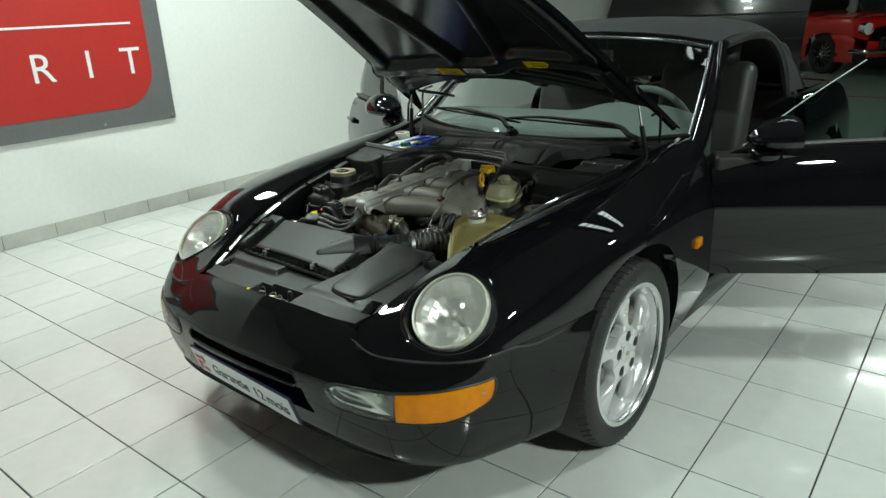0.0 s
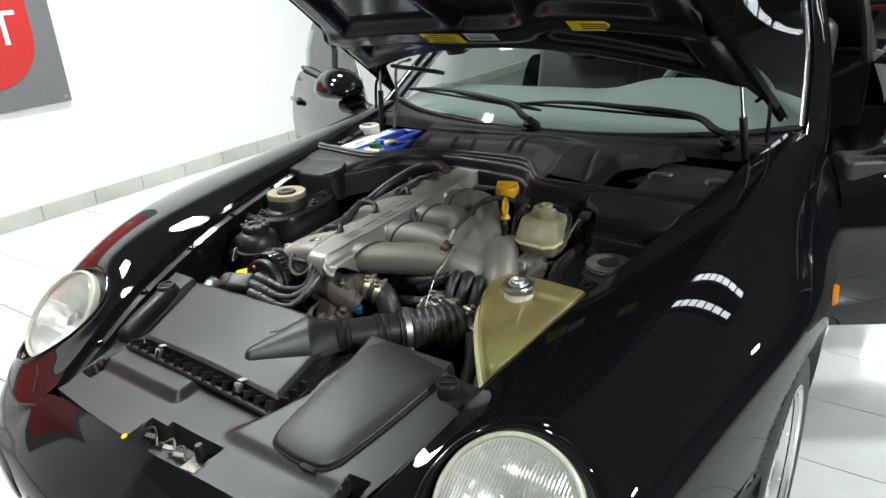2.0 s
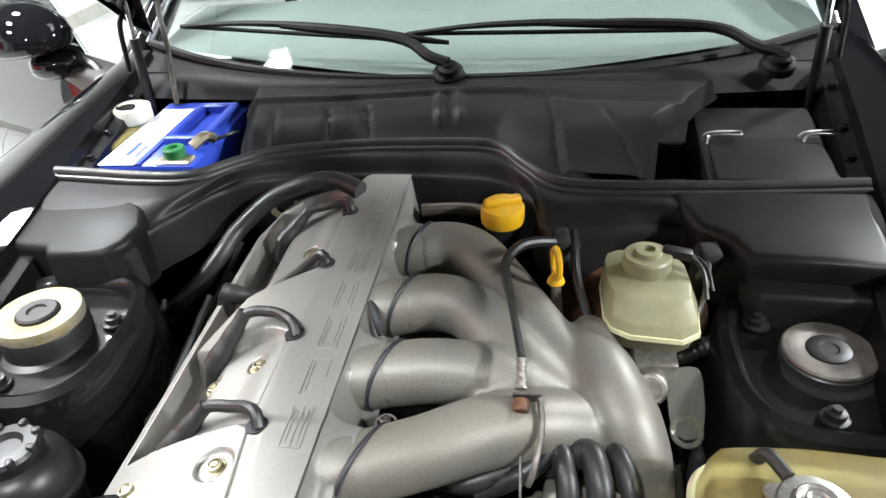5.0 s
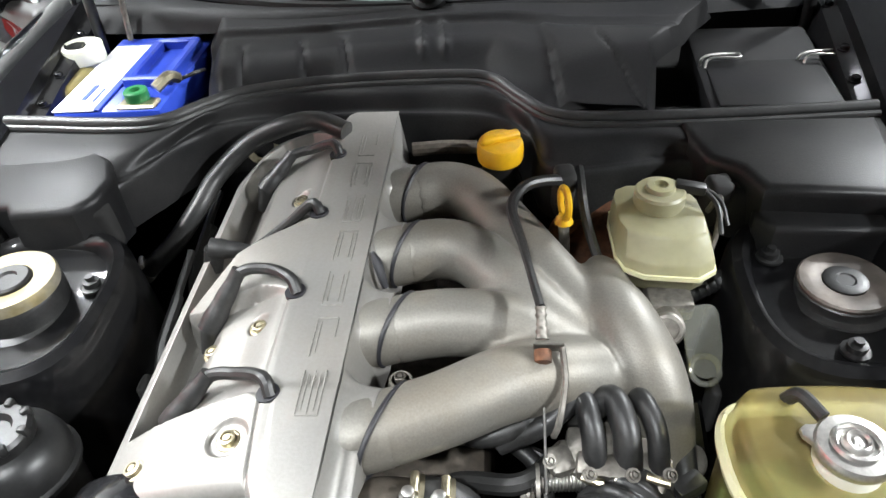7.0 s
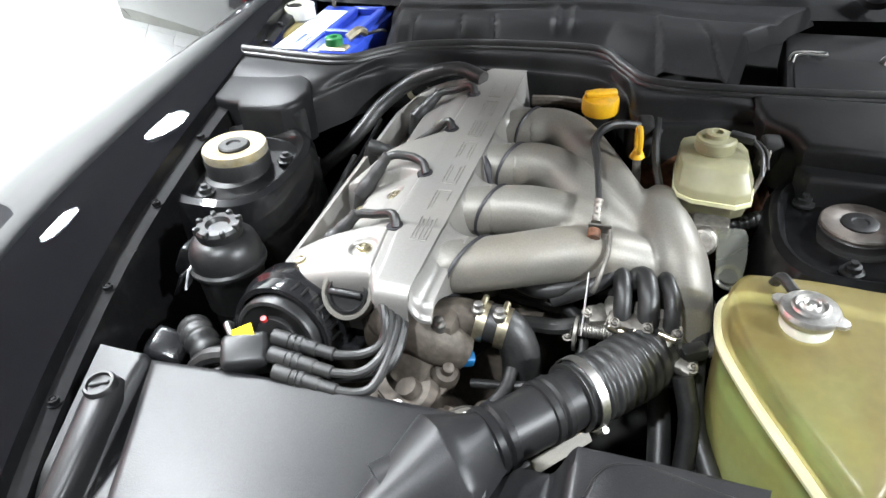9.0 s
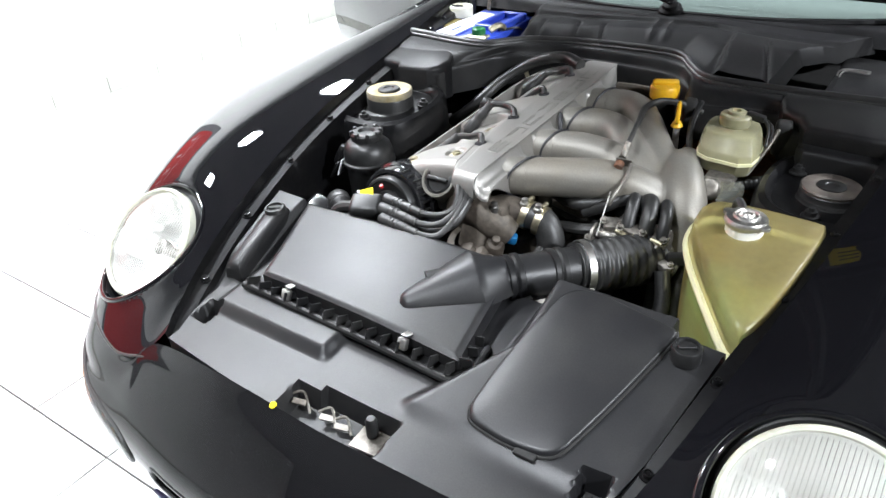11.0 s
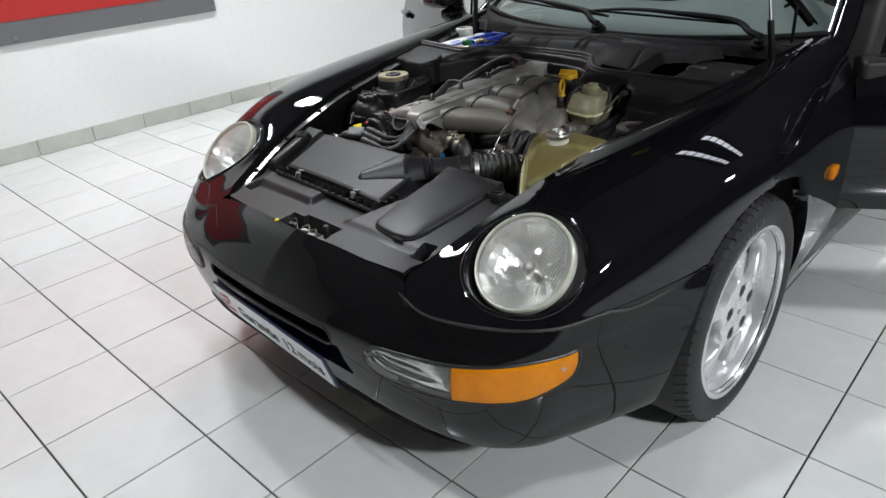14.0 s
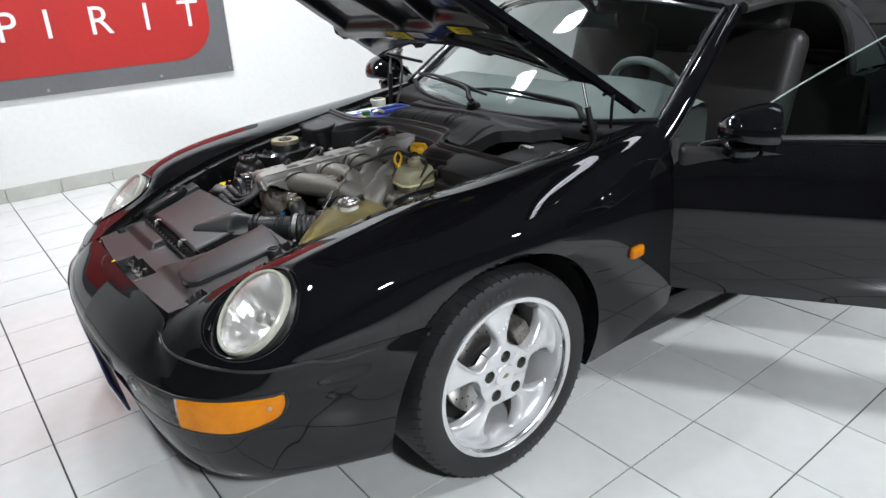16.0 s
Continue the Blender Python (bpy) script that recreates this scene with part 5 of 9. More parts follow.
def strut_tower(s):
    e = empty("strut_tower")
    e.parent = car
    at = (0.472, 0.036, -0.002) if s > 0 else (-0.455, 0.012, 0.006)
    k = 0.90 if s > 0 else 1.0
    low = 0.45 if s > 0 else 1.0
    bm = bmesh.new()
    n = 48
    prof = [(0.150, 0.35), (0.146, 0.62), (0.140, 0.706), (0.132, 0.722), (0.120, 0.727), (0.111, 0.722), (0.105, 0.711), (0.06, 0.713), (0.0, 0.713)]
    lathe(bm, prof, (0, 0, 0), (0, 0, 1), n)
    for v in bm.verts:
        # squarer towards the engine, with its rim tipped down to the front
        r = math.hypot(v.co.x, v.co.y)
        kk = 1 + 0.10 * abs(math.sin(2 * math.atan2(v.co.y, v.co.x))) ** 2
        v.co.x, v.co.y = v.co.x * kk * 0.82, v.co.y * kk * 0.92
        if v.co.z > 0.5:
            v.co.z += 0.08 * v.co.y
        v.co += Vector(at)
    part("tower", bm, BAY_PAINT, e, "black pressed-steel tower with a raised rim")
    bm = bmesh.new()
    lathe(bm, [(r * k, 0.713 + (h - 0.713) * low) for r, h in [(0.064, 0.698), (0.062, 0.708), (0.054, 0.712), (0.053, 0.716), (0.054, 0.736), (0.052, 0.740)]], at, (0, 0, 1), 40)
    part("rubber_mount", bm, RUBBER, e)
    bm = bmesh.new()
    lathe(bm, [(r * k, 0.713 + (h - 0.713) * low) for r, h in [(0.052, 0.737), (0.0535, 0.749), (0.0515, 0.754), (0.046, 0.755), (0.027, 0.752), (0.025, 0.749)]], at, (0, 0, 1), 40)
    part("mount_ring", bm, OLD_RING if s < 0 else DULL_RING, e, "stained ring on the strut mount")
    bm = bmesh.new()
    lathe(bm, [(r * k, 0.713 + (h - 0.713) * low) for r, h in [(0.0255, 0.745), (0.0255, 0.755), (0.023, 0.757), (0.012, 0.757), (0.010, 0.754), (0, 0.754)]], at, (0, 0, 1), 32)
    part("mount_cap", bm, DARK_PLASTIC, e)
    for a in (20, 140, 260):
        p = (at[0] + 0.080 * math.cos(radians(a)), at[1] + 0.082 * math.sin(radians(a)), at[2] + 0.714 + 0.007 * math.sin(radians(a)))
        bm = bmesh.new()
        lathe(bm, [(0.015, 0), (0.015, 0.003), (0.010, 0.004), (0.010, 0.011), (0.005, 0.012), (0.005, 0.017), (0, 0.017)], p, (0, 0, 1), 12)
        part("mount_nut", bm, DARK_PLASTIC, e)
    bm = bmesh.new()
    p = Vector((at[0] - s * 0.134, -0.03, 0.60))
    box(bm, p.x, p.y, p.z, 0.012, 0.028, 0.07, None, 0.006, 3)
    part("tower_slot", bm, FLOOR_DARK, e)
    return e


OLD_RING = material("brassy_ring", (0.28, 0.23, 0.12), 0.5, metal=0.4, grain=0.2, scale=90, stain=0.9, stain_scale=30, stain_colour=(0.32, 0.30, 0.25), bump=0.2)
DULL_RING = material("dull_ring", (0.13, 0.11, 0.095), 0.5, metal=0.3, grain=0.3, scale=100, stain=0.9, stain_scale=25, stain_colour=(0.05, 0.045, 0.04), bump=0.2)
for s in (1, -1):
    strut_tower(s)

engine = empty("engine")
engine.parent = car
tagged(engine, "four-cylinder engine with bare cast alloy intake manifold")

RUN_Y = (-0.156, -0.032, 0.085, 0.208)
RUN_Z = (0.713, 0.721, 0.728, 0.731)
RUN_R = 0.0365
# the sunk fields of the cam cover, joined by a trough past the tip of the web between them
WELL = np.array([(-0.252, -0.166), (-0.225, -0.158), (-0.19, -0.152), (-0.132, -0.140), (-0.119, -0.146), (-0.117, -0.010), (-0.135, 0.000), (-0.160, 0.005), (-0.188, 0.000),
                 (-0.226, -0.014), (-0.247, -0.006), (-0.209, 0.076), (-0.186, 0.088), (-0.150, 0.100), (-0.118, 0.116), (-0.116, 0.27), (-0.128, 0.298), (-0.160, 0.308), (-0.205, 0.304), (-0.236, 0.280), (-0.252, 0.240)])
COVER_BOLTS = ((-0.138, -0.187, 0.021), (-0.152, -0.038, 0.0145), (-0.209, -0.048, 0.013), (-0.152, 0.178, 0.0145))


def ramp(v, a, b):
    """As seg_mix, for arrays."""
    t = np.clip((v - a) / (b - a), 0, 1)
    return t * t * (3 - 2 * t)


def inside(x, y, poly):
    """How deep a place lies within an outline; negative outside."""
    x, y = np.asarray(x, float), np.asarray(y, float)
    best, odd = np.full(x.shape, 1e9), np.zeros(x.shape, bool)
    for (x0, y0), (x1, y1) in zip(poly, np.roll(poly, -1, axis=0)):
        ex, ey = x1 - x0, y1 - y0
        t = np.clip(((x - x0) * ex + (y - y0) * ey) / (ex * ex + ey * ey), 0, 1)
        best = np.minimum(best, np.hypot(x - x0 - t * ex, y - y0 - t * ey))
        if ey:
            odd ^= ((y0 > y) != (y1 > y)) & (x < x0 + (y - y0) * ex / ey)
    return np.where(odd, best, -best)


def cover_front(x):
    """How far forward the cam cover reaches."""
    return -0.240 - 0.030 * ramp(x, -0.112, -0.092) + 0.010 * ramp(x, -0.045, -0.02) + 0.030 * ramp(-x, 0.225, 0.272) ** 2


def cover_back(x):
    return 0.347 - 0.026 * ramp(-x, 0.10, 0.13) - 0.075 * ramp(-x, 0.20, 0.275) ** 2


def front_round(x, y, r=0.020):
    """How far the cover has fallen in its rounded front edge."""
    d = np.clip(r - (y - cover_front(x)), 0, r)
    return r - np.sqrt(np.maximum(0.0, r * r - d * d))


def cover_height(x, y):
    """The cover's surface: a flat spine, a shoulder that falls to the far side, sunk fields and bolt seats."""
    x, y = np.asarray(x, float), np.asarray(y, float)
    d = np.maximum(0.0, -0.112 - x)
    z = 0.7625 + 0.052 * y - 0.10 * d - 1.55 * d * d
    deep = ramp(inside(x, y, WELL), -0.001, 0.006)
    z = z - deep * (0.005 + 0.014 * ramp(-x, 0.122, 0.165) + 0.032 * ramp(-x, 0.196, 0.236))
    # seam that runs on from the fields to the front, with a low step beside it
    sx = -0.1185 + 0.010 * ramp(-y, 0.13, 0.25)
    lone = (1 - deep) * ramp(-y, 0.128, 0.14)
    z = z - 0.0022 * np.exp(-((x - sx) / 0.0012) ** 2) * lone + 0.0016 * ramp(x, sx + 0.012, sx + 0.016) * lone
    for bx, by, r in COVER_BOLTS:
        z = z - 0.006 * (1 - ramp(np.hypot(x - bx, y - by), r - 0.005, r))
    z = z - front_round(x, y) - 0.018 * (1 - ramp(x + 0.272, 0, 0.010)) - 0.012 * (1 - ramp(cover_back(x) - y, 0, 0.010)) * ramp(-x, 0.11, 0.13)
    return z


def cam_cover():
    """The alloy cover with its spine, web and sunk plug fields."""
    n, m = 330, 200
    u, v = np.meshgrid(np.linspace(0, 1, m), np.linspace(0, 1, n))
    x = -0.272 + u * 0.227
    y = cover_front(x) + v * (cover_back(x) - cover_front(x))
    x = np.where(x > -0.1, x + 0.012 * ramp(x, -0.1, -0.045) * y, x)
    bm = grid_mesh(np.stack([x, y, cover_height(x, y)], -1))
    r = bmesh.ops.extrude_edge_only(bm, edges=[e for e in bm.edges if e.is_boundary])
    for v in r["geom"]:
        if isinstance(v, bmesh.types.BMVert):
            v.co.z = min(v.co.z - 0.004, 0.650) if v.co.x < -0.06 else v.co.z - 0.03
            if v.co.y < -0.245:
                v.co.x, v.co.z = v.co.x * 0.7 - 0.052 * 0.3, 0.706
    bmesh.ops.recalc_face_normals(bm, faces=bm.faces)
    part("cam_cover", bm, MACHINED, engine, "bare alloy cam cover with sunk plug wells", angle=40)
    # seven sunken outline marks along the spine
    for k in range(7):
        yc = 0.262 - 0.0675 * k
        bm = bmesh.new()
        tilt = pose(-0.071 - 0.008 * yc, yc, 0.7627 + 0.052 * yc + 0.0016 * seg_mix(-yc, 0.10, 0.12) + 0.0004, math.degrees(math.atan(0.052)), 0, 0)
        w, h = 0.021, 0.050
        bars = [(-w / 2, 0, 0.0016, h), (-w / 2 + 0.0046, 0, 0.0013, h - 0.010), (0, (h if k % 2 else -h) / 2, w, 0.0016)]
        bars += [(w / 2, 0, 0.0016, h), (w / 2 - 0.0046, 0, 0.0013, h - 0.010)] if k not in (0, 5) else [(w / 2, 0.012, 0.0016, h / 2)]
        if k in (2, 6):
            bars.append((0, 0, 0.0014, h))
        for bx, by, sx, sy in bars:
            box(bm, 0, 0, 0, sx, sy, 0.0012, tilt @ Matrix.Translation((bx, by, 0)), 0.0004, 1)
        part("spine_mark", bm, MARK_ALLOY, engine)
    # bright flank that folds down to the runners' stubs
    n, m = 260, 26
    g = np.zeros((n, m, 3))
    for i, v in enumerate(np.linspace(0, 1, n)):
        y = -0.270 + v * 0.617
        k = min(range(4), key=lambda q: abs(y - RUN_Y[q]))
        near = abs(y - RUN_Y[k] - 0.006)
        front = seg_mix(-y, 0.166, 0.19)
        lobe = max(1 - seg_mix(near, 0.030, 0.042), front)
        z0 = 0.7625 + 0.052 * y + 0.0016 * seg_mix(-y, 0.128, 0.14)
        x0 = -0.045 + 0.012 * y
        arc = RUN_Z[k] + math.sqrt(max(0.0, RUN_R ** 2 - near * near)) + 0.001
        edge = arc * (1 - front) + (z0 - 0.020) * front
        edge = edge * lobe + 0.705 * (1 - lobe)
        dip = (0.009 + 0.004 * front) * (1 - 0.3 * seg_mix(abs(y), 0.25, 0.35))
        x1 = (-0.010 + 0.10 * (y - RUN_Y[k]) * (1 - front)) * lobe - 0.030 * (1 - lobe) - 0.010 * front
        for j, u in enumerate(np.linspace(0, 1, m)):
            x = x0 + u * (x1 - x0)
            g[i, j] = (x, y, z0 + (edge - z0) * u ** (1.5 + 0.3 * (1 - lobe)) - dip * math.sin(math.pi * u ** 0.8) - float(front_round(-0.03, y, 0.014)))
    bm = grid_mesh(g)
    r = bmesh.ops.extrude_edge_only(bm, edges=[e for e in bm.edges if e.is_boundary])
    for v in r["geom"]:
        if isinstance(v, bmesh.types.BMVert):
            v.co.z -= 0.006 + 0.040 * seg_mix(v.co.y, -0.255, -0.17)
    for _ in range(2):
        bmesh.ops.smooth_vert(bm, verts=[v for v in bm.verts if not v.is_boundary], factor=0.4, use_axis_x=True, use_axis_y=True, use_axis_z=True)
    bmesh.ops.recalc_face_normals(bm, faces=bm.faces)
    part("flank", bm, MACHINED, engine, "bright sloping flank of the cover", angle=50)
    # dark slit in the flank
    bm = bmesh.new()
    tube(bm, [(-0.040, 0.050, 0.7625), (-0.035, 0.042, 0.759), (-0.029, 0.030, 0.750), (-0.024, 0.022, 0.735)], [0.003, 0.0055, 0.005, 0.004], 10, 14)
    part("flank_slit", bm, INK, engine)


MARK_ALLOY = material("mark_alloy", (0.26, 0.25, 0.23), 0.45, metal=0.4, grain=0.2, scale=200, stain=0.4)
cam_cover()

for x, y in [c[:2] for c in COVER_BOLTS] + [(-0.226, -0.205)]:
    z = float(cover_height(x, y))
    tip = (-0.3 * min(1, max(0, (-0.112 - x) * 10)), 0, 1)
    bm = bmesh.new()
    lathe(bm, [(0.0120, 0.0004), (0.0110, 0.0014), (0.0100, 0.0016), (0.0095, 0.0004), (0, 0.0004)], (x, y, z), tip, 24)
    part("bolt_washer", bm, BRASS, engine)
    bm = bmesh.new()
    bolt(bm, (x, y, z + 0.001), tip, 0.0078, 0.005)
    part("cover_bolt", bm, BRASS, engine, "zinc-plated cap screw")

# plug leads that arch out of the spine into the sunk fields
for pts in ([(-0.108, -0.146), (-0.116, -0.134), (-0.150, -0.116), (-0.186, -0.114), (-0.224, -0.140)],
            [(-0.111, -0.015), (-0.120, -0.003), (-0.150, 0.013), (-0.184, 0.008), (-0.218, -0.024)],
            [(-0.111, 0.117), (-0.122, 0.126), (-0.160, 0.122), (-0.206, 0.100), (-0.252, 0.098)],
            [(-0.109, 0.240), (-0.118, 0.251), (-0.150, 0.266), (-0.186, 0.262), (-0.220, 0.232)]):
    lift = (0.002, 0.013, 0.015, 0.018, 0.020) if abs(pts[0][1] - 0.117) > 0.01 else (0.002, 0.011, 0.006, 0.006, 0.012)
    pts = [(x, y, float(cover_height(min(x, -0.12), y) if k > 1 else 0.7605 + 0.052 * y) + lift[k]) for k, (x, y) in enumerate(pts)]
    bm = bmesh.new()
    lathe(bm, [(0.0, 0.0012), (0.0115, 0.0010), (0.0120, -0.004)], (pts[0][0] - 0.003, pts[0][1] + 0.003, 0.7627 + 0.052 * pts[0][1]), (-0.15, 0, 1), 18)
    part("lead_hole", bm, INK, engine)
    bm = bmesh.new()
    tube(bm, pts, 0.0066, 10, 34)
    part("plug_lead", bm, RUBBER, engine, "black ignition lead")
    bm = bmesh.new()
    a, b = np.array(pts[3]), np.array(pts[4])
    tube(bm, [tuple(a + (b - a) * k) for k in (-0.12, 0.02, 0.04, 0.42, 0.44, 1.0)], [0.0085, 0.0085, 0.0110, 0.0110, 0.0135, 0.0135], 14, 30)
    boot = part("plug_boot", bm, RUBBER, engine, "black ribbed spark plug boot")
    bm = bmesh.new()
    tube(bm, [tuple(b + (a - b) * 0.10), tuple(b + np.array((-0.004, -0.003, -0.030)))], [0.0125, 0.012], 14, 6)
    part("boot_foot", bm, RUBBER, boot)


def intake():
    """The runners and plenum, one casting."""
    bm = bmesh.new()
    for pts, rr in (
        ([(-0.014, -0.154, 0.713), (0.048, -0.128, 0.714), (0.105, -0.094, 0.709), (0.160, -0.068, 0.696), (0.205, -0.045, 0.672)], [0.0365, 0.0365, 0.038, 0.040, 0.040]),
        ([(-0.012, -0.030, 0.721), (0.040, -0.020, 0.722), (0.095, -0.017, 0.716), (0.140, -0.022, 0.702), (0.19, -0.030, 0.672)], [0.0365, 0.037, 0.037, 0.036, 0.040]),
        ([(-0.010, 0.087, 0.728), (0.030, 0.098, 0.728), (0.072, 0.086, 0.726), (0.112, 0.044, 0.718), (0.150, 0.008, 0.704), (0.20, -0.015, 0.675)], [0.0365, 0.037, 0.036, 0.036, 0.037, 0.040]),
        ([(-0.010, 0.210, 0.731), (0.030, 0.220, 0.731), (0.070, 0.203, 0.729), (0.112, 0.144, 0.722), (0.148, 0.086, 0.714), (0.178, 0.040, 0.702), (0.205, 0.0, 0.685)], [0.0365, 0.037, 0.036, 0.035, 0.035, 0.036, 0.040])):
        tube(bm, pts, rr, 24, 40)
    # plenum: a raised knuckle, a waist and the outlet that falls to the throttle
    tube(bm, [(0.212, 0.072, 0.698), (0.221, 0.030, 0.703), (0.242, -0.022, 0.688), (0.266, -0.066, 0.645), (0.280, -0.092, 0.57)], [0.028, 0.041, 0.044, 0.037, 0.034], 24, 34)
    tube(bm, [(0.212, 0.085, 0.708), (0.224, 0.062, 0.712), (0.236, 0.030, 0.708)], [0.018, 0.024, 0.018], 16, 14)
    # flat webs that close the gaps between the runners beyond the slots
    for p, q, r in (((0.112, -0.056, 0.700), (0.16, -0.042, 0.694), 0.024), ((0.104, 0.016, 0.708), (0.15, -0.004, 0.702), 0.024), ((0.096, 0.116, 0.715), (0.13, 0.074, 0.710), 0.022)):
        tube(bm, [p, q], [r, r + 0.006], 18, 10)
    lathe(bm, [(0.034, -0.008), (0.044, -0.006), (0.044, 0.006), (0.034, 0.008)], (0.279, -0.092, 0.585), (0.1, -0.3, -0.85), 28)
    ob = part("intake_casting", bm, ALLOY, engine, "sand-cast alloy intake runners and plenum")
    md = ob.modifiers.new("cast", "REMESH")
    md.mode, md.voxel_size, md.use_smooth_shade = "VOXEL", 0.0036, True
    sm = ob.modifiers.new("soft", "SMOOTH")
    sm.factor, sm.iterations = 0.5, 9
    for k, y in enumerate(RUN_Y):
        c = Vector((-0.006, y + 0.004, RUN_Z[k]))
        bm = bmesh.new()
        tube(bm, [(-0.062, y - 0.010, RUN_Z[k] - 0.002), (-0.030, y - 0.003, RUN_Z[k]), (-0.004, y + 0.005, RUN_Z[k])], [0.034, 0.0358, 0.0364], 30, 8)
        part("runner_stub", bm, ALLOY, engine)
        bm = bmesh.new()
        wide = RUN_R * (1.42, 1.19, 1.19, 1.19)[k]
        ring = [c + Vector((0.36, 0.93, 0)) * (math.cos(a) * wide) + Vector((0.10, 0, 1)) * (math.sin(a) * RUN_R * 1.02) for a in np.linspace(0, 2 * math.pi, 41)]
        tube(bm, [tuple(p) for p in ring], 0.0027, 8, 120, cap=False)
        part("runner_gasket", bm, INK, engine, "dark joint between runner and head")
        if k in (1, 3):
            bm = bmesh.new()
            p = (0.002, y - 0.056, 0.700)
            lathe(bm, [(0, 0.010), (0.012, 0.010), (0.014, 0.0), (0.014, -0.08)], p, (0, 0, 1), 16)
            part("runner_lug", bm, ALLOY, engine)
            bm = bmesh.new()
            bolt(bm, (p[0], p[1], p[2] + 0.010), r=0.0062)
            part("lug_bolt", bm, DIRTY_ALLOY, engine)


intake()

bm = bmesh.new()
box(bm, -0.08, 0.04, 0.46, 0.34, 0.46, 0.30, None, 0.02)
part("engine_block", bm, GRIMY, engine, "dark engine block deep in the bay")
bm = bmesh.new()
lathe(bm, [(0.040, -0.07), (0.036, -0.01), (0.0355, 0.001), (0.0345, 0.004), (0.030, 0.0045), (0.028, 0.001), (0.028, -0.01)], (-0.141, -0.243, 0.714), (0, -0.80, 0.60), 40)
part("cam_housing", bm, ALLOY, engine)
bm = bmesh.new()
lathe(bm, [(0.0278, -0.008), (0.0278, -0.001), (0.024, 0.0005), (0.022, -0.004), (0, -0.004)], (-0.141, -0.246, 0.716), (0, -0.80, 0.60), 32)
box(bm, 0, 0, 0, 0.045, 0.008, 0.008, Matrix.Translation((-0.141, -0.248, 0.717)) @ Matrix.Rotation(radians(45), 4, "X"), 0.003)
part("cam_plug", bm, DARK_PLASTIC, engine, "round black end plug")

# stained casting under the spine's front end
bm = bmesh.new()
tube(bm, [(-0.128, -0.205, 0.675), (-0.075, -0.232, 0.668), (-0.030, -0.238, 0.655), (0.0, -0.225, 0.63)], [0.030, 0.036, 0.034, 0.028], 16, 24)
box(bm, -0.065, -0.225, 0.655, 0.13, 0.05, 0.07, None, 0.014)
part("front_casting", bm, GRIMY, engine, "brown-stained casting at the front of the head")

# ---- distributor and leads ----
DIST_AX = Vector((-0.06, -0.96, 0.16)).normalized()
DIST_AT = Vector((-0.230, -0.268, 0.648))
ACROSS = Vector((1, 0, 0)).cross(DIST_AX).normalized()
bm = bmesh.new()
lathe(bm, [(0.062, -0.03), (0.0615, 0.020), (0.059, 0.0235), (0.054, 0.0245), (0.0525, 0.021), (0.034, 0.016), (0.032, 0.022), (0.018, 0.024), (0, 0.024)], tuple(DIST_AT), tuple(DIST_AX), 48)
dist = part("distributor_cover", bm, DARK_PLASTIC, engine, "black distributor cover")


def hood_point(turn, r, along):
    side = DIST_AX.cross(ACROSS)
    return DIST_AT + (-ACROSS * math.sin(radians(turn)) + side * math.cos(radians(turn))) * r + DIST_AX * along


# an arched hood stands over it, with a step, a flange at each end and short ribs
rows = []
for a in np.linspace(-14, 192, 60):
    rows.append([tuple(hood_point(a, r, q)) for r, q in ((0.066, -0.050), (0.079, -0.050), (0.0815, -0.046), (0.0815, -0.018), (0.076, -0.014), (0.075, 0.006), (0.073, 0.011), (0.066, 0.011), (0.066, -0.050))])
bm = grid_mesh(np.array(rows))
bmesh.ops.recalc_face_normals(bm, faces=bm.faces)
hood = part("distributor_hood", bm, GLOSS_BLACK, engine, "glossy black arched hood over the distributor", angle=40)
for a in (-12, 190):
    bm = bmesh.new()
    c = hood_point(a, 0.086, -0.030)
    box(bm, 0, 0, 0, 0.030, 0.036, 0.012, Matrix.Translation(c) @ DIST_AX.to_track_quat("Y", "Z").to_matrix().to_4x4(), 0.004, 2)
    part("hood_flange", bm, GLOSS_BLACK, hood)
for k in range(7):
    bm = bmesh.new()
    a = 8 + 11 * k
    tube(bm, [tuple(hood_point(a, 0.0765, -0.013)), tuple(hood_point(a, 0.0755, 0.006))], 0.0022, 6, 3)
    part("hood_rib", bm, DARK_PLASTIC, hood)
bm = bmesh.new()
tube(bm, [(-0.300, -0.285, 0.660), (-0.297, -0.296, 0.672), (-0.288, -0.305, 0.668), (-0.280, -0.312, 0.655)], 0.0045, 8, 20)
part("retaining_clip", bm, STEEL, engine)
bm = bmesh.new()
box(bm, -0.240, -0.338, 0.672, 0.062, 0.046, 0.042, pose(0, 0, 0, 24, 0, 24), 0.010, 3)
part("coil_plug", bm, DARK_PLASTIC, engine)
bm = bmesh.new()
box(bm, -0.246, -0.330, 0.6965, 0.027, 0.022, 0.002, pose(0, 0, 0, 30, -12, 34), 0.0008, 1)
part("paper_tag", bm, LABEL_YELLOW, engine, "yellow paper tag")
bm = bmesh.new()
lathe(bm, [(0.004, 0), (0.004, 0.005), (0, 0.005)], (-0.226, -0.308, 0.705), (0, -0.3, 1), 10)
part("red_cap", bm, RED_INK, engine)
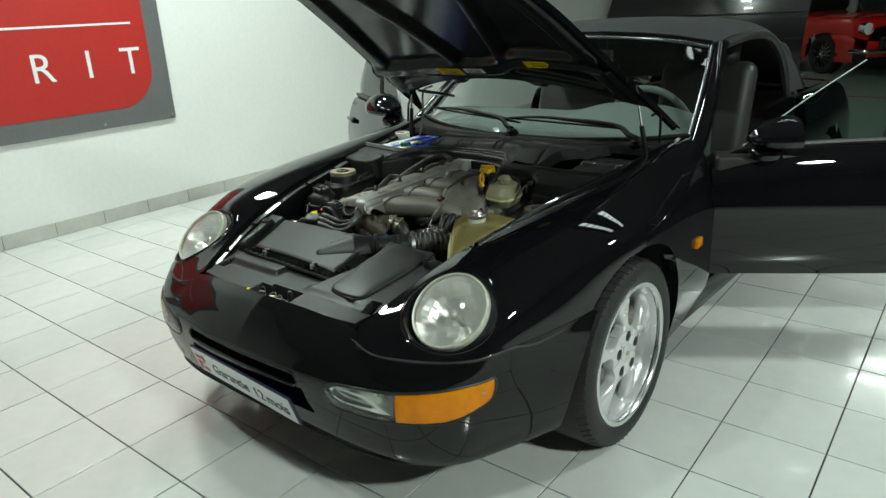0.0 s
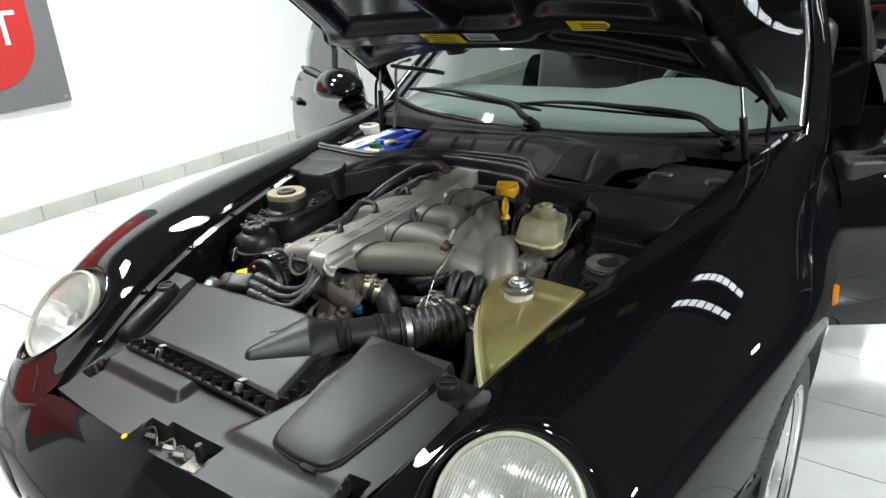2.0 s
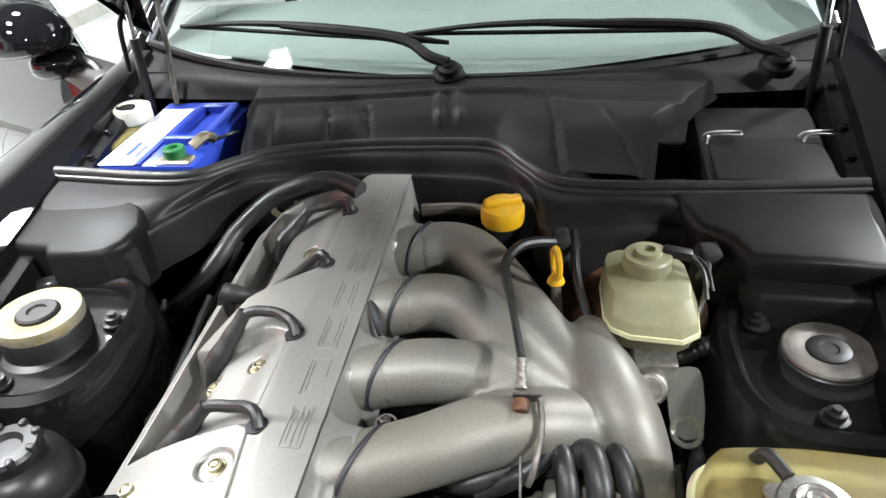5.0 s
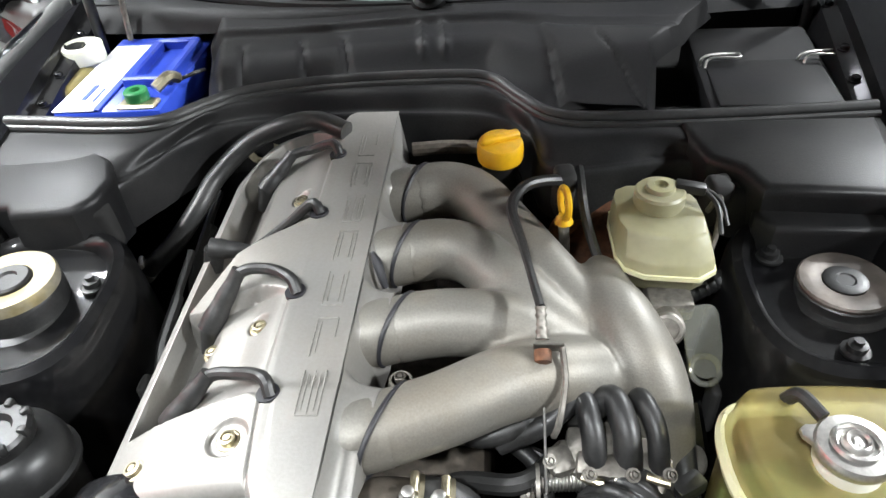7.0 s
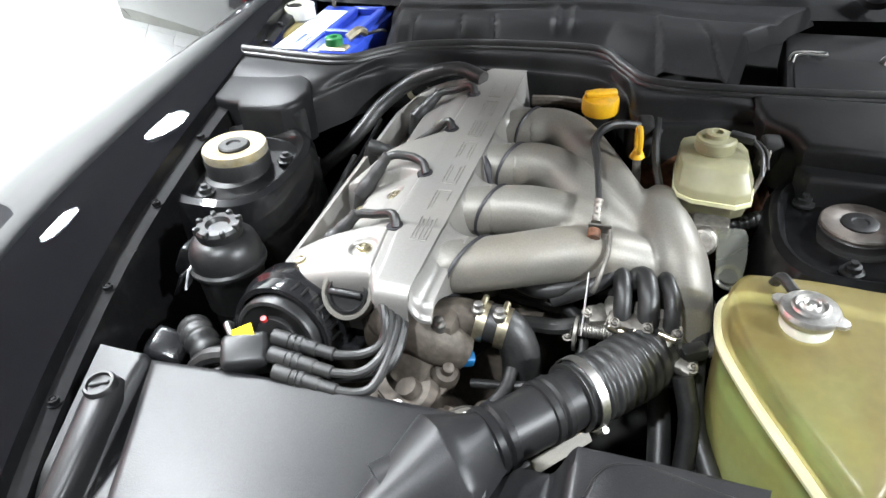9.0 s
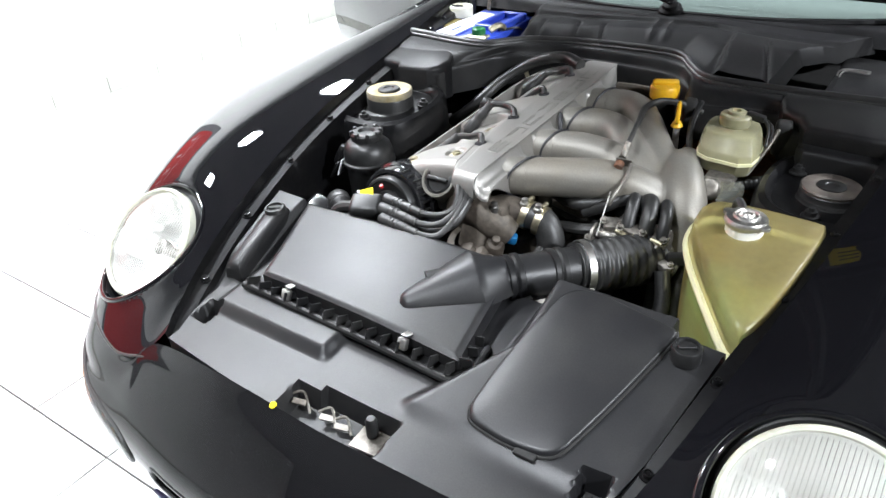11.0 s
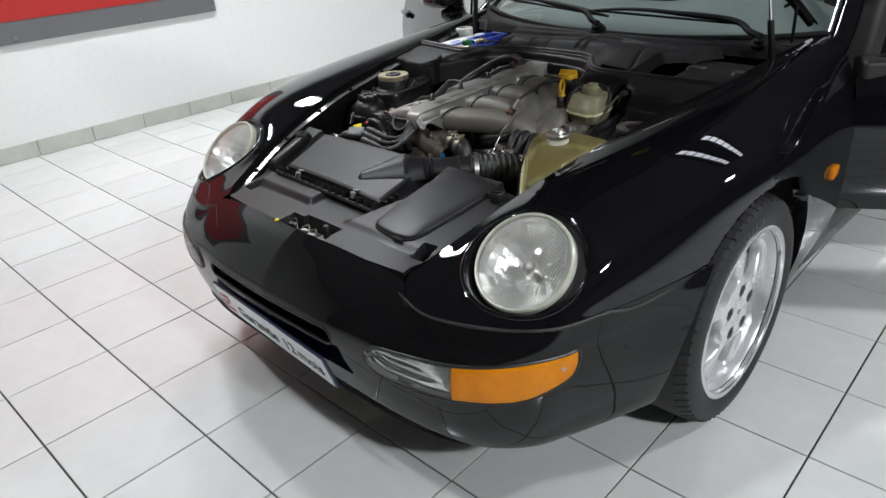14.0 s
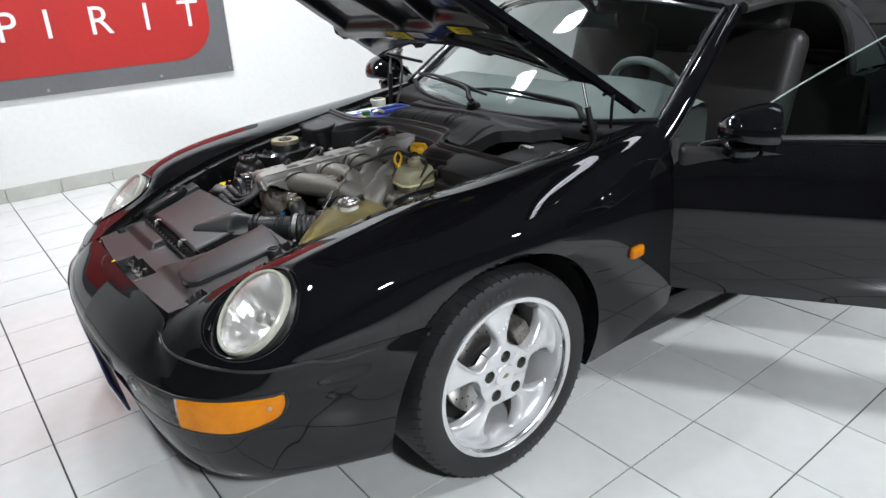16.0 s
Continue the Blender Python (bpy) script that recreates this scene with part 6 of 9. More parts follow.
for k, (x0, y0, z0) in enumerate(((-0.208, -0.318, 0.690), (-0.202, -0.340, 0.683), (-0.190, -0.356, 0.672), (-0.205, -0.330, 0.664))):
    bm = bmesh.new()
    x1, y1 = -0.072 + 0.006 * k, -0.296 - 0.007 * k
    pts = [(x0, y0, z0), (x0 + 0.04, y0 - 0.002, z0 - 0.002), (x0 + 0.08, y0 - 0.004, z0 - 0.006), (x0 + 0.118, y0 + 0.006, z0 - 0.004), (x1, y1, 0.698 - 0.005 * k), (-0.078 + 0.008 * k, -0.272, 0.724 - 0.006 * k), (-0.102 + 0.006 * k, -0.244, 0.724 - 0.007 * k)]
    tube(bm, pts, 0.0058, 10, 56)
    part("coil_lead", bm, RUBBER, engine, "black ignition lead")
    bm = bmesh.new()
    a, b = np.array(pts[0]), np.array(pts[2])
    d = b - a
    ln = float(np.linalg.norm(d))
    lathe(bm, [(0, -0.002), (0.0108, -0.002), (0.0108, 0.26 * ln), (0.0098, 0.27 * ln), (0.0112, 0.29 * ln), (0.0112, 0.36 * ln), (0.0098, 0.38 * ln), (0.0112, 0.40 * ln), (0.0112, 0.47 * ln), (0.0096, 0.49 * ln), (0.0096, 0.72 * ln), (0.0082, 0.74 * ln), (0.0082, 1.0 * ln), (0.006, 1.02 * ln)], tuple(a), tuple(d), 16)
    part("lead_boot", bm, RUBBER, engine, "ribbed black lead boot")
bm = bmesh.new()
tube(bm, [(-0.33, -0.36, 0.62), (-0.30, -0.35, 0.66), (-0.255, -0.34, 0.672)], 0.012, 10, 14)
part("coil_loom", bm, RUBBER, engine)
bm = bmesh.new()
tube(bm, [(-0.400, -0.235, 0.50), (-0.398, -0.250, 0.575), (-0.380, -0.272, 0.618), (-0.345, -0.300, 0.628), (-0.315, -0.32, 0.60)], [0.024, 0.024, 0.023, 0.021, 0.019], 18, 160, ribs=(13, 0.0028))
part("vent_hose", bm, RUBBER, engine, "shiny black corrugated hose")
bm = bmesh.new()
box(bm, -0.405, -0.30, 0.60, 0.06, 0.05, 0.06, pose(0, 0, 0, 20, 15, 0), 0.012, 3)
part("hose_cover", bm, SHINY_PLASTIC, engine)

# ---- thermostat housing and its hose ----
bm = bmesh.new()
tube(bm, [(-0.055, -0.255, 0.60), (-0.05, -0.235, 0.645), (-0.02, -0.205, 0.665), (0.035, -0.195, 0.66)], [0.034, 0.034, 0.027, 0.022], 18, 24)
lathe(bm, [(0.05, 0), (0.05, 0.01), (0.036, 0.014)], (-0.055, -0.26, 0.605), (0.1, -0.3, 1), 28)
part("thermostat_housing", bm, GRIMY, engine, "stained alloy thermostat housing")
bm = bmesh.new()
tube(bm, [(0.02, -0.197, 0.662), (0.055, -0.197, 0.655), (0.075, -0.205, 0.62), (0.078, -0.22, 0.55), (0.08, -0.25, 0.45)], 0.026, 16, 26)
part("coolant_hose", bm, RUBBER, engine, "black rubber coolant hose")
for x, zz in ((0.022, 0.662), (0.050, 0.656)):
    bm = bmesh.new()
    clamp_ring(bm, (x, -0.197, zz), (1, 0, -0.2), 0.0265, 0.013, (0.1, 0.1, 1))
    part("hose_clip", bm, BRASS, engine, "zinc-plated hose clip")
for k, (x, y, z, r) in enumerate(((-0.045, -0.285, 0.600, 0.034), (0.0, -0.30, 0.575, 0.024), (0.045, -0.275, 0.575, 0.020), (-0.095, -0.305, 0.585, 0.026), (0.015, -0.335, 0.560, 0.030), (0.065, -0.245, 0.56, 0.022), (-0.01, -0.26, 0.62, 0.018))):
    bm = bmesh.new()
    lathe(bm, [(r * 1.1, -0.10), (r, -0.02), (r, 0), (r * 0.8, 0.008), (r * 0.45, 0.010), (r * 0.4, 0.022), (r * 0.2, 0.024), (0, 0.024)], (x, y, z), (0.12 * (k - 3), -0.35, 1), 18)
    part("front_fitting", bm, GRIMY, engine, "grimy cast fitting at the front of the engine")
for k, (x, y, z) in enumerate(((-0.06, -0.315, 0.60), (-0.02, -0.325, 0.592), (0.03, -0.305, 0.592), (0.055, -0.30, 0.582))):
    bm = bmesh.new()
    bolt(bm, (x, y, z), (0.1 * k - 0.2, -0.5, 1), 0.008, 0.010)
    part("fitting_bolt", bm, STEEL, engine)
bm = bmesh.new()
tube(bm, [(-0.11, -0.33, 0.60), (-0.03, -0.345, 0.595), (0.04, -0.31, 0.60), (0.075, -0.24, 0.60)], 0.008, 10, 26)
part("wiring_loom", bm, RUBBER, engine)
bm = bmesh.new()
tube(bm, [(0.00, -0.20, 0.60), (0.05, -0.15, 0.62), (0.12, -0.16, 0.64), (0.16, -0.13, 0.64)], 0.011, 10, 26)
part("wiring_loom", bm, RUBBER, engine)
for y0, z0, r in ((-0.05, 0.60, 0.008), (0.02, 0.62, 0.006), (0.09, 0.61, 0.010), (0.15, 0.63, 0.006)):
    bm = bmesh.new()
    tube(bm, [(-0.27, y0, z0), (-0.31, y0 + 0.02, z0 - 0.03), (-0.33, y0 + 0.08, z0 + 0.01), (-0.32, y0 + 0.15, z0 + 0.05)], r, 8, 24)
    part("side_loom", bm, RUBBER, engine)
for y0, z0, r in ((-0.10, 0.63, 0.007), (0.05, 0.60, 0.009), (0.12, 0.64, 0.006)):
    bm = bmesh.new()
    tube(bm, [(0.02, y0, z0), (0.08, y0 + 0.01, z0 - 0.02), (0.14, y0 - 0.02, z0), (0.20, y0 - 0.04, z0 - 0.05)], r, 8, 24)
    part("side_loom", bm, RUBBER, engine)
bm = bmesh.new()
box(bm, 0.012, -0.236, 0.628, 0.018, 0.016, 0.020, pose(0, 0, 0, 20, 10, 30), 0.004)
part("plug_connector", bm, CYAN, engine, "blue electrical connector")
bm = bmesh.new()
lathe(bm, [(0.055, -0.05), (0.055, 0.0), (0.05, 0.01), (0.035, 0.012), (0.033, 0.004), (0, 0.004)], (0.03, -0.37, 0.53), (0.1, -0.5, 0.8), 28)
part("pulley", bm, DARK_PLASTIC, engine)

# ---- throttle body, cable and breather hoses ----
bm = bmesh.new()
lathe(bm, [(0.045, -0.03), (0.045, 0.03), (0.03, 0.032)], (0.225, -0.115, 0.60), (0.35, -0.9, 0.1), 28)
box(bm, 0.215, -0.135, 0.645, 0.10, 0.05, 0.028, pose(0, 0, 0, 15, 0, -10), 0.006)
box(bm, 0.165, -0.13, 0.632, 0.03, 0.03, 0.05, pose(0, 0, 0, 10, 20, 0), 0.006)
part("throttle_body", bm, DIRTY_ALLOY, engine, "grimy alloy throttle body")
bm = bmesh.new()
tube(bm, [(0.128, -0.158, 0.640), (0.195, -0.152, 0.636)], 0.0085, 12, 150, ribs=(20, 0.0020))
part("return_spring", bm, STEEL, engine, "coiled steel return spring")
bm = bmesh.new()
lathe(bm, [(0.024, -0.002), (0.024, 0.002), (0.0, 0.002)], (0.138, -0.158, 0.632), (1, 0, 0), 20)
part("throttle_lever", bm, DIRTY_ALLOY, engine)
for k, (start, x0) in enumerate((((0.10, -0.125, 0.655), 0.190), ((0.155, -0.085, 0.650), 0.222), ((0.225, -0.060, 0.640), 0.251))):
    bm = bmesh.new()
    r = (0.0118, 0.0138, 0.0105)[k]
    pts = [start, ((start[0] + x0) / 2, (start[1] - 0.10) / 2 - 0.005, 0.678 - 0.004 * k), (x0 - 0.010, -0.096, 0.693), (x0, -0.124, 0.686), (x0 + 0.003, -0.144, 0.664), (x0 + 0.004, -0.150, 0.640)]
    tube(bm, pts, r, 14, 36)
    part("breather_hose", bm, RUBBER, engine, "black rubber breather hose")
    bm = bmesh.new()
    clamp_ring(bm, (x0 + 0.004, -0.149, 0.652), (0, -0.2, 1), r + 0.0003, 0.008, (-0.3, -1, 0.2))
    part("small_clip", bm, BRASS, engine)
bm = bmesh.new()
tube(bm, [(0.03, -0.10, 0.665), (0.08, -0.125, 0.668), (0.125, -0.115, 0.675), (0.155, -0.095, 0.68)], 0.012, 12, 24)
part("vacuum_hose", bm, RUBBER, engine, "printed black vacuum hose")
bm = bmesh.new()
tube(bm, [(0.205, 0.185, 0.760), (0.168, 0.163, 0.780), (0.134, 0.143, 0.786), (0.117, 0.105, 0.782), (0.128, 0.04, 0.778), (0.143, -0.046, 0.770)], [0.0068, 0.0068, 0.0068, 0.0062, 0.0046, 0.0046], 10, 50)
cable = part("throttle_cable", bm, RUBBER, engine, "black throttle cable sleeve")
bm = bmesh.new()
tube(bm, [(0.143, -0.046, 0.770), (0.1435, -0.058, 0.762), (0.144, -0.072, 0.752)], [0.005, 0.0045, 0.006], 10, 20, ribs=(4, 0.0012))
part("cable_ferrule", bm, DIRTY_ALLOY, engine)
bm = bmesh.new()
box(bm, 0.150, -0.076, 0.745, 0.030, 0.003, 0.020, pose(0, 0, 0, 20, 0, 0), 0.001, 1)
tube(bm, [(0.163, -0.076, 0.747), (0.165, -0.105, 0.728), (0.158, -0.135, 0.705), (0.153, -0.14, 0.69)], 0.0034, 6, 14)
part("cable_bracket", bm, DIRTY_ALLOY, engine, "zinc-plated cable bracket")
bm = bmesh.new()
lathe(bm, [(0.0085, 0), (0.0085, 0.012), (0.004, 0.014), (0, 0.014)], (0.144, -0.080, 0.745), (0, -1, -0.5), 12)
part("cable_grommet", bm, RUST, engine, "orange rubber grommet")
bm = bmesh.new()
tube(bm, [(0.144, -0.085, 0.742), (0.146, -0.170, 0.640)], 0.0014, 6, 4)
part("cable_wire", bm, STEEL, engine)
bm = bmesh.new()
tube(bm, [(0.245, -0.10, 0.56), (0.26, -0.17, 0.50), (0.27, -0.24, 0.46), (0.30, -0.30, 0.44)], 0.016, 12, 24)
part("lower_hose", bm, RUBBER, engine)
bm = bmesh.new()
tube(bm, [(0.30, -0.04, 0.62), (0.293, -0.12, 0.60), (0.30, -0.2, 0.55), (0.34, -0.28, 0.50)], 0.013, 12, 24)
part("lower_hose", bm, RUBBER, engine)
bm = bmesh.new()
box(bm, 0.272, -0.16, 0.60, 0.03, 0.035, 0.05, pose(0, 0, 0, 10, 20, 0), 0.006)
box(bm, 0.285, -0.15, 0.625, 0.035, 0.02, 0.02, pose(0, 0, 0, 0, 0, 30), 0.004)
part("position_sensor", bm, DARK_PLASTIC, engine)

# cast bits, pipes and plugs round the throttle and at the engine's front
for x, y, z, sx, sy, sz, rz in ((0.160, -0.140, 0.646, 0.026, 0.030, 0.030, 20), (0.205, -0.150, 0.652, 0.060, 0.026, 0.026, -8), (0.248, -0.148, 0.640, 0.036, 0.040, 0.030, -25), (0.268, -0.175, 0.622, 0.045, 0.018, 0.018, -30)):
    bm = bmesh.new()
    box(bm, x, y, z, sx, sy, sz, pose(0, 0, 0, 12, 0, rz), 0.006, 2)
    part("throttle_flange", bm, DIRTY_ALLOY, engine, "cast flange of the throttle body")
for x, y, z in ((0.150, -0.150, 0.664), (0.186, -0.166, 0.668), (0.226, -0.166, 0.668), (0.262, -0.160, 0.660), (0.285, -0.185, 0.632), (0.128, -0.166, 0.632)):
    bm = bmesh.new()
    bolt(bm, (x, y, z), (0.1, -0.5, 0.9), 0.0048, 0.007)
    part("throttle_bolt", bm, DIRTY_ALLOY, engine)
for pts, r, mat in (([(-0.10, -0.325, 0.600), (-0.03, -0.338, 0.594), (0.03, -0.318, 0.596), (0.065, -0.268, 0.612), (0.07, -0.235, 0.622)], 0.0085, RUBBER),
                    ([(-0.105, -0.345, 0.585), (-0.055, -0.352, 0.578), (-0.015, -0.345, 0.575)], 0.014, STEEL),
                    ([(0.02, -0.25, 0.60), (0.10, -0.245, 0.612), (0.155, -0.215, 0.618), (0.18, -0.19, 0.60)], 0.006, RUBBER),
                    ([(0.10, -0.10, 0.640), (0.14, -0.135, 0.628), (0.15, -0.18, 0.60)], 0.009, RUBBER),
                    ([(0.275, -0.19, 0.62), (0.29, -0.22, 0.57), (0.29, -0.27, 0.50)], 0.013, RUBBER)):
    bm = bmesh.new()
    tube(bm, pts, r, 12, 30)
    part("front_pipe", bm, mat, engine)
bm = bmesh.new()
lathe(bm, [(0.042, -0.05), (0.044, -0.01), (0.040, 0.0), (0.034, 0.002), (0.030, 0.012), (0.014, 0.014), (0.012, 0.022), (0, 0.022)], (0.035, -0.318, 0.572), (0.25, -0.55, 0.8), 28)
part("alternator_end", bm, ALLOY, engine, "bright cast end of the alternator")
bm = bmesh.new()
lathe(bm, [(0.040, -0.04), (0.041, 0.0), (0.036, 0.004), (0.034, -0.002), (0.022, -0.002), (0.020, 0.006), (0, 0.006)], (0.022, -0.378, 0.566), (0.15, -0.45, 0.88), 28)
part("belt_pulley", bm, DARK_PLASTIC, engine, "black ribbed pulley")
for x, y, z in ((-0.02, -0.245, 0.690), (0.020, -0.205, 0.690), (0.048, -0.206, 0.686)):
    bm = bmesh.new()
    lathe(bm, [(0.009, -0.012), (0.009, 0.0), (0.006, 0.001), (0.006, 0.008), (0.004, 0.009), (0, 0.009)], (x, y, z), (0, 0, 1), 12)
    part("clip_screw", bm, STEEL, engine)

# big coolant hose behind the cam cover
bm = bmesh.new()
tube(bm, [(-0.408, 0.170, 0.625), (-0.352, 0.188, 0.670), (-0.318, 0.222, 0.706), (-0.300, 0.264, 0.728), (-0.258, 0.302, 0.758), (-0.203, 0.306, 0.783), (-0.153, 0.308, 0.791), (-0.106, 0.286, 0.785)], 0.0135, 14, 50)
part("heater_hose", bm, RUBBER, engine, "thick black rubber heater hose")
bm = bmesh.new()
clamp_ring(bm, (-0.402, 0.172, 0.630), (0.7, 0.25, 0.6), 0.014)
lathe(bm, [(0.011, 0), (0.011, -0.03), (0, -0.03)], (-0.408, 0.17, 0.625), (0.7, 0.25, 0.6), 12)
part("hose_end", bm, DIRTY_ALLOY, engine)
bm = bmesh.new()
lathe(bm, [(0.016, -0.002), (0.026, -0.002), (0.026, 0.002), (0.016, 0.002)], (-0.245, 0.325, 0.74), (0.2, -0.9, 0.4), 24)
part("lifting_eye", bm, BRASS, engine)
bm = bmesh.new()
tube(bm, [(-0.02, 0.30, 0.745), (0.03, 0.305, 0.745), (0.07, 0.31, 0.74)], 0.010, 10, 10)
tube(bm, [(-0.02, 0.285, 0.71), (0.06, 0.29, 0.71), (0.15, 0.29, 0.70)], 0.008, 10, 10)
part("fuel_pipe", bm, GRIMY, engine)

# ---- oil filler cap, dipstick ----
e = empty("oil_filler")
e.parent = car
bm = bmesh.new()
lathe(bm, [(0.0305, 0.0), (0.031, 0.004), (0.0305, 0.020), (0.028, 0.025), (0.02, 0.0265), (0, 0.0265)], (0.104, 0.256, 0.757), (0, -0.08, 1), 40)
box(bm, 0.104, 0.256, 0.7865, 0.054, 0.015, 0.012, pose(0, 0, 0, 5, 0, 20), 0.005, 3)
part("filler_cap", bm, YELLOW, e, "yellow screw cap with a grip bar")
bm = bmesh.new()
lathe(bm, [(0.026, 0.0), (0.024, -0.03), (0.03, -0.05), (0.03, -0.15)], (0.104, 0.256, 0.758), (0, -0.08, 1), 24)
part("filler_neck", bm, DARK_PLASTIC, e)
e = empty("dipstick")
e.parent = car
bm = bmesh.new()
ring = [(0.178 - 0.0036 * math.cos(a), 0.118 + 0.0150 * math.cos(a), 0.778 + 0.019 * math.sin(a)) for a in np.linspace(0, 2 * math.pi, 17)]
tube(bm, ring, 0.0042, 8, 34, cap=False)
lathe(bm, [(0.0085, 0), (0.0115, 0.003), (0.010, 0.007), (0.006, 0.014), (0, 0.014)], (0.178, 0.118, 0.748), (0, 0, 1), 14)
part("grip", bm, YELLOW, e, "yellow ring grip")
bm = bmesh.new()
tube(bm, [(0.178, 0.118, 0.749), (0.181, 0.112, 0.70), (0.185, 0.10, 0.60)], 0.0065, 10, 10)
part("guide_tube", bm, DIRTY_ALLOY, e)

# ---- brake fluid reservoir on its master cylinder ----
e = empty("brake_reservoir")
e.parent = car
SEAM = [(0.234, 0.137), (0.235, 0.075), (0.242, 0.055), (0.262, 0.042), (0.318, 0.036), (0.338, 0.050), (0.342, 0.088), (0.338, 0.130), (0.326, 0.160), (0.300, 0.168), (0.250, 0.168), (0.238, 0.158)]
TOP = [(0.237, 0.138), (0.238, 0.092), (0.244, 0.075), (0.264, 0.064), (0.312, 0.058), (0.328, 0.068), (0.331, 0.098), (0.329, 0.130), (0.320, 0.152), (0.300, 0.160), (0.254, 0.160), (0.241, 0.152)]


def tank_rows(levels):
    """Rings between the reservoir's seam outline and its smaller top; each level is (height, share of the top, growth)."""
    lo, hi = np.array(SEAM), np.array(TOP)
    c = lo.mean(axis=0)
    rows = []
    for z, k, grow in levels:
        o = lo + (hi - lo) * k
        o = c + (o - c) * grow
        rows.append([(x, y, z) for x, y in np.vstack([o, o[:1]])])
    return np.array(rows)


for name, levels, mat, label in (("tank", ((0.733, 0, 1.0), (0.744, 0.06, 1.0), (0.748, 0.16, 1.0), (0.768, 0.84, 1.0), (0.7715, 0.97, 1.0), (0.773, 1.0, 0.94), (0.7735, 1.0, 0.4)), RESERVOIR, "yellowed translucent fluid tank"),
                                 ("tank_foot", ((0.700, 0.3, 0.4), (0.700, 0.3, 0.86), (0.704, 0.25, 0.92), (0.729, 0.05, 0.97)), RESERVOIR, ""),
                                 ("tank_seam", ((0.728, 0, 1.0), (0.728, 0, 1.035), (0.734, 0, 1.035), (0.734, 0, 1.0)), SEAM_PLASTIC, "pale weld seam"),
                                 ("brake_fluid", ((0.706, 0.3, 0.3), (0.706, 0.3, 0.8), (0.738, 0.15, 0.92), (0.742, 0.2, 0.9), (0.742, 0.2, 0.3)), FLUID, "")):
    bm = grid_mesh(tank_rows(levels))
    bmesh.ops.remove_doubles(bm, verts=bm.verts, dist=0.00005)
    bmesh.ops.holes_fill(bm, edges=[ed for ed in bm.edges if ed.is_boundary], sides=0)
    bmesh.ops.recalc_face_normals(bm, faces=bm.faces)
    part(name, bm, mat, e, label, angle=38)
bm = bmesh.new()
lathe(bm, [(0.026, 0.768), (0.026, 0.776), (0.0285, 0.778), (0.0285, 0.792), (0.026, 0.795), (0.0165, 0.796), (0.015, 0.801), (0.008, 0.802), (0.007, 0.797), (0, 0.797)], (0.284, 0.118, 0), (0, 0, 1), 36)
part("cap", bm, RESERVOIR, e, "ribbed screw cap")
bm = bmesh.new()
box(bm, 0.318, 0.122, 0.794, 0.034, 0.014, 0.012, pose(0, 0, 0, 0, 6, -10), 0.003)
tube(bm, [(0.332, 0.120, 0.793), (0.346, 0.105, 0.780), (0.350, 0.085, 0.755)], 0.0030, 8, 12)
tube(bm, [(0.332, 0.124, 0.793), (0.350, 0.110, 0.784), (0.356, 0.088, 0.765)], 0.0022, 8, 12)
part("level_plug", bm, DARK_PLASTIC, e)
bm = bmesh.new()
tube(bm, [(0.285, 0.17, 0.680), (0.285, 0.03, 0.686), (0.285, 0.005, 0.688)], [0.020, 0.020, 0.019], 20, 14)
box(bm, 0.292, 0.045, 0.695, 0.05, 0.05, 0.026, None, 0.006)
part("master_cylinder", bm, DIRTY_ALLOY, e, "grey alloy master cylinder")
bm = bmesh.new()
lathe(bm, [(0.0185, -0.012), (0.0185, 0.002), (0.016, 0.005), (0.012, 0.005), (0.0115, 0.003), (0, 0.003)], (0.283, -0.004, 0.696), (-0.15, -0.75, 0.6), 24)
part("end_plug", bm, DIRTY_ALLOY, e, "bright round end plug")
bm = bmesh.new()
lathe(bm, [(0.11, 0.0), (0.115, 0.03), (0.10, 0.05), (0.03, 0.06)], (0.275, 0.235, 0.62), (0, -1, 0), 36)
part("brake_servo", bm, RUST, e, "rusty steel servo drum")
bm = bmesh.new()
prism(bm, smooth_outline([(-0.020, 0.030), (0.018, 0.034), (0.024, 0.0), (0.020, -0.034), (0.004, -0.046), (-0.012, -0.034), (-0.016, 0.0)], 36), 0.0, 0.004, bevel=0.001, m=Matrix.Translation((0.318, -0.002, 0.682)) @ Matrix.Rotation(radians(35), 4, "X"))
part("clear_shield", bm, CLEAR_PLASTIC, e, "clear plastic shield")
bm = bmesh.new()
ring = [(0.321 + 0.015 * math.cos(a), -0.034 + 0.012 * math.sin(a), 0.664 + 0.009 * math.sin(a)) for a in np.linspace(0, 2 * math.pi, 25)]
tube(bm, ring, 0.0034, 8, 48, cap=False)
part("shield_ring", bm, CLEAR_PLASTIC, e)
bm = bmesh.new()
tube(bm, [(0.33, 0.07, 0.70), (0.35, 0.10, 0.745), (0.358, 0.135, 0.77), (0.352, 0.15, 0.74)], 0.0035, 8, 20)
part("brake_pipe", bm, DIRTY_ALLOY, e)
bm = bmesh.new()
tube(bm, [(0.20, 0.19, 0.78), (0.205, 0.12, 0.75), (0.225, 0.07, 0.70)], 0.006, 8, 20)
part("servo_hose", bm, RUBBER, e)
bm = bmesh.new()
tube(bm, [(0.31, 0.06, 0.68), (0.37, 0.085, 0.69), (0.42, 0.08, 0.69)], 0.011, 10, 40, ribs=(14, 0.0015))
part("vacuum_pipe", bm, RUBBER, e)
bm = bmesh.new()
tube(bm, [(0.31, -0.04, 0.62), (0.315, -0.07, 0.58), (0.325, -0.10, 0.52)], [0.012, 0.016, 0.006], 10, 14)
part("foil_strip", bm, CHROME_DARK, e)

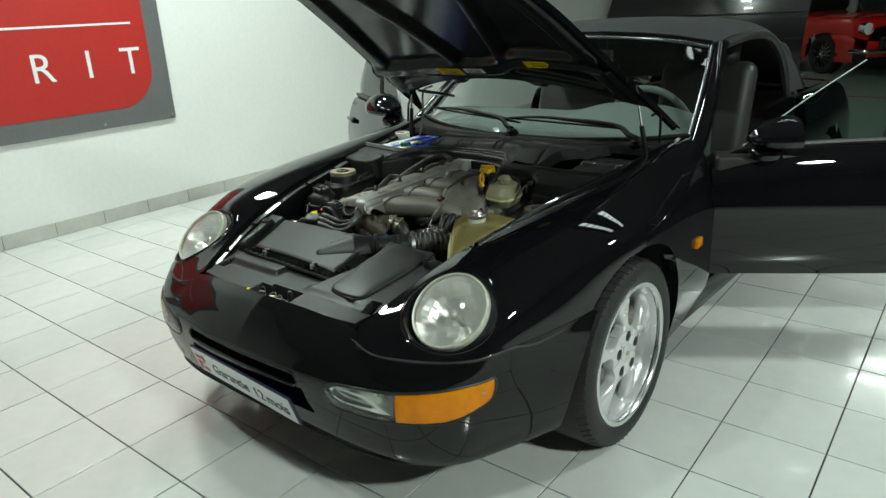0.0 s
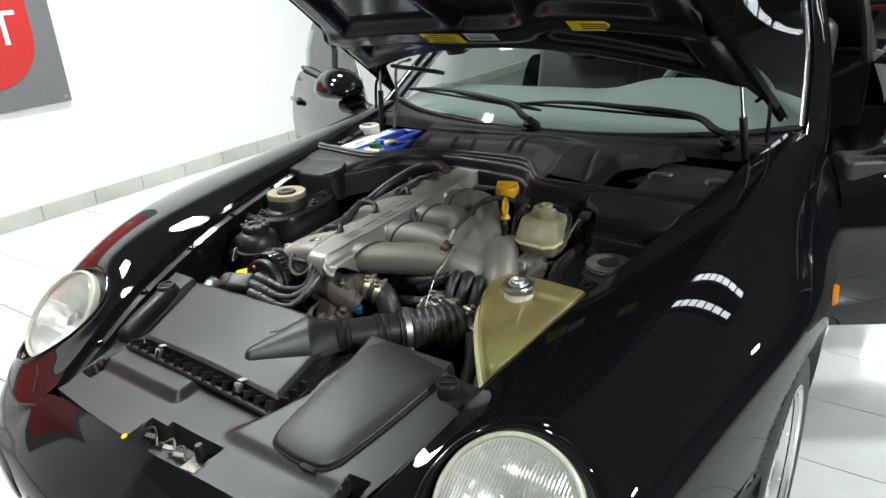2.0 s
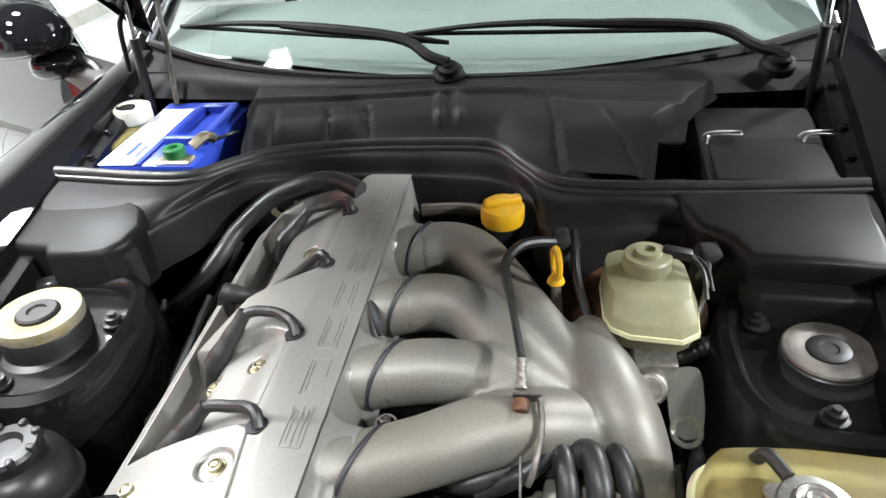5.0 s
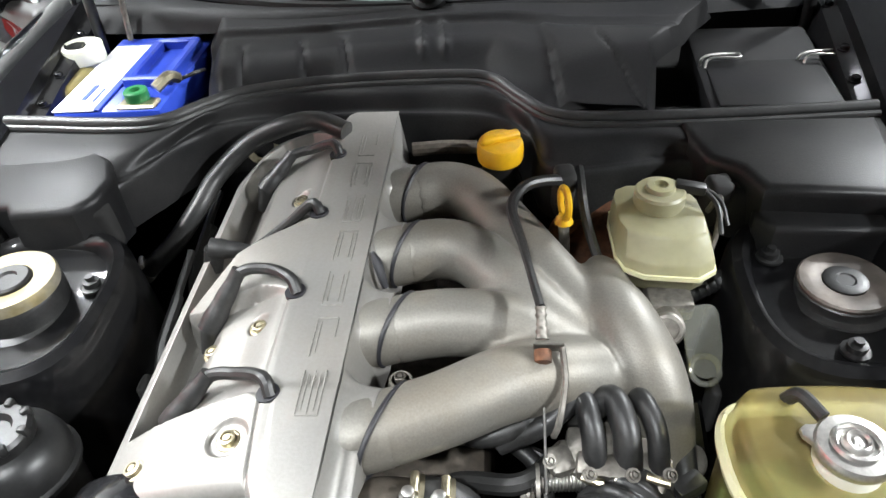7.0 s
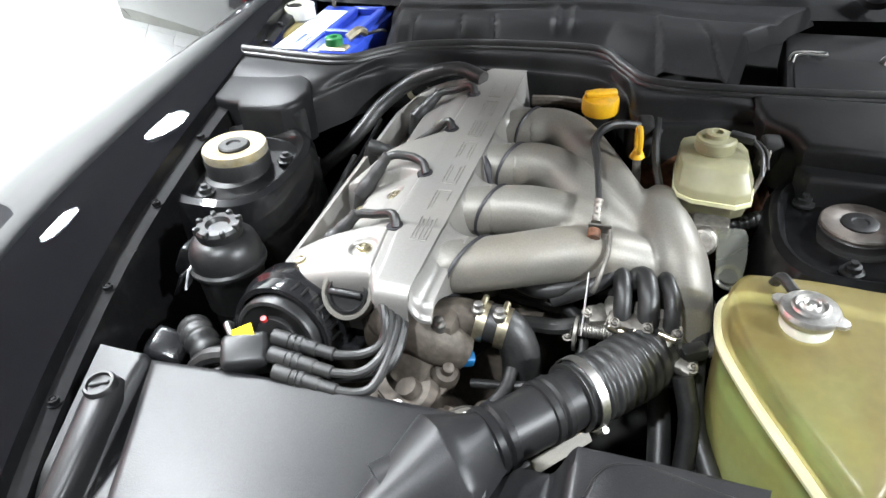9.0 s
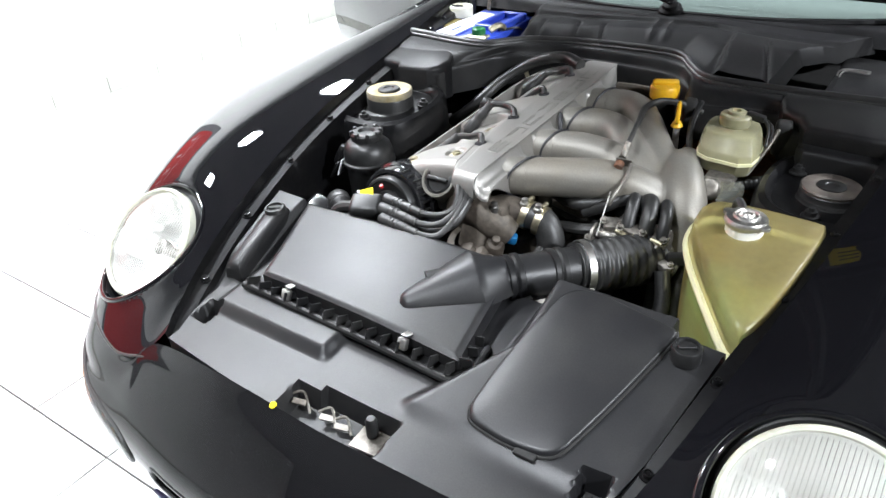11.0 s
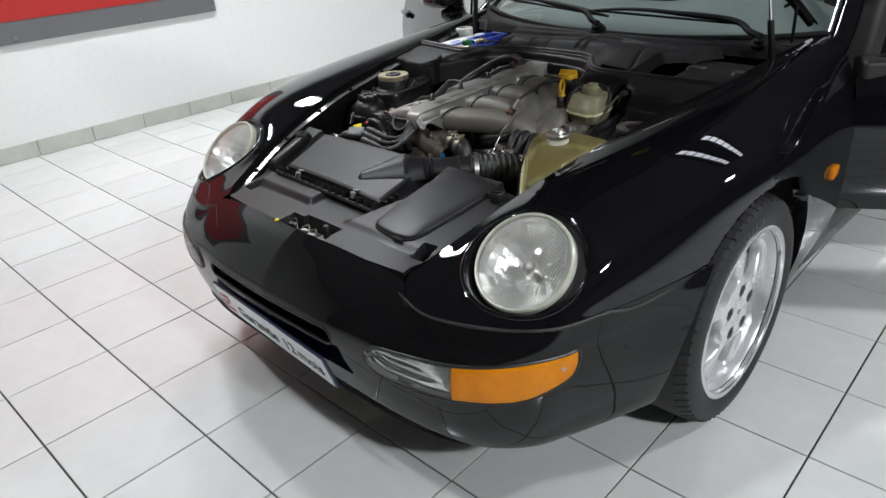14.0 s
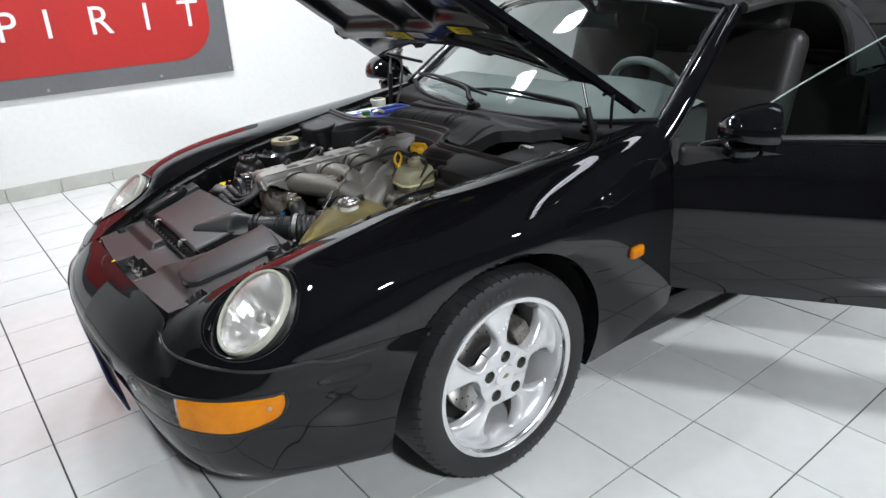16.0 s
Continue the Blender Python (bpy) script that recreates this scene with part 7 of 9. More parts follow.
# ---- expansion tank ----
e = empty("expansion_tank")
e.parent = car
bm = bmesh.new()
OUT = [(0.318, -0.122), (0.332, -0.112), (0.40, -0.108), (0.470, -0.113), (0.492, -0.120), (0.490, -0.20), (0.470, -0.32), (0.446, -0.385), (0.425, -0.378), (0.366, -0.300), (0.332, -0.245), (0.311, -0.195), (0.309, -0.145)]
n = 52
o = smooth_outline(OUT, n)
cx, cy = 0.42, -0.20
rows = []
for z, k in ((0.45, 0.90), (0.52, 0.985), (0.60, 1.0), (0.680, 1.0), (0.686, 1.03), (0.699, 1.03), (0.705, 0.995), (0.724, 0.985), (0.7335, 0.955), (0.737, 0.90), (0.737, 0.6), (0.737, 0.2)):
    rows.append([])
    for x, y in o:
        px, py = cx + (x - cx) * k, cy + (y - cy) * k
        zz = z
        if z > 0.60:
            zz = z - 0.10 * max(0, -0.16 - py) - 0.9 * max(0, -0.22 - py) ** 2
        rows[-1].append((px, py, zz))
g = np.array(rows)
g = np.concatenate([g, g[:, :1]], 1)
grid_mesh(g, bm)
bmesh.ops.remove_doubles(bm, verts=bm.verts, dist=0.0004)
bmesh.ops.holes_fill(bm, edges=[ed for ed in bm.edges if ed.is_boundary], sides=0)
bmesh.ops.recalc_face_normals(bm, faces=bm.faces)
part("tank", bm, TANK, e, "yellowed coolant tank, greenish coolant inside", angle=50)
bm = bmesh.new()
prism(bm, [(cx + (x - cx) * 0.93, cy + (y - cy) * 0.95) for x, y in o], 0.46, 0.618, bevel=0.004)
prism(bm, [(0.375, -0.262), (0.470, -0.262), (0.463, -0.31), (0.447, -0.366), (0.430, -0.366), (0.392, -0.315)], 0.60, 0.668, bevel=0.008)
part("coolant", bm, COOLANT, e, "green coolant in the tank")
bm = bmesh.new()
seam = [(cx + (x - cx) * 1.012, cy + (y - cy) * 1.012) for x, y in o]
tube(bm, [(x, y, 0.694 - 0.10 * max(0, -0.16 - y) - 0.9 * max(0, -0.22 - y) ** 2) for x, y in seam + seam[:1]], 0.0080, 8, 120, cap=False)
part("weld_seam", bm, SEAM_PLASTIC, e, "pale weld seam")
bm = bmesh.new()
lathe(bm, [(0.0275, 0.728), (0.0275, 0.744), (0.025, 0.746), (0.025, 0.752)], (0.388, -0.192, 0), (0, 0, 1), 32)
part("filler_neck", bm, WHITE_PLASTIC, e)
bm = bmesh.new()
lathe(bm, [(0.0295, 0.746), (0.0315, 0.750), (0.0315, 0.754), (0.029, 0.758), (0.020, 0.759), (0.0185, 0.762), (0.0165, 0.763), (0.015, 0.760), (0.0125, 0.7595), (0.011, 0.763), (0.009, 0.7645), (0.0075, 0.762), (0.0055, 0.7615), (0.003, 0.7635), (0, 0.7635)], (0.388, -0.192, 0), (0, 0, 1), 40)
for a in (-25, 155):
    prism(bm, [(0.022, -0.016), (0.030, -0.010), (0.038, -0.006), (0.041, 0), (0.038, 0.006), (0.030, 0.010), (0.022, 0.016)], 0.750, 0.755, 0.001, Matrix.Translation((0.388, -0.192, 0)) @ Matrix.Rotation(radians(a), 4, "Z"))
part("pressure_cap", bm, STEEL, e, "pressed steel pressure cap with two ears")
bm = bmesh.new()
tube(bm, [(0.358, -0.128, 0.733), (0.364, -0.138, 0.752), (0.376, -0.160, 0.750)], 0.0065, 10, 12)
part("overflow_hose", bm, RUBBER, e)
bm = bmesh.new()
tube(bm, [(0.37, -0.31, 0.52), (0.335, -0.335, 0.515), (0.30, -0.35, 0.51)], 0.014, 12, 14)
part("outlet_hose", bm, RUBBER, e)
bm = bmesh.new()
clamp_ring(bm, (0.355, -0.322, 0.518), (1, 0.6, 0.1), 0.0145, 0.012)
part("outlet_clip", bm, STEEL, e)
bm = bmesh.new()
box(bm, 0.352, -0.338, 0.502, 0.012, 0.016, 0.010, None, 0.003)
part("connector", bm, BLUE, e, "small blue connector")

# ---- power steering reservoir ----
e = empty("steering_reservoir")
e.parent = car
c = (-0.368, -0.178, 0.007)
bm = bmesh.new()
lathe(bm, [(0.045, 0.60), (0.048, 0.655), (0.052, 0.668), (0.056, 0.670), (0.056, 0.675), (0.052, 0.678), (0.052, 0.692), (0.047, 0.708), (0.037, 0.717), (0.030, 0.719)], c, (0, 0, 1), 40)
part("bowl", bm, DARK_PLASTIC, e, "round black fluid bowl")
bm = bmesh.new()
lathe(bm, [(0.031, 0.715), (0.033, 0.722), (0.033, 0.731), (0.030, 0.735), (0.018, 0.736), (0.014, 0.730), (0, 0.730)], c, (0, 0, 1), 30)
cap = part("cap", bm, DARK_PLASTIC, e, "lobed black cap")
for k in range(8):
    bm = bmesh.new()
    box(bm, 0, 0, 0, 0.010, 0.008, 0.013, Matrix.Translation((c[0], c[1], 0.740)) @ Matrix.Rotation(k * math.pi / 4, 4, "Z") @ Matrix.Translation((0.030, 0, 0)), 0.003, 2)
    part("lug", bm, DARK_PLASTIC, cap)
bm = bmesh.new()
box(bm, -0.432, -0.165, 0.675, 0.03, 0.10, 0.05, pose(0, 0, 0, -15, 25, 10), 0.012)
box(bm, -0.425, -0.21, 0.66, 0.004, 0.045, 0.045, pose(0, 0, 0, 0, 30, 0), 0.002)
part("hose_bracket", bm, BAY_PAINT, e)
bm = bmesh.new()
box(bm, -0.413, -0.215, 0.668, 0.004, 0.020, 0.040, pose(0, 0, 0, 0, 22, 12), 0.001, 1)
part("white_label", bm, LABEL_WHITE, e)

# ---- front tray, air filter box and intake hose ----
def tray_height(x, y):
    """The tray's surface: a gentle slope, two raised fields, a shoulder along each rail."""
    base = 0.574 + 0.12 * (y + 0.738)
    slope = 0.598 + 0.30 * (y + 0.629)
    # field under the round-cornered lid, running into the shoulder
    a = 0.058 + 0.62 * min(0.14, max(0.0, y + 0.635))
    k = seg_mix(x, a, a + 0.030) * seg_mix(y, -0.668, -0.635) * (1 - seg_mix(y, -0.372 - 0.03 * (x > 0.36), -0.362 - 0.03 * (x > 0.36)))
    z = base + max(0.0, slope - base) * k
    k = seg_mix(-x, 0.340, 0.372) * seg_mix(y, -0.60, -0.52)
    z = max(z, base + max(0.0, slope - base) * k)
    # field before the filter box
    k = seg_mix(-x, 0.082, 0.104) * seg_mix(x, -0.360, -0.335) * seg_mix(y, -0.642, -0.618)
    z = max(z, base + 0.014 * k)
    return z - 0.13 * seg_mix(y, -0.372, -0.355)


def tray():
    n, m = 110, 190
    g = np.zeros((n, m, 3))
    for i, v in enumerate(np.linspace(0, 1, n)):
        for j, u in enumerate(np.linspace(-1, 1, m)):
            y = -0.738 + v * 0.438
            w = rail_at(max(y, -0.715))[0] - 0.014 - 0.026 * v
            x = u * w
            y2 = y + 0.018 * u * u * (1 - v)
            z = tray_height(x, y2)
            # sunk pocket for the lock, corner pits
            px = max(-0.095 - x, x - 0.082, 0)
            z -= 0.036 * (1 - seg_mix(px, 0, 0.005)) * seg_mix(y, -0.736, -0.732) * (1 - seg_mix(y, -0.690 + 0.012 * (x > -0.05), -0.682 + 0.012 * (x > -0.05)))
            for s in (1, -1):
                d = max(abs(x - s * 0.352), abs(y + 0.655) * 0.8)
                z -= 0.035 * (1 - seg_mix(d, 0.014, 0.020))
            g[i, j] = (x, y2, z)
    bm = grid_mesh(g)
    r = bmesh.ops.extrude_edge_only(bm, edges=[ed for ed in bm.edges if ed.is_boundary])
    for v in r["geom"]:
        if isinstance(v, bmesh.types.BMVert):
            v.co.z -= 0.03
    bmesh.ops.recalc_face_normals(bm, faces=bm.faces)
    return part("front_tray", bm, LID_PLASTIC, car, "moulded black plastic tray behind the nose", angle=40)


front_tray = tray()
bm = bmesh.new()
box(bm, 0.050, -0.700, 0.552, 0.045, 0.04, 0.004, pose(0, 0, 0, 0, 0, 5), 0.001)
part("lock_plate", bm, DIRTY_ALLOY, front_tray, "zinc-plated lock plate")
bm = bmesh.new()
lathe(bm, [(0.009, 0), (0.009, 0.025), (0.006, 0.032), (0, 0.032)], (0.048, -0.690, 0.555), (0, 0, 1), 12)
part("lock_pin", bm, DARK_PLASTIC, front_tray)
bm = bmesh.new()
for x0, x1, dz in ((-0.105, -0.06, 0.012), (-0.045, -0.01, 0.008), (-0.02, 0.02, 0.004)):
    tube(bm, [(x0, -0.70, 0.551 + dz), ((x0 + x1) / 2, -0.69, 0.558 + dz), (x1, -0.705, 0.551)], 0.0022, 6, 12)
    box(bm, (x0 + x1) / 2, -0.702, 0.549 + dz, 0.024, 0.010, 0.004, pose(0, 0, 0, 20, 0, 15), 0.001, 1)
part("lock_levers", bm, DIRTY_ALLOY, front_tray, "bonnet lock levers")
bm = bmesh.new()
lathe(bm, [(0.0055, 0), (0.0055, 0.002), (0, 0.002)], (-0.09, -0.742, 0.583), (0, -0.3, 1), 12)
part("paint_dot", bm, LABEL_YELLOW, front_tray, "small yellow dot")
for s in (1, -1):
    bm = bmesh.new()
    p = (s * 0.388, -0.432, 0.676)
    lathe(bm, [(0.020, -0.02), (0.020, 0.0), (0.018, 0.003), (0.015, 0.003), (0.014, -0.001), (0, -0.001)], p, (0, -0.1, 1), 28)
    box(bm, p[0], p[1], p[2] + 0.001, 0.024, 0.005, 0.004, pose(0, 0, 0, 0, 0, 30), 0.001, 1)
    part("quarter_turn_screw", bm, DARK_PLASTIC, front_tray, "slotted black quarter-turn screw")
# upright arm under the screw beside the filter box
bm = bmesh.new()
prism(bm, [(-0.350, -0.565), (-0.384, -0.570), (-0.412, -0.43), (-0.408, -0.412), (-0.392, -0.404), (-0.372, -0.410), (-0.364, -0.43)], 0.55, 0.676, bevel=0.015)
for v in bm.verts:
    if v.co.z > 0.6:
        v.co.z -= 0.34 * max(0, -0.44 - v.co.y)
part("tray_arm", bm, LID_PLASTIC, front_tray)

e = empty("air_filter")
e.parent = car
bm = bmesh.new()
BL, BR, FR, FL = (-0.362, -0.372), (0.078, -0.347), (0.108, -0.560), (-0.300, -0.556)
n, m = 60, 100
g = np.zeros((n, m, 3))
for i, v in enumerate(np.linspace(0, 1, n)):
    for j, u in enumerate(np.linspace(0, 1, m)):
        a = np.array(FL) * (1 - u) + np.array(FR) * u
        b = np.array(BL) * (1 - u) + np.array(BR) * u
        p = a * (1 - v) + b * v
        edge = min(min(u, 1 - u) * 0.4, min(v, 1 - v) * 0.22)
        z = 0.632 + 0.036 * v - 0.008 * u + 0.006 * math.sin(math.pi * u) - 0.004 * (1 - seg_mix(edge, 0, 0.008))
        g[i, j] = (p[0], p[1], z)
grid_mesh(g, bm)
r = bmesh.ops.extrude_edge_only(bm, edges=[ed for ed in bm.edges if ed.is_boundary])
for v in r["geom"]:
    if isinstance(v, bmesh.types.BMVert):
        v.co.z = 0.54
bmesh.ops.recalc_face_normals(bm, faces=bm.faces)
part("lid", bm, LID_PLASTIC, e, "black plastic filter lid", angle=45)
bm = bmesh.new()
tube(bm, [(-0.325, -0.579, 0.613), (-0.20, -0.580, 0.610), (0.0, -0.582, 0.605), (0.105, -0.584, 0.602), (0.128, -0.575, 0.602), (0.122, -0.50, 0.607)], 0.0065, 10, 80)
part("lid_rim", bm, PLASTIC, e)
for k in range(15):
    x = -0.312 + 0.0295 * k
    bm = bmesh.new()
    box(bm, x, -0.569, 0.617 - 0.012 * (x + 0.3), 0.0035, 0.028, 0.018, pose(0, 0, 0, -25, 0, 0), 0.0008, 1)
    part("lid_fin", bm, PLASTIC, e)
for k in range(3):
    bm = bmesh.new()
    box(bm, 0.112 - 0.006 * k, -0.552 + 0.026 * k, 0.614, 0.026, 0.0035, 0.018, pose(0, 0, 0, 0, 0, 15), 0.0008, 1)
    part("lid_fin", bm, PLASTIC, e)
bm = bmesh.new()
box(bm, -0.10, -0.570, 0.603, 0.445, 0.030, 0.006, pose(0, 0, 0, 0, 1.4, -0.5), 0.001, 1)
part("lid_ledge", bm, PLASTIC, e)
for x in (-0.227, 0.017):
    bm = bmesh.new()
    box(bm, x, -0.572, 0.622, 0.016, 0.010, 0.018, pose(0, 0, 0, -25, 0, 0), 0.002, 2)
    box(bm, x, -0.560, 0.632, 0.012, 0.016, 0.003, pose(0, 0, 0, -15, 0, 0), 0.001, 1)
    part("lid_clip", bm, STEEL, e, "bright spring clip")

h = empty("intake_hose")
h.parent = car
AX = [(-0.02, -0.455, 0.632), (0.05, -0.385, 0.634), (0.105, -0.322, 0.632), (0.150, -0.268, 0.628), (0.190, -0.222, 0.624), (0.222, -0.175, 0.617), (0.235, -0.135, 0.607)]
bm = bmesh.new()
tube(bm, AX[:5], [0.034, 0.036, 0.037, 0.0385], 28, 30)
# the fairing widens from a blunt tip on the lid to the pipe
TIP, FOOT_A, FOOT_B = np.array((-0.034, -0.512, 0.645)), np.array((-0.006, -0.366, 0.668)), np.array((0.088, -0.449, 0.642))
rows = []
END_A, END_B = np.array((0.046, -0.328, 0.634)), np.array((0.104, -0.379, 0.634))
for q in np.concatenate([np.linspace(0, 1, 32), np.linspace(1.08, 2, 14)]):
    a, b = TIP + (FOOT_A - TIP) * min(q, 1), TIP + (FOOT_B - TIP) * min(q, 1)
    if q > 1:
        k = seg_mix(q, 0.8, 1.75)
        a, b = a + (END_A - a) * k, b + (END_B - b) * k
    wide = 0.016 * math.sqrt(max(0.0, 1 - (1 - min(q / 0.10, 1)) ** 2))
    d = (FOOT_B - FOOT_A) / np.linalg.norm(FOOT_B - FOOT_A)
    a, b = a - d * wide * (1 - min(q, 1)), b + d * wide * (1 - min(q, 1))
    row = []
    for w in np.linspace(0, 1, 25):
        p = a + (b - a) * w
        lift = (0.010 * min(q / 0.08, 1) ** 0.5 + (0.026 + 0.008 * seg_mix(q, 1, 1.75)) * min(q, 1)) * math.sin(math.pi * w) ** 0.75
        row.append((p[0], p[1], p[2] - 0.006 + lift))
    rows.append(row)
grid_mesh(np.array(rows), bm)
bmesh.ops.recalc_face_normals(bm, faces=bm.faces)
part("air_meter_pipe", bm, LID_PLASTIC, h, "smooth black plastic pipe")
for p, q, rr in ((AX[1], AX[2], 0.041), (AX[2], AX[3], 0.040)):
    bm = bmesh.new()
    c = tuple((np.array(p) + q) / 2)
    d = np.array(q) - p
    lathe(bm, [(rr - 0.004, -0.014), (rr, -0.012), (rr, -0.004), (rr - 0.003, 0.0), (rr, 0.004), (rr, 0.012), (rr - 0.004, 0.014)], c, d, 36)
    part("pipe_collar", bm, PLASTIC, h)
bm = bmesh.new()
tube(bm, AX[3:], [0.041, 0.042, 0.043, 0.044], 36, 180, ribs=(11, 0.0030))
part("bellows", bm, RUBBER, h, "ribbed black rubber bellows")
bm = bmesh.new()
d = np.array(AX[4]) - AX[3]
clamp_ring(bm, tuple(np.array(AX[3]) * 0.75 + np.array(AX[4]) * 0.25), d, 0.0455, 0.012, (0.6, -0.5, -0.6))
part("hose_band", bm, STEEL, h, "bright steel hose clip")
bm = bmesh.new()
box(bm, 0.098, -0.372, 0.600, 0.05, 0.026, 0.03, pose(0, 0, 0, 0, 0, 48), 0.004)
box(bm, 0.075, -0.395, 0.598, 0.02, 0.02, 0.02, pose(0, 0, 0, 30, 0, 20), 0.003)
part("meter_plug", bm, DARK_PLASTIC, h)
bm = bmesh.new()
box(bm, 0.150, -0.318, 0.592, 0.085, 0.003, 0.018, pose(0, 0, 0, -35, 0, 50), 0.001, 1)
part("bare_label", bm, ALLOY, h, "plain grey label strip")

# lid beside the filter box
e = empty("intake_lid")
e.parent = car
bm = bmesh.new()
o = [(0.163, -0.612), (0.170, -0.628), (0.186, -0.635), (0.235, -0.640), (0.282, -0.635), (0.300, -0.622), (0.310, -0.600), (0.330, -0.540), (0.352, -0.465), (0.366, -0.412), (0.364, -0.400), (0.352, -0.396), (0.30, -0.388), (0.245, -0.380), (0.215, -0.384), (0.197, -0.398), (0.184, -0.440), (0.173, -0.50), (0.166, -0.56)]
o = smooth_outline(o, 76)
c = np.mean(o, axis=0)
rows = []
for k, dz in ((1.0, -0.02), (1.0, 0.002), (0.995, 0.0062), (0.98, 0.0085), (0.95, 0.0095), (0.7, 0.012), (0.35, 0.013), (0.01, 0.0132)):
    rows.append([(c[0] + (x - c[0]) * k, c[1] + (y - c[1]) * k, 0.598 + dz + 0.30 * (c[1] + (y - c[1]) * k + 0.629)) for x, y in o])
g = np.array(rows)
g = np.concatenate([g, g[:, :1]], 1)
grid_mesh(g, bm)
bmesh.ops.remove_doubles(bm, verts=bm.verts[:], dist=0.00005)
bmesh.ops.recalc_face_normals(bm, faces=bm.faces)
part("lid", bm, LID_PLASTIC, e, "smooth black plastic lid, lightly scuffed", angle=50)
# thin dark joint round the lid, with a finger notch
bm = bmesh.new()
tube(bm, [(x, y, 0.5995 + 0.30 * (y + 0.629)) for x, y in o + o[:1]], 0.0028, 6, 160, cap=False)
box(bm, 0.262, -0.642, 0.598, 0.030, 0.012, 0.006, None, 0.002)
part("lid_joint", bm, FLOOR_DARK, e)
# ---- covers before the windscreen ----
SEAL = [(-0.60, 0.300, 0.808), (-0.54, 0.298, 0.806), (-0.45, 0.294, 0.803), (-0.372, 0.300, 0.802), (-0.32, 0.345, 0.803), (-0.27, 0.378, 0.804), (-0.152, 0.400, 0.806), (0.0, 0.405, 0.807), (0.085, 0.398, 0.805), (0.13, 0.345, 0.800), (0.172, 0.300, 0.796), (0.242, 0.285, 0.796), (0.40, 0.282, 0.798), (0.58, 0.285, 0.802)]
EDGE = [(-0.585, 0.150, 0.772), (-0.52, 0.137, 0.772), (-0.45, 0.140, 0.772), (-0.402, 0.178, 0.774), (-0.37, 0.230, 0.776), (-0.31, 0.316, 0.780), (-0.16, 0.340, 0.782), (0.0, 0.338, 0.782), (0.092, 0.326, 0.780), (0.140, 0.285, 0.774), (0.178, 0.202, 0.772), (0.335, 0.216, 0.774), (0.378, 0.155, 0.772), (0.56, 0.118, 0.775)]
LOW = [(x, y - 0.012, 0.705 if abs(x) > 0.3 else 0.70) for x, y, z in EDGE]
bm = bmesh.new()
mid = [tuple((np.array(a) * 0.5 + np.array(b) * 0.5) + np.array([0, 0, 0.006])) for a, b in zip(SEAL, EDGE)]
hi = [(x, y + 0.012, z - 0.001) for x, y, z in EDGE]
lo1 = [(x, y - 0.002, z - 0.010) for x, y, z in EDGE]
grid_mesh(loft([[(x, y, z - 0.006) for x, y, z in SEAL], mid, hi, lo1, LOW], 160, 40), bm)
cover = part("bulkhead_cover", bm, PLASTIC, car, "moulded black plastic cover before the bulkhead", angle=50)
bm = bmesh.new()
prism(bm, [(-0.600, 0.275), (-0.530, 0.278), (-0.455, 0.255), (-0.410, 0.215), (-0.392, 0.175), (-0.398, 0.135), (-0.420, 0.112), (-0.500, 0.106), (-0.512, 0.122), (-0.575, 0.124), (-0.600, 0.15)], 0.700, 0.797, bevel=0.010)
for v in bm.verts:
    if v.co.z > 0.75:
        v.co.z -= 0.10 * max(0, 0.25 - v.co.y)
part("cover_boss", bm, PLASTIC, cover)
# box-shaped end with a sharp step beside the brake reservoir
bm = bmesh.new()
prism(bm, [(0.335, 0.268), (0.338, 0.225), (0.352, 0.185), (0.385, 0.165), (0.402, 0.125), (0.56, 0.110), (0.575, 0.268)], 0.735, 0.800, bevel=0.012)
for v in bm.verts:
    v.co.z -= 0.10 * max(0, 0.24 - v.co.y)
part("cover_box", bm, PLASTIC, cover)
bm = bmesh.new()
prism(bm, [(0.395, 0.118), (0.41, 0.092), (0.54, 0.082), (0.565, 0.112), (0.565, 0.14), (0.40, 0.15)], 0.715, 0.758, bevel=0.010)
part("cover_foot", bm, PLASTIC, cover)
# dark notches in the cover's lower edge
for x, y, z, w in ((-0.405, 0.160, 0.735, 0.022), (0.362, 0.178, 0.745, 0.030), (0.182, 0.196, 0.752, 0.026)):
    bm = bmesh.new()
    box(bm, x, y - 0.014, z, w, 0.03, 0.07, pose(0, 0, 0, 10, 0, 10), 0.008, 3)
    part("cover_notch", bm, FLOOR_DARK, cover)
bm = bmesh.new()
tube(bm, SEAL, 0.0085, 12, 120)
part("bulkhead_seal", bm, RUBBER, cover, "black rubber bulkhead seal")
bm = bmesh.new()
tube(bm, [(x, y - 0.013, z - 0.004) for x, y, z in SEAL], 0.005, 8, 120)
part("seal_lip", bm, RUBBER, cover)


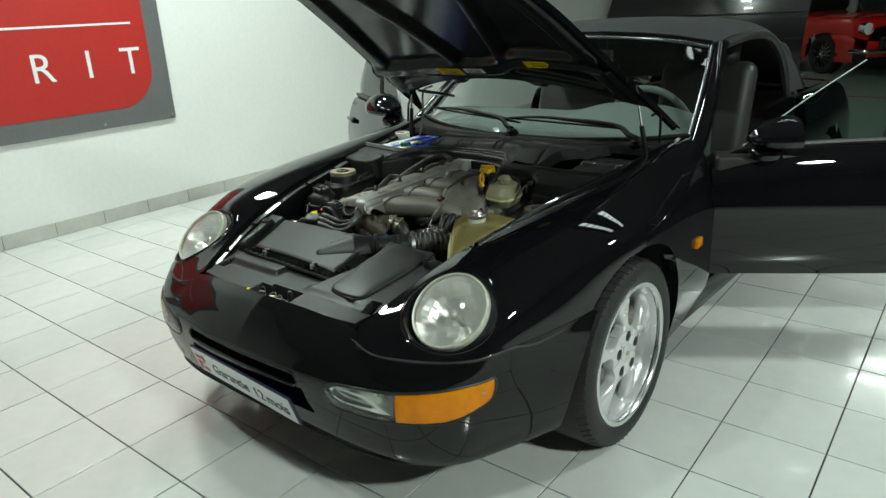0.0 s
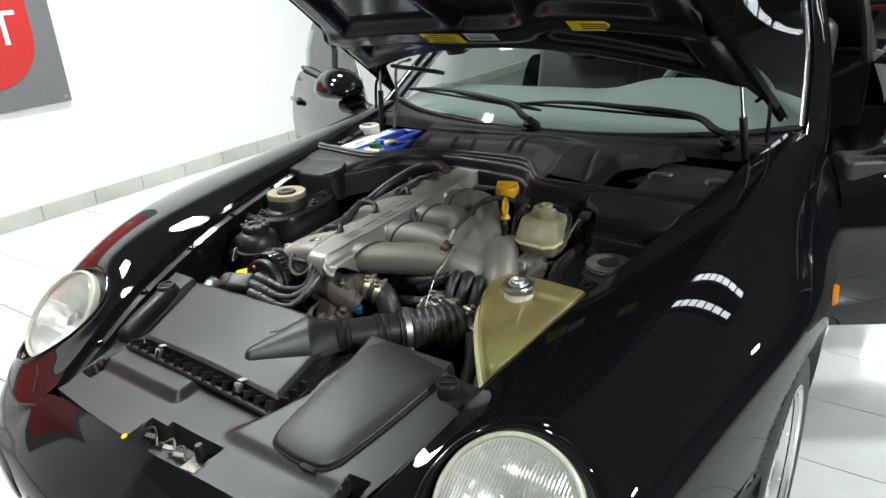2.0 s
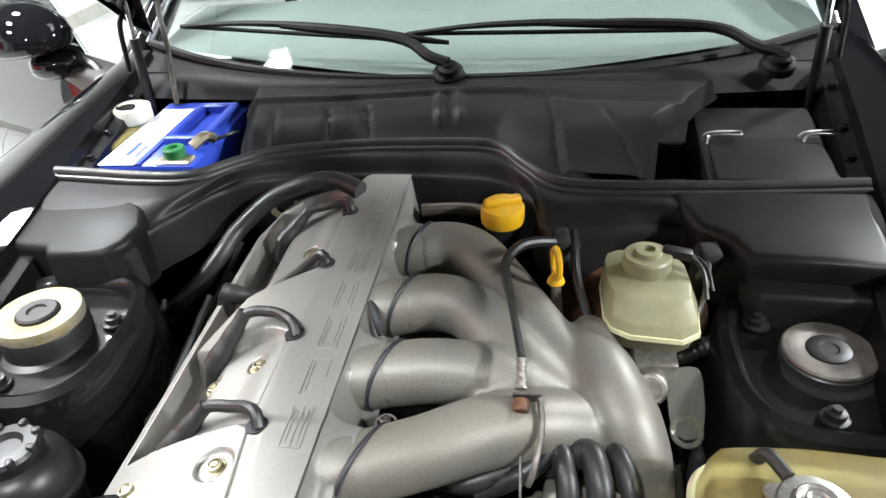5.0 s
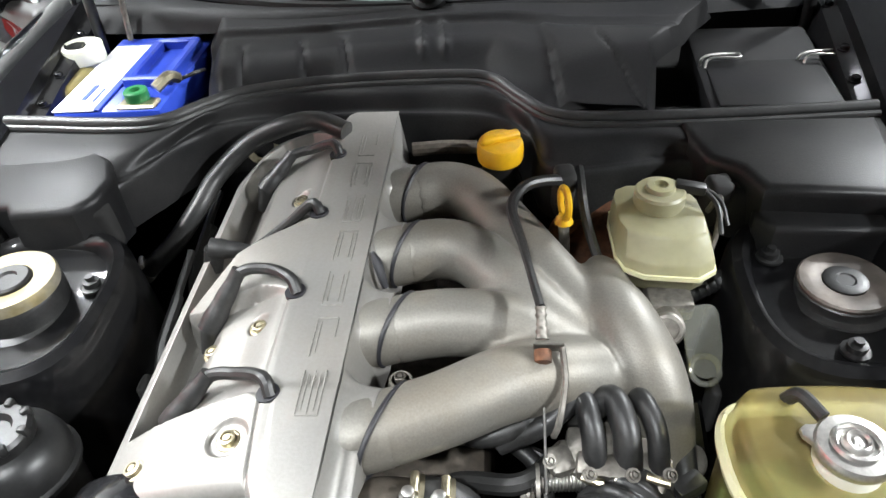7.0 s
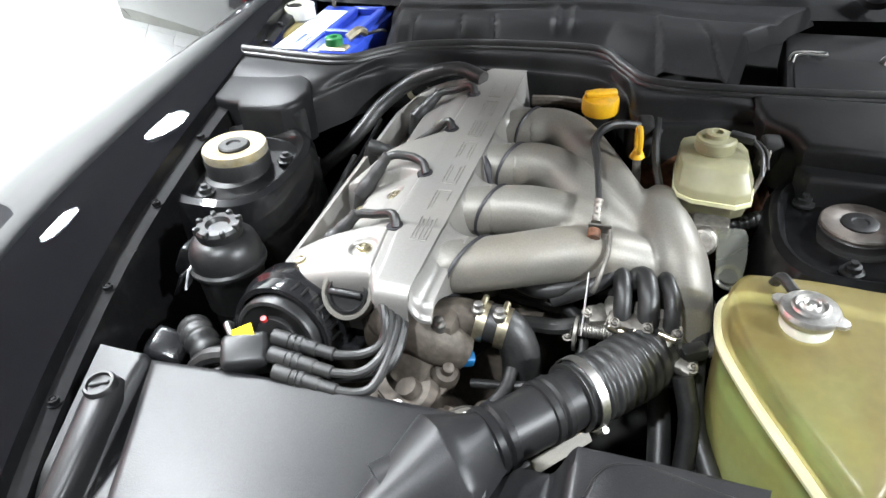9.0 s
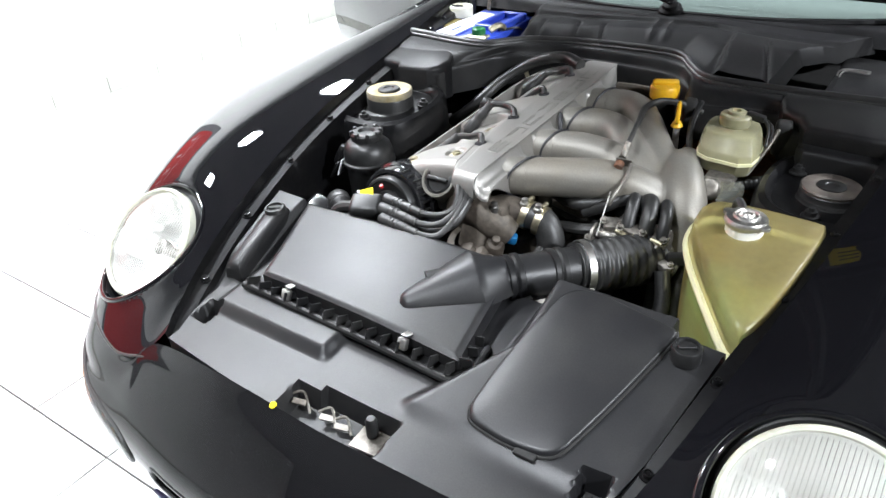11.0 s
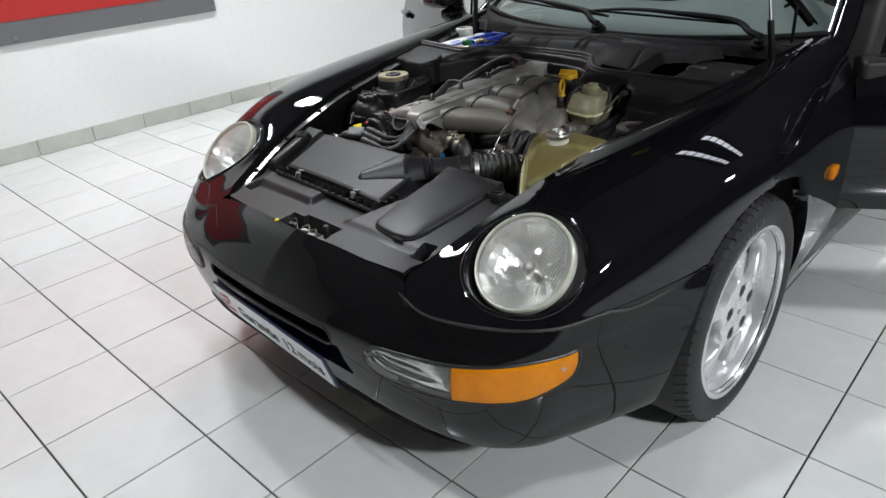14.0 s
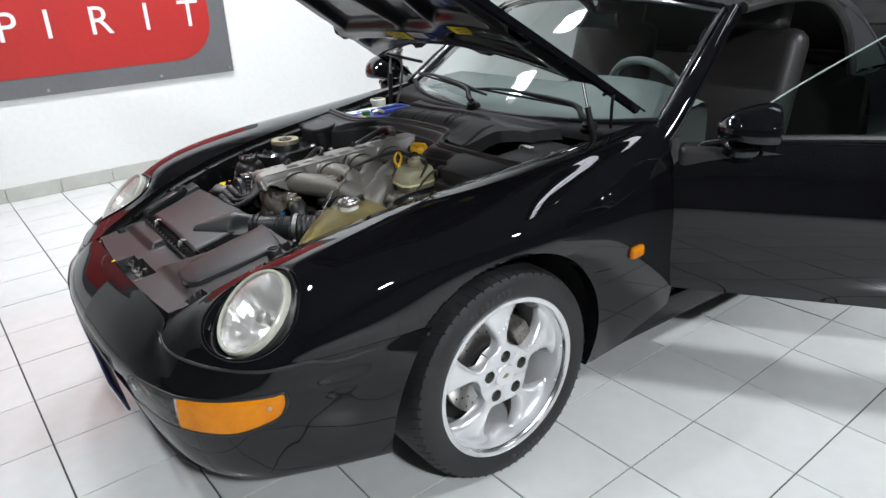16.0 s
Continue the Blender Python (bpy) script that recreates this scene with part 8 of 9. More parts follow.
def cowl():
    """The moulded tray between bulkhead and windscreen."""
    n, m = 70, 130
    g = np.zeros((n, m, 3))
    for j, u in enumerate(np.linspace(0, 1, m)):
        x = -0.36 + 0.70 * u
        ys = float(np.interp(x, [p[0] for p in SEAL], [p[1] for p in SEAL])) + 0.012
        yb = 0.585 + 0.16 * x * x
        for i, v in enumerate(np.linspace(0, 1, n)):
            y = ys + v * (yb - ys)
            lo, hi = -0.315 - 0.27 * (y - 0.30), 0.308 + 0.16 * (y - 0.28) + 0.55 * max(0.0, y - 0.44)
            x = lo + (hi - lo) * u
            z = 0.797 + 0.030 * seg_mix(v, 0.0, 0.45) + 0.012 * seg_mix(v, 0.72, 0.80) + 0.006 * math.sin(x * 9 + 1)
            for rx in (-0.288, -0.19, -0.122, 0.262):
                z -= 0.006 * math.exp(-((x - rx + 0.25 * (y - 0.42)) / 0.004) ** 2) * (1 - seg_mix(v, 0.55, 0.65))
            for rx in (-0.018, 0.016):
                z += 0.006 * math.exp(-((x - rx + 0.12 * (y - 0.52)) / 0.006) ** 2) * seg_mix(v, 0.12, 0.3) * (1 - seg_mix(v, 0.72, 0.8))
            z += 0.012 * seg_mix(x + 0.1 * (y - 0.5), 0.164, 0.176) * (1 - seg_mix(v, 0.62, 0.8))
            z -= 0.035 * (1 - seg_mix(hi - x, 0.0, 0.014))
            z -= 0.035 * (1 - seg_mix(x - lo, 0.0, 0.03))
            g[i, j] = (x, y, z)
    c = part("cowl_tray", grid_mesh(g), BOX_PLASTIC, car, "creased black plastic cowl tray", angle=40)
    bm = bmesh.new()
    g = loft([[(-0.66, 0.64, 0.80), (-0.3, 0.575, 0.815), (0, 0.565, 0.822), (0.3, 0.575, 0.815), (0.66, 0.64, 0.80)],
              [(-0.66, 0.68, 0.835), (-0.3, 0.600, 0.842), (0, 0.585, 0.846), (0.3, 0.600, 0.842), (0.66, 0.68, 0.835)],
              [(-0.67, 0.79, 0.853), (-0.3, 0.645, 0.843), (0, 0.620, 0.841), (0.3, 0.645, 0.843), (0.67, 0.79, 0.853)]], 40, 14)
    grid_mesh(g, bm)
    part("scuttle", bm, BOX_PLASTIC, car, "black scuttle panel under the windscreen")
    bm = bmesh.new()
    g = loft([[(-0.66, 0.31, 0.70), (0.0, 0.42, 0.70), (0.66, 0.31, 0.70)], [(-0.66, 0.66, 0.70), (0, 0.60, 0.70), (0.66, 0.66, 0.70)], [(-0.66, 0.68, 0.84), (0, 0.60, 0.84), (0.66, 0.68, 0.84)]], 20, 10)
    grid_mesh(g, bm)
    part("scuttle_floor", bm, FLOOR_DARK, car)


cowl()

# ---- control box with wire clips ----
e = empty("control_box")
e.parent = car
bm = bmesh.new()
box(bm, 0.487, 0.445, 0.750, 0.185, 0.25, 0.075, pose(0, 0, 0, 5, 0, -2), 0.008, 2)
part("case", bm, BOX_PLASTIC, e, "black plastic control box")
bm = bmesh.new()
box(bm, 0.487, 0.395, 0.782, 0.165, 0.13, 0.010, pose(0, 0, 0, 3, 0, -2), 0.004, 2)
part("case_lid", bm, BOX_PLASTIC, e)
for x in (0.431, 0.571):
    bm = bmesh.new()
    tube(bm, [(x - 0.03, 0.445, 0.77), (x - 0.026, 0.455, 0.798), (x + 0.022, 0.462, 0.799), (x + 0.026, 0.455, 0.799), (x + 0.022, 0.447, 0.799), (x - 0.02, 0.447, 0.798), (x - 0.025, 0.435, 0.77)], 0.002, 6, 40)
    part("wire_clip", bm, STEEL, e, "bright wire clip")

# ---- battery ----
e = empty("battery")
e.parent = car
m = pose(-0.482, 0.482, 0.7285, 0, 0, 1)
bm = bmesh.new()
box(bm, 0, 0, 0, 0.168, 0.27, 0.13, m, 0.006, 2)
part("case", bm, BLUE, e, "blue battery case")
bm = bmesh.new()
box(bm, 0, 0, 0, 0.066, 0.268, 0.003, m @ Matrix.Translation((-0.050, 0, 0.0665)), 0.001, 1)
part("label", bm, LABEL_WHITE, e, "white label with a blue border")
bm = bmesh.new()
box(bm, 0, 0, 0, 0.010, 0.268, 0.002, m @ Matrix.Translation((-0.014, 0, 0.0675)), 0.0006, 1)
box(bm, 0, 0, 0, 0.066, 0.030, 0.002, m @ Matrix.Translation((-0.050, 0.118, 0.0677)), 0.0006, 1)
part("label_border", bm, BLUE, e)
bm = bmesh.new()
box(bm, 0, 0, 0, 0.008, 0.050, 0.0015, m @ Matrix.Translation((-0.048, -0.075, 0.0684)), 0.0004, 1)
part("label_bar", bm, BLUE, e)
bm = bmesh.new()
box(bm, 0, 0, 0, 0.004, 0.045, 0.0015, m @ Matrix.Translation((-0.030, -0.085, 0.0684)), 0.0004, 1)
part("label_bar", bm, BLUE, e)
bm = bmesh.new()
box(bm, 0, 0, 0, 0.016, 0.14, 0.022, m @ Matrix.Translation((0.004, 0.02, 0.070)), 0.003, 1)
box(bm, 0, 0, 0, 0.016, 0.14, 0.022, m @ Matrix.Translation((0.066, 0.02, 0.070)), 0.003, 1)
box(bm, 0, 0, 0, 0.078, 0.014, 0.022, m @ Matrix.Translation((0.035, 0.095, 0.070)), 0.003, 1)
box(bm, 0, 0, 0, 0.078, 0.014, 0.022, m @ Matrix.Translation((0.035, -0.05, 0.070)), 0.003, 1)
part("carry_handle", bm, BLUE, e, "blue folding handle frame")
bm = bmesh.new()
lathe(bm, [(0.017, 0), (0.018, 0.004), (0.018, 0.016), (0.016, 0.018), (0.008, 0.018), (0.007, 0.010), (0, 0.010)], m @ Vector((0.042, -0.108, 0.068)), (0, 0, 1), 14)
part("terminal_knob", bm, GREEN, e, "green isolator knob")
bm = bmesh.new()
box(bm, 0, 0, 0, 0.06, 0.03, 0.012, m @ Matrix.Translation((0.045, -0.116, 0.064)), 0.003, 1)
tube(bm, [tuple(m @ Vector((0.062, -0.085, 0.075))), tuple(m @ Vector((0.078, -0.065, 0.085))), tuple(m @ Vector((0.085, -0.05, 0.075)))], 0.009, 8, 10)
part("terminal_clamp", bm, BRASS, e, "brass terminal clamp")
bm = bmesh.new()
tube(bm, [tuple(m @ Vector((0.08, -0.05, 0.07))), tuple(m @ Vector((0.11, -0.03, 0.075))), tuple(m @ Vector((0.105, 0.01, 0.06)))], 0.003, 8, 14)
part("battery_cable", bm, RUBBER, e)
bm = bmesh.new()
tube(bm, [tuple(m @ Vector((0.03, 0.15, 0.05))), tuple(m @ Vector((0.08, 0.16, 0.075))), tuple(m @ Vector((0.13, 0.13, 0.06)))], 0.007, 8, 14)
part("battery_cable", bm, RUBBER, e)
# screen-wash filler
e = empty("washer_tank")
e.parent = car
bm = bmesh.new()
lathe(bm, [(0.030, 0.66), (0.030, 0.76), (0.034, 0.765), (0.034, 0.79), (0.028, 0.793), (0.026, 0.78), (0, 0.78)], (-0.597, 0.534, 0.032), (0, 0, 1), 28)
part("filler_neck", bm, WHITE_PLASTIC, e, "white plastic washer filler")
bm = bmesh.new()
box(bm, -0.598, 0.49, 0.765, 0.06, 0.15, 0.06, None, 0.02, 3)
part("tank", bm, TANK, e)

# ---- wipers ----
for px, py, pz, ex, ey, ez, b0, b1 in ((-0.012, 0.592, 0.858, -0.115, 0.642, 0.893, (-0.57, 0.735, 0.912), (-0.02, 0.672, 0.885)), (0.543, 0.622, 0.855, 0.425, 0.668, 0.892, (-0.10, 0.690, 0.898), (0.44, 0.700, 0.888))):
    e = empty("wiper")
    e.parent = car
    bm = bmesh.new()
    lathe(bm, [(0.030, -0.012), (0.027, 0.0), (0.020, 0.004), (0.018, 0.012), (0.013, 0.014), (0.008, 0.014), (0.007, 0.018), (0, 0.018)], (px, py, pz), (0, -0.4, 0.9), 24)
    part("pivot", bm, BOX_PLASTIC, e)
    bm = bmesh.new()
    tube(bm, [(px, py, pz + 0.015), ((px * 2 + ex) / 3, (py * 2 + ey) / 3 - 0.004, (pz * 2 + ez) / 3 + 0.012), (ex, ey, ez + 0.012), ((ex + b0[0]) / 2, (ey + b0[1]) / 2, (ez + b0[2]) / 2 + 0.018)], [0.011, 0.0095, 0.010, 0.006], 8, 24)
    part("arm", bm, BOX_PLASTIC, e, "matt black wiper arm")
    bm = bmesh.new()
    mid = tuple((np.array(b0) + b1) / 2 + np.array([0, -0.012, 0.020]))
    tube(bm, [b0, tuple((np.array(b0) * 0.75 + np.array(b1) * 0.25) + np.array([0, -0.010, 0.016])), mid, tuple((np.array(b0) * 0.25 + np.array(b1) * 0.75) + np.array([0, -0.010, 0.016])), b1], [0.004, 0.006, 0.0075, 0.006, 0.004], 6, 30)
    part("blade_frame", bm, BOX_PLASTIC, e)
    bm = bmesh.new()
    tube(bm, [b0, b1], 0.0045, 6, 4)
    part("blade_rubber", bm, BOX_PLASTIC, e)

# ---- bonnet stays, labels, lamp and catch ----
for s in (1, -1):
    e = empty("gas_stay")
    e.parent = car
    top = (s * 0.575, 0.545, 1.03) if s > 0 else (s * 0.60, 0.62, 1.02)
    bot = (s * 0.60, 0.60, 0.78)
    bm = bmesh.new()
    tube(bm, [bot, tuple((np.array(bot) * 0.4 + np.array(top) * 0.6))], 0.0095, 12, 4)
    part("cylinder", bm, DARK_PLASTIC, e, "black gas stay cylinder")
    bm = bmesh.new()
    tube(bm, [tuple((np.array(bot) * 0.4 + np.array(top) * 0.6)), top], 0.0045, 10, 4)
    part("rod", bm, CHROME, e, "bright piston rod")
    bm = bmesh.new()
    tube(bm, [(s * 0.635, 0.62, 0.86), (s * 0.63, 0.63, 0.95), (s * 0.615, 0.66, 0.97), (s * 0.60, 0.62, 0.96)], 0.005, 8, 20)
    part("hinge_arm", bm, BAY_PAINT, e)
bm = bmesh.new()
tube(bm, [(-0.545, 0.60, 0.80), (-0.555, 0.64, 0.90), (-0.55, 0.64, 0.98), (-0.50, 0.60, 1.02), (-0.42, 0.56, 1.04)], 0.005, 8, 30)
part("earth_strap", bm, DIRTY_ALLOY, car, "braided earth strap to the bonnet")


def bonnet_plate(name, x, dist, sx, sy, mat, lift=0.0565, label=""):
    """A flat label on the rear beam of the bonnet's inner frame."""
    bm = bmesh.new()
    y = 0.725 - dist
    z = bonnet_skin(x, y, lift)
    box(bm, x, y, z, sx, sy, 0.001, pose(0, 0, 0, 8, 0, 0), 0.0, 1)
    return part(name, open_bonnet(bm), mat, bonnet_lid, label, smooth=False)


s1 = bonnet_plate("warning_label", -0.162, 0.425, 0.128, 0.052, LABEL_YELLOW, 0.0505, "yellow warning label with red flashes")
bonnet_plate("white_label", -0.038, 0.432, 0.095, 0.036, LABEL_WHITE, 0.0505, "small white printed label")
bonnet_plate("warning_label", 0.300, 0.508, 0.110, 0.045, LABEL_YELLOW, 0.0505, "yellow warning label")
for k in range(4):
    bonnet_plate("label_print", -0.162, 0.407 + 0.012 * k, 0.085 - 0.012 * (k % 2), 0.004, INK, 0.0513)
for x in (-0.215, -0.109):
    bonnet_plate("label_flash", x, 0.425, 0.006, 0.026, RED_INK, 0.0513)
for k in range(3):
    bonnet_plate("label_print", -0.040, 0.423 + 0.009 * k, 0.07, 0.003, RED_INK if k == 2 else INK, 0.0513)
    bonnet_plate("label_print", 0.307, 0.498 + 0.010 * k, 0.065, 0.003, INK, 0.0513)
bm = bmesh.new()
box(bm, -0.385, 0.500, bonnet_skin(-0.385, 0.50, 0.045), 0.17, 0.055, 0.012, pose(0, 0, 0, 25, 0, 8), 0.004, 2)
part("catch_plate", open_bonnet(bm), DARK_PLASTIC, bonnet_lid, "dark plate at the bonnet's trailing edge")

# ---- number plate ----
e = empty("number_plate")
e.parent = car
PLATE = pose(-0.033, -0.848, 0.324, 0, 0, -2.5) @ pose(0, 0, 0, 107, 0, 0)
bm = bmesh.new()
box(bm, 0, 0, 0, 0.545, 0.108, 0.008, PLATE, 0.004, 2)
part("holder", bm, NAVY, e, "dark blue plate holder")
bm = bmesh.new()
box(bm, 0, 0, 0, 0.528, 0.096, 0.002, PLATE @ Matrix.Translation((0, 0, 0.005)), 0.0008, 1)
part("face", bm, LABEL_WHITE, e, "white plate face")
for text, x in (("Garantie", -0.060), ("12", 0.095), ("mois", 0.190)):
    words("printed_word", text, 0.058, PLATE @ Matrix.Translation((x, -0.004, 0.0066)), INK, e)
bm = bmesh.new()
for bx, by, sx, sy in ((-0.235, 0.020, 0.03, 0.012), (-0.205, 0.02, 0.014, 0.026), (-0.235, -0.004, 0.036, 0.010), (-0.212, -0.026, 0.03, 0.014), (-0.245, -0.026, 0.014, 0.022)):
    box(bm, 0, 0, 0, sx, sy, 0.0012, PLATE @ Matrix.Translation((bx, by, 0.0068)), 0.0003, 1)
part("emblem", bm, RED_INK, e, "red emblem blocks")

# ---- wall sign ----
sg = empty("wall_sign")
sg.matrix_world = pose(WALL_X - 0.016, 0.928, 0.668, 0, 0, TILE_TURN)
tagged(sg, "large grey sign board with a red rounded panel and white letters", "sign")
bm = bmesh.new()
box(bm, 0.011, -1.45, 0.75, 0.022, 2.9, 1.5, None, 0.002, 1)
part("board", bm, SIGN_GREY, sg, "grey metal board")
bm = bmesh.new()


def rounded(x0, x1, y0, y1, r, n=10):
    out = []
    for cx, cy, a0 in ((x1 - r, y1 - r, 0), (x0 + r, y1 - r, 90), (x0 + r, y0 + r, 180), (x1 - r, y0 + r, 270)):
        out += [(cx + r * math.cos(radians(a0 + 90 * k / n)), cy + r * math.sin(radians(a0 + 90 * k / n))) for k in range(n + 1)]
    return out


face = Matrix(((0, 0, 1, 0), (1, 0, 0, 0), (0, 1, 0, 0), (0, 0, 0, 1)))
prism(bm, rounded(-2.78, -0.13, 0.125, 1.40, 0.27), 0.0225, 0.0255, m=face)
part("red_panel", bm, SIGN_RED, sg, "red panel with rounded corners")
for ch, y in (("P", -1.465 + 0.02), ("I", -1.205), ("R", -0.885), ("I", -0.575), ("T", -0.275)):
    words("letter", ch, 0.262, face @ Matrix.Translation((y, 0.435, 0.027)), LABEL_WHITE, sg, stretch=1.0)
bm = bmesh.new()
box(bm, 0.027, -1.30, 0.700, 0.002, 2.14, 0.014, None)
part("white_line", bm, LABEL_WHITE, sg)
for y in (-0.03, -0.55, -1.3, -2.1):
    bm = bmesh.new()
    lathe(bm, [(0.012, 0), (0.010, 0.005), (0, 0.006)], (0.022, y, 0.03), (1, 0, 0), 12)
    part("sign_screw", bm, STEEL, sg)

# ---- the far side of the hall ----
bm = bmesh.new()
box(bm, 1.0, 10.6, -0.012, 24, 11.2, 0.026)
tagged(part("floor_2", bm, HALL_FLOOR, smooth=False), "grey painted hall floor beyond the tiles", "floor", kind="structure")
bm = bmesh.new()
box(bm, 1.0, 8.7, 0.0025, 14, 0.07, 0.003)
tagged(part("trim", bm, RED_INK, smooth=False), "red line painted on the hall floor", "floor line", kind="structure")
bm = bmesh.new()
box(bm, 5.0, 16.0, 1.6, 13.0, 0.1, 3.2)
tagged(part("wall_dark", bm, DARK_WALL, smooth=False), "dark grey hall wall", "wall", kind="structure")

e = empty("roller_door")
e.location = (-4.85, 16.0, 0)
e.scale = (1.18, 1, 1.15)
tagged(e, "pale panelled roller door in the hall wall", "door")
for k in range(5):
    bm = bmesh.new()
    box(bm, 0, 0, 0.30 + 0.56 * k, 3.2, 0.06, 0.545, None, 0.012, 2)
    part("panel", bm, PALE_DOOR, e)

e = empty("display_screen")
e.location = (-2.0, 8.0, 0)
tagged(e, "tall glossy black panel standing on the hall floor", "panel")
bm = bmesh.new()
g = loft([[(-1.55, 0.0, 0.02), (0, -0.10, 0.02), (1.36, 0.0, 0.02)], [(-1.42, 0, 0.8), (0, -0.12, 0.8), (1.36, 0, 0.8)], [(-1.25, 0.085, 1.5), (0, -0.03, 1.5), (1.40, 0.085, 1.5)], [(-1.0, 0.19, 2.2), (0, 0.08, 2.2), (1.35, 0.19, 2.2)]], 30, 24)
grid_mesh(g, bm)
thicken(bm, 0.04)
part("shell", bm, GLOSS_BLACK, e, "glossy black shell")
for z in (0.5, 0.8, 1.1, 1.4, 1.7):
    bm = bmesh.new()
    tube(bm, [(-1.3, 0.0, z), (0, -0.15, z), (1.37, 0.0, z)], 0.006, 6, 20)
    part("rib", bm, DARK_PLASTIC, e)


def vintage_roadster():
    """An open red roadster, seen from its front corner far across the hall."""
    e = empty("vintage_roadster")
    e.matrix_world = pose(-0.72, 11.95, 0, 0, 0, -38)
    tagged(e, "bright red vintage roadster with wire wheels", "car")
    bm = bmesh.new()
    secs = [[(-2.6, -0.62, 0.55), (-1.5, -0.70, 0.62), (-0.6, -0.66, 0.55), (0.0, -0.70, 0.66), (0.55, -0.66, 0.62), (0.78, -0.52, 0.55)],
            [(-2.6, -0.60, 0.78), (-1.5, -0.70, 0.80), (-0.6, -0.66, 0.78), (0.0, -0.68, 0.84), (0.50, -0.62, 0.86), (0.80, -0.48, 0.70)],
            [(-2.6, -0.4, 0.90), (-1.5, -0.55, 0.93), (-0.6, -0.50, 0.93), (0.0, -0.52, 0.93), (0.50, -0.46, 0.90), (0.83, -0.40, 0.76)],
            [(-2.6, 0.0, 0.92), (-1.5, 0.0, 0.97), (-0.6, 0.0, 0.99), (0.0, 0.0, 0.97), (0.50, 0.0, 0.93), (0.86, 0.0, 0.78)],
            [(-2.6, 0.4, 0.90), (-1.5, 0.55, 0.93), (-0.6, 0.50, 0.93), (0.0, 0.52, 0.93), (0.50, 0.46, 0.90), (0.83, 0.40, 0.76)],
            [(-2.6, 0.60, 0.78), (-1.5, 0.70, 0.80), (-0.6, 0.66, 0.78), (0.0, 0.68, 0.84), (0.50, 0.62, 0.86), (0.80, 0.48, 0.70)],
            [(-2.6, 0.62, 0.55), (-1.5, 0.70, 0.62), (-0.6, 0.66, 0.55), (0.0, 0.70, 0.66), (0.55, 0.66, 0.62), (0.78, 0.52, 0.55)]]
    grid_mesh(loft(secs, 60, 50), bm)
    for s in (1, -1):
        g = np.array([[(x, s * (0.71 if j else 0.69), z0 * (1 - j / 9) + 0.22 * j / 9) for j in range(10)] for x, z0 in zip(np.linspace(-2.6, 0.72, 70), np.interp(np.linspace(-2.6, 0.72, 70), [-2.6, -1.5, -0.6, 0, 0.55, 0.72], [0.56, 0.63, 0.56, 0.67, 0.63, 0.57]))])
        grid_mesh(g, bm, keep=lambda c: math.hypot(c.x, c.z - 0.32) > 0.36 and math.hypot(c.x + 2.2, c.z - 0.32) > 0.36)
    bmesh.ops.recalc_face_normals(bm, faces=bm.faces)
    part("body", bm, RED_PAINT, e, "glossy red bodywork", angle=50)
    bm = bmesh.new()
    for s in (1,):
        g = loft([[(0.78, -0.52, 0.55), (0.86, 0, 0.52), (0.78, 0.52, 0.55)], [(0.76, -0.5, 0.30), (0.82, 0, 0.30), (0.76, 0.5, 0.30)]], 20, 6)
        grid_mesh(g, bm)
    part("front_apron", bm, RED_PAINT, e)
    bm = bmesh.new()
    box(bm, 0.86, 0, 0.50, 0.05, 0.72, 0.20, None, 0.04, 3)
    gr = part("grille", bm, FLOOR_DARK, e)
    bm = bmesh.new()
    for k in range(13):
        box(bm, 0.885, -0.33 + 0.055 * k, 0.50, 0.012, 0.008, 0.19)
    for k in range(4):
        box(bm, 0.888, 0, 0.43 + 0.047 * k, 0.010, 0.70, 0.006)
    part("grille_bars", bm, CHROME, gr)
    bm = bmesh.new()
    tube(bm, [(0.70, -0.76, 0.40), (0.90, -0.6, 0.40), (0.95, 0, 0.40), (0.90, 0.6, 0.40), (0.70, 0.76, 0.40)], 0.035, 10, 30)
    part("front_bumper", bm, CHROME, e, "chrome bumper bar")
    for s in (1, -1):
        bm = bmesh.new()
        lathe(bm, [(0.10, -0.10), (0.105, 0.0), (0.10, 0.015), (0.092, 0.015)], (0.76, s * 0.52, 0.73), (1, 0, 0.05), 28)
        hl = part("headlamp", bm, CHROME, e, "round chrome headlamp")
        bm = bmesh.new()
        lathe(bm, [(0.093, 0.01), (0.06, 0.03), (0, 0.038)], (0.76, s * 0.52, 0.73), (1, 0, 0.05), 24)
        part("lens", bm, LABEL_WHITE, hl)
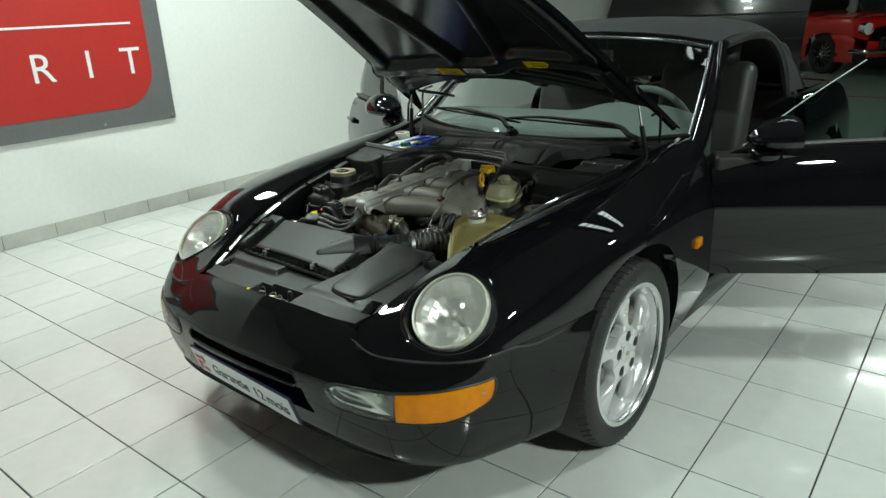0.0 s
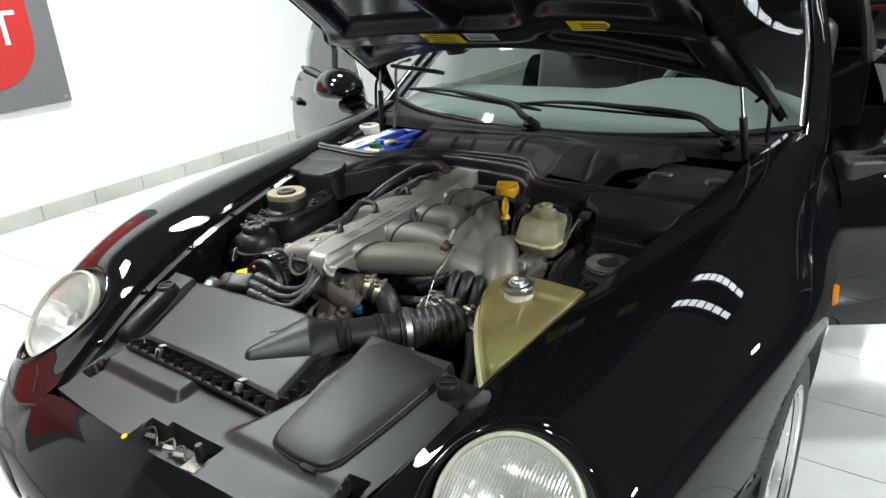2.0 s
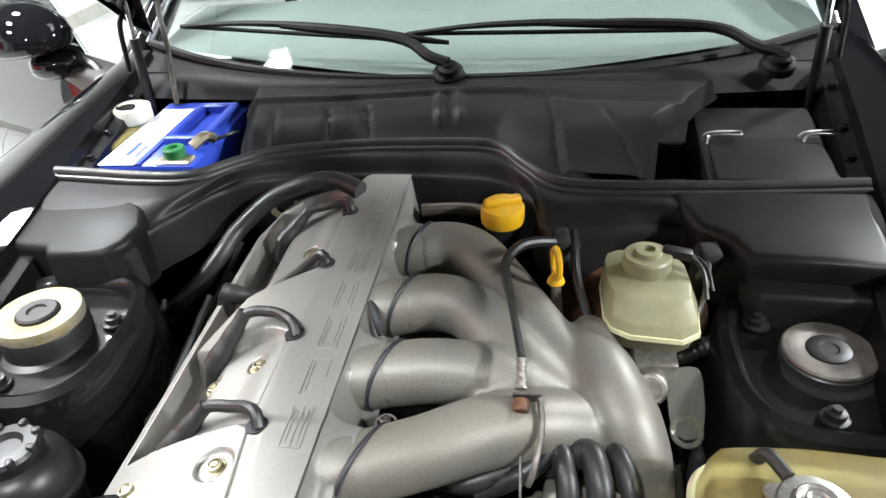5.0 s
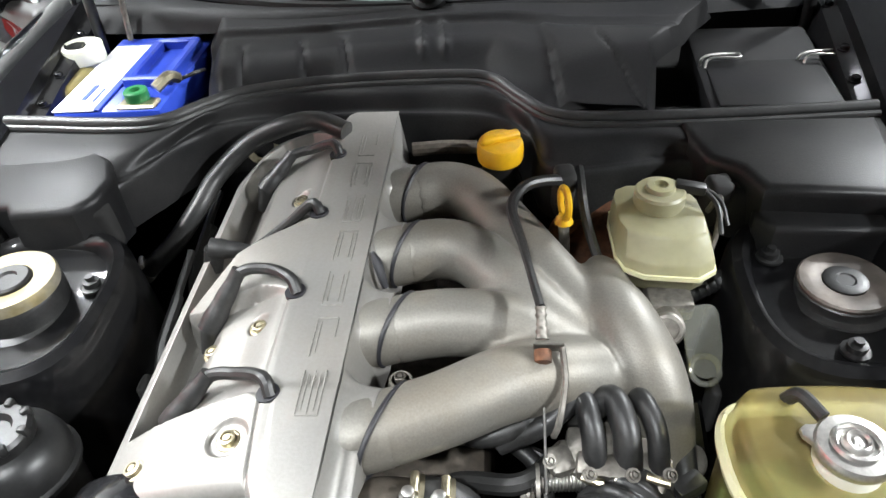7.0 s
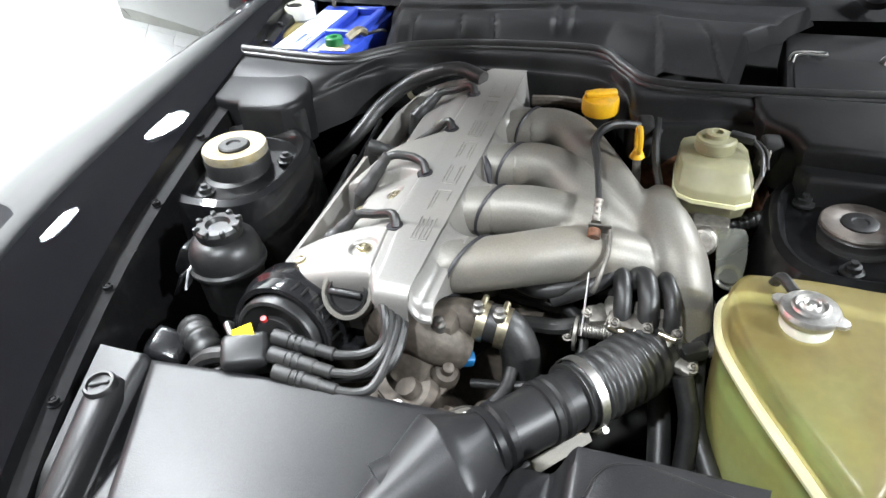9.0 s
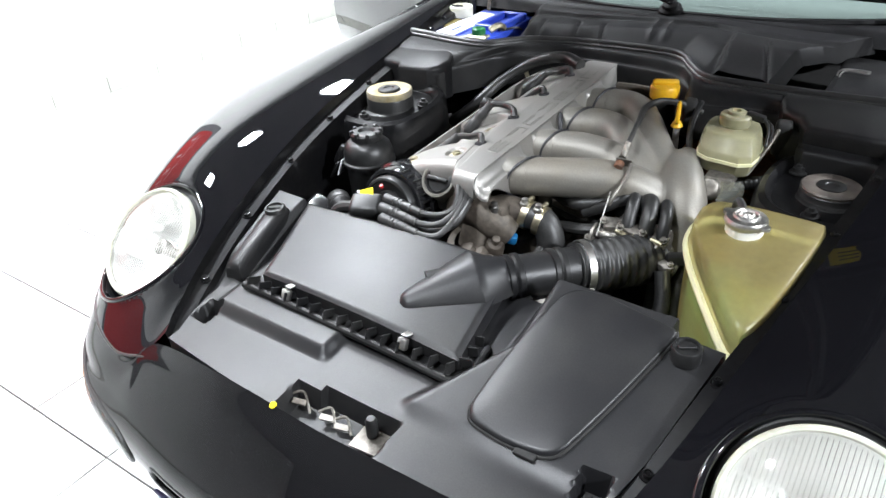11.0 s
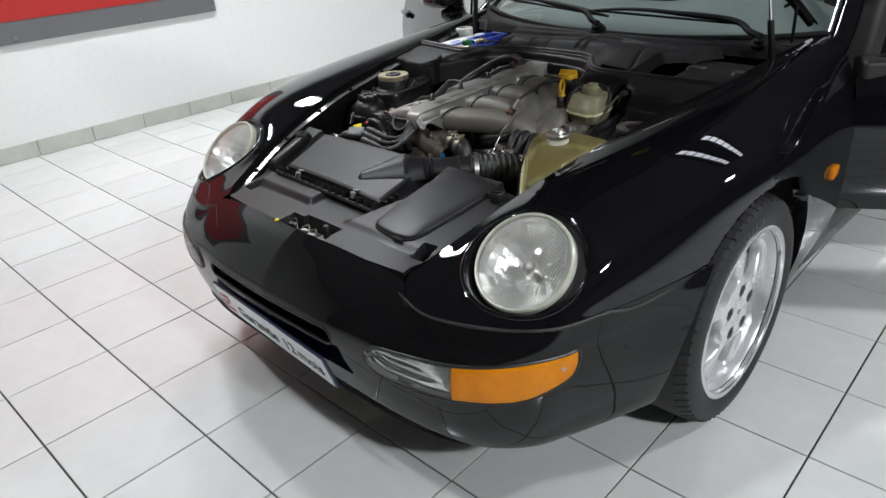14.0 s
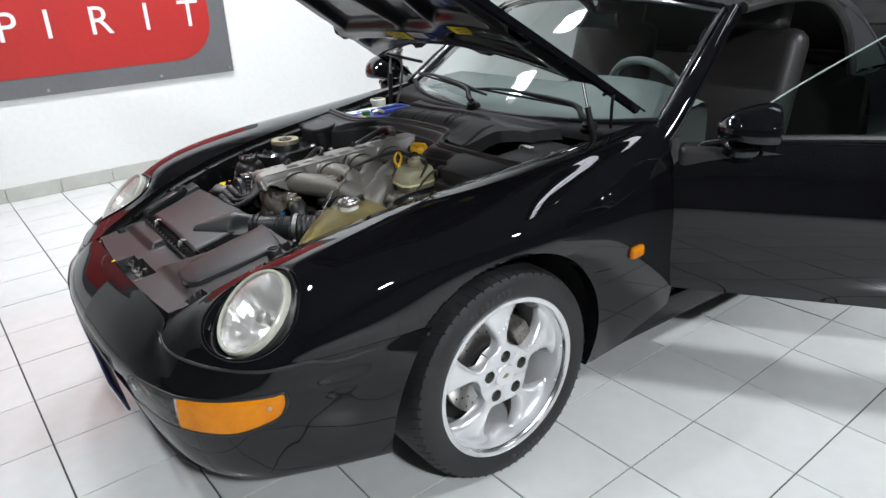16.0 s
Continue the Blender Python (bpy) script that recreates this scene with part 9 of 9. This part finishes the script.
        for x in (0.0, -2.2):
            w = empty("wheel")
            w.parent = e
            at, ax = (x, s * 0.60, 0.32), (0, s, 0)
            bm = bmesh.new()
            lathe(bm, [(0.20, -0.08), (0.30, -0.08), (0.32, -0.04), (0.32, 0.04), (0.30, 0.075), (0.21, 0.07)], at, ax, 40)
            part("tyre", bm, TYRE, w)
            bm = bmesh.new()
            lathe(bm, [(0.215, 0.05), (0.205, 0.06), (0.195, 0.03), (0.19, -0.05)], at, ax, 36)
            part("rim", bm, CHROME, w)
            bm = bmesh.new()
            for k in range(24):
                a, b = 2 * math.pi * k / 24, 2 * math.pi * (k + (2.5 if k % 2 else -2.5)) / 24
                tube(bm, [(at[0] + 0.035 * math.cos(a), at[1] + s * 0.06, at[2] + 0.035 * math.sin(a)), (at[0] + 0.195 * math.cos(b), at[1] + s * 0.01, at[2] + 0.195 * math.sin(b))], 0.003, 4, 2)
            lathe(bm, [(0.04, 0.0), (0.04, 0.07), (0.02, 0.09), (0, 0.09)], at, ax, 16)
            part("wire_spokes", bm, CHROME, w)
            bm = bmesh.new()
            lathe(bm, [(0.36, -0.02), (0.3, -0.15), (0, -0.15)], at, ax, 30)
            part("arch_shade", bm, FLOOR_DARK, w)
    bm = bmesh.new()
    g = loft([[(-0.62, -0.58, 0.95), (-0.55, 0, 0.98), (-0.62, 0.58, 0.95)], [(-0.82, -0.50, 1.30), (-0.76, 0, 1.32), (-0.82, 0.50, 1.30)]], 20, 8)
    grid_mesh(g, bm)
    gl = part("windscreen", bm, WINDSCREEN, e)
    gl.visible_shadow = False
    bm = bmesh.new()
    tube(bm, [(-0.62, -0.58, 0.95), (-0.82, -0.50, 1.30), (-0.76, 0, 1.32), (-0.82, 0.50, 1.30), (-0.62, 0.58, 0.95)], 0.012, 8, 40)
    part("screen_frame", bm, CHROME, e)
    bm = bmesh.new()
    box(bm, -1.55, 0, 1.12, 1.4, 1.15, 0.38, None, 0.15, 4)
    part("folding_roof", bm, LEATHER, e, "black folding roof")
    return e


vintage_roadster()
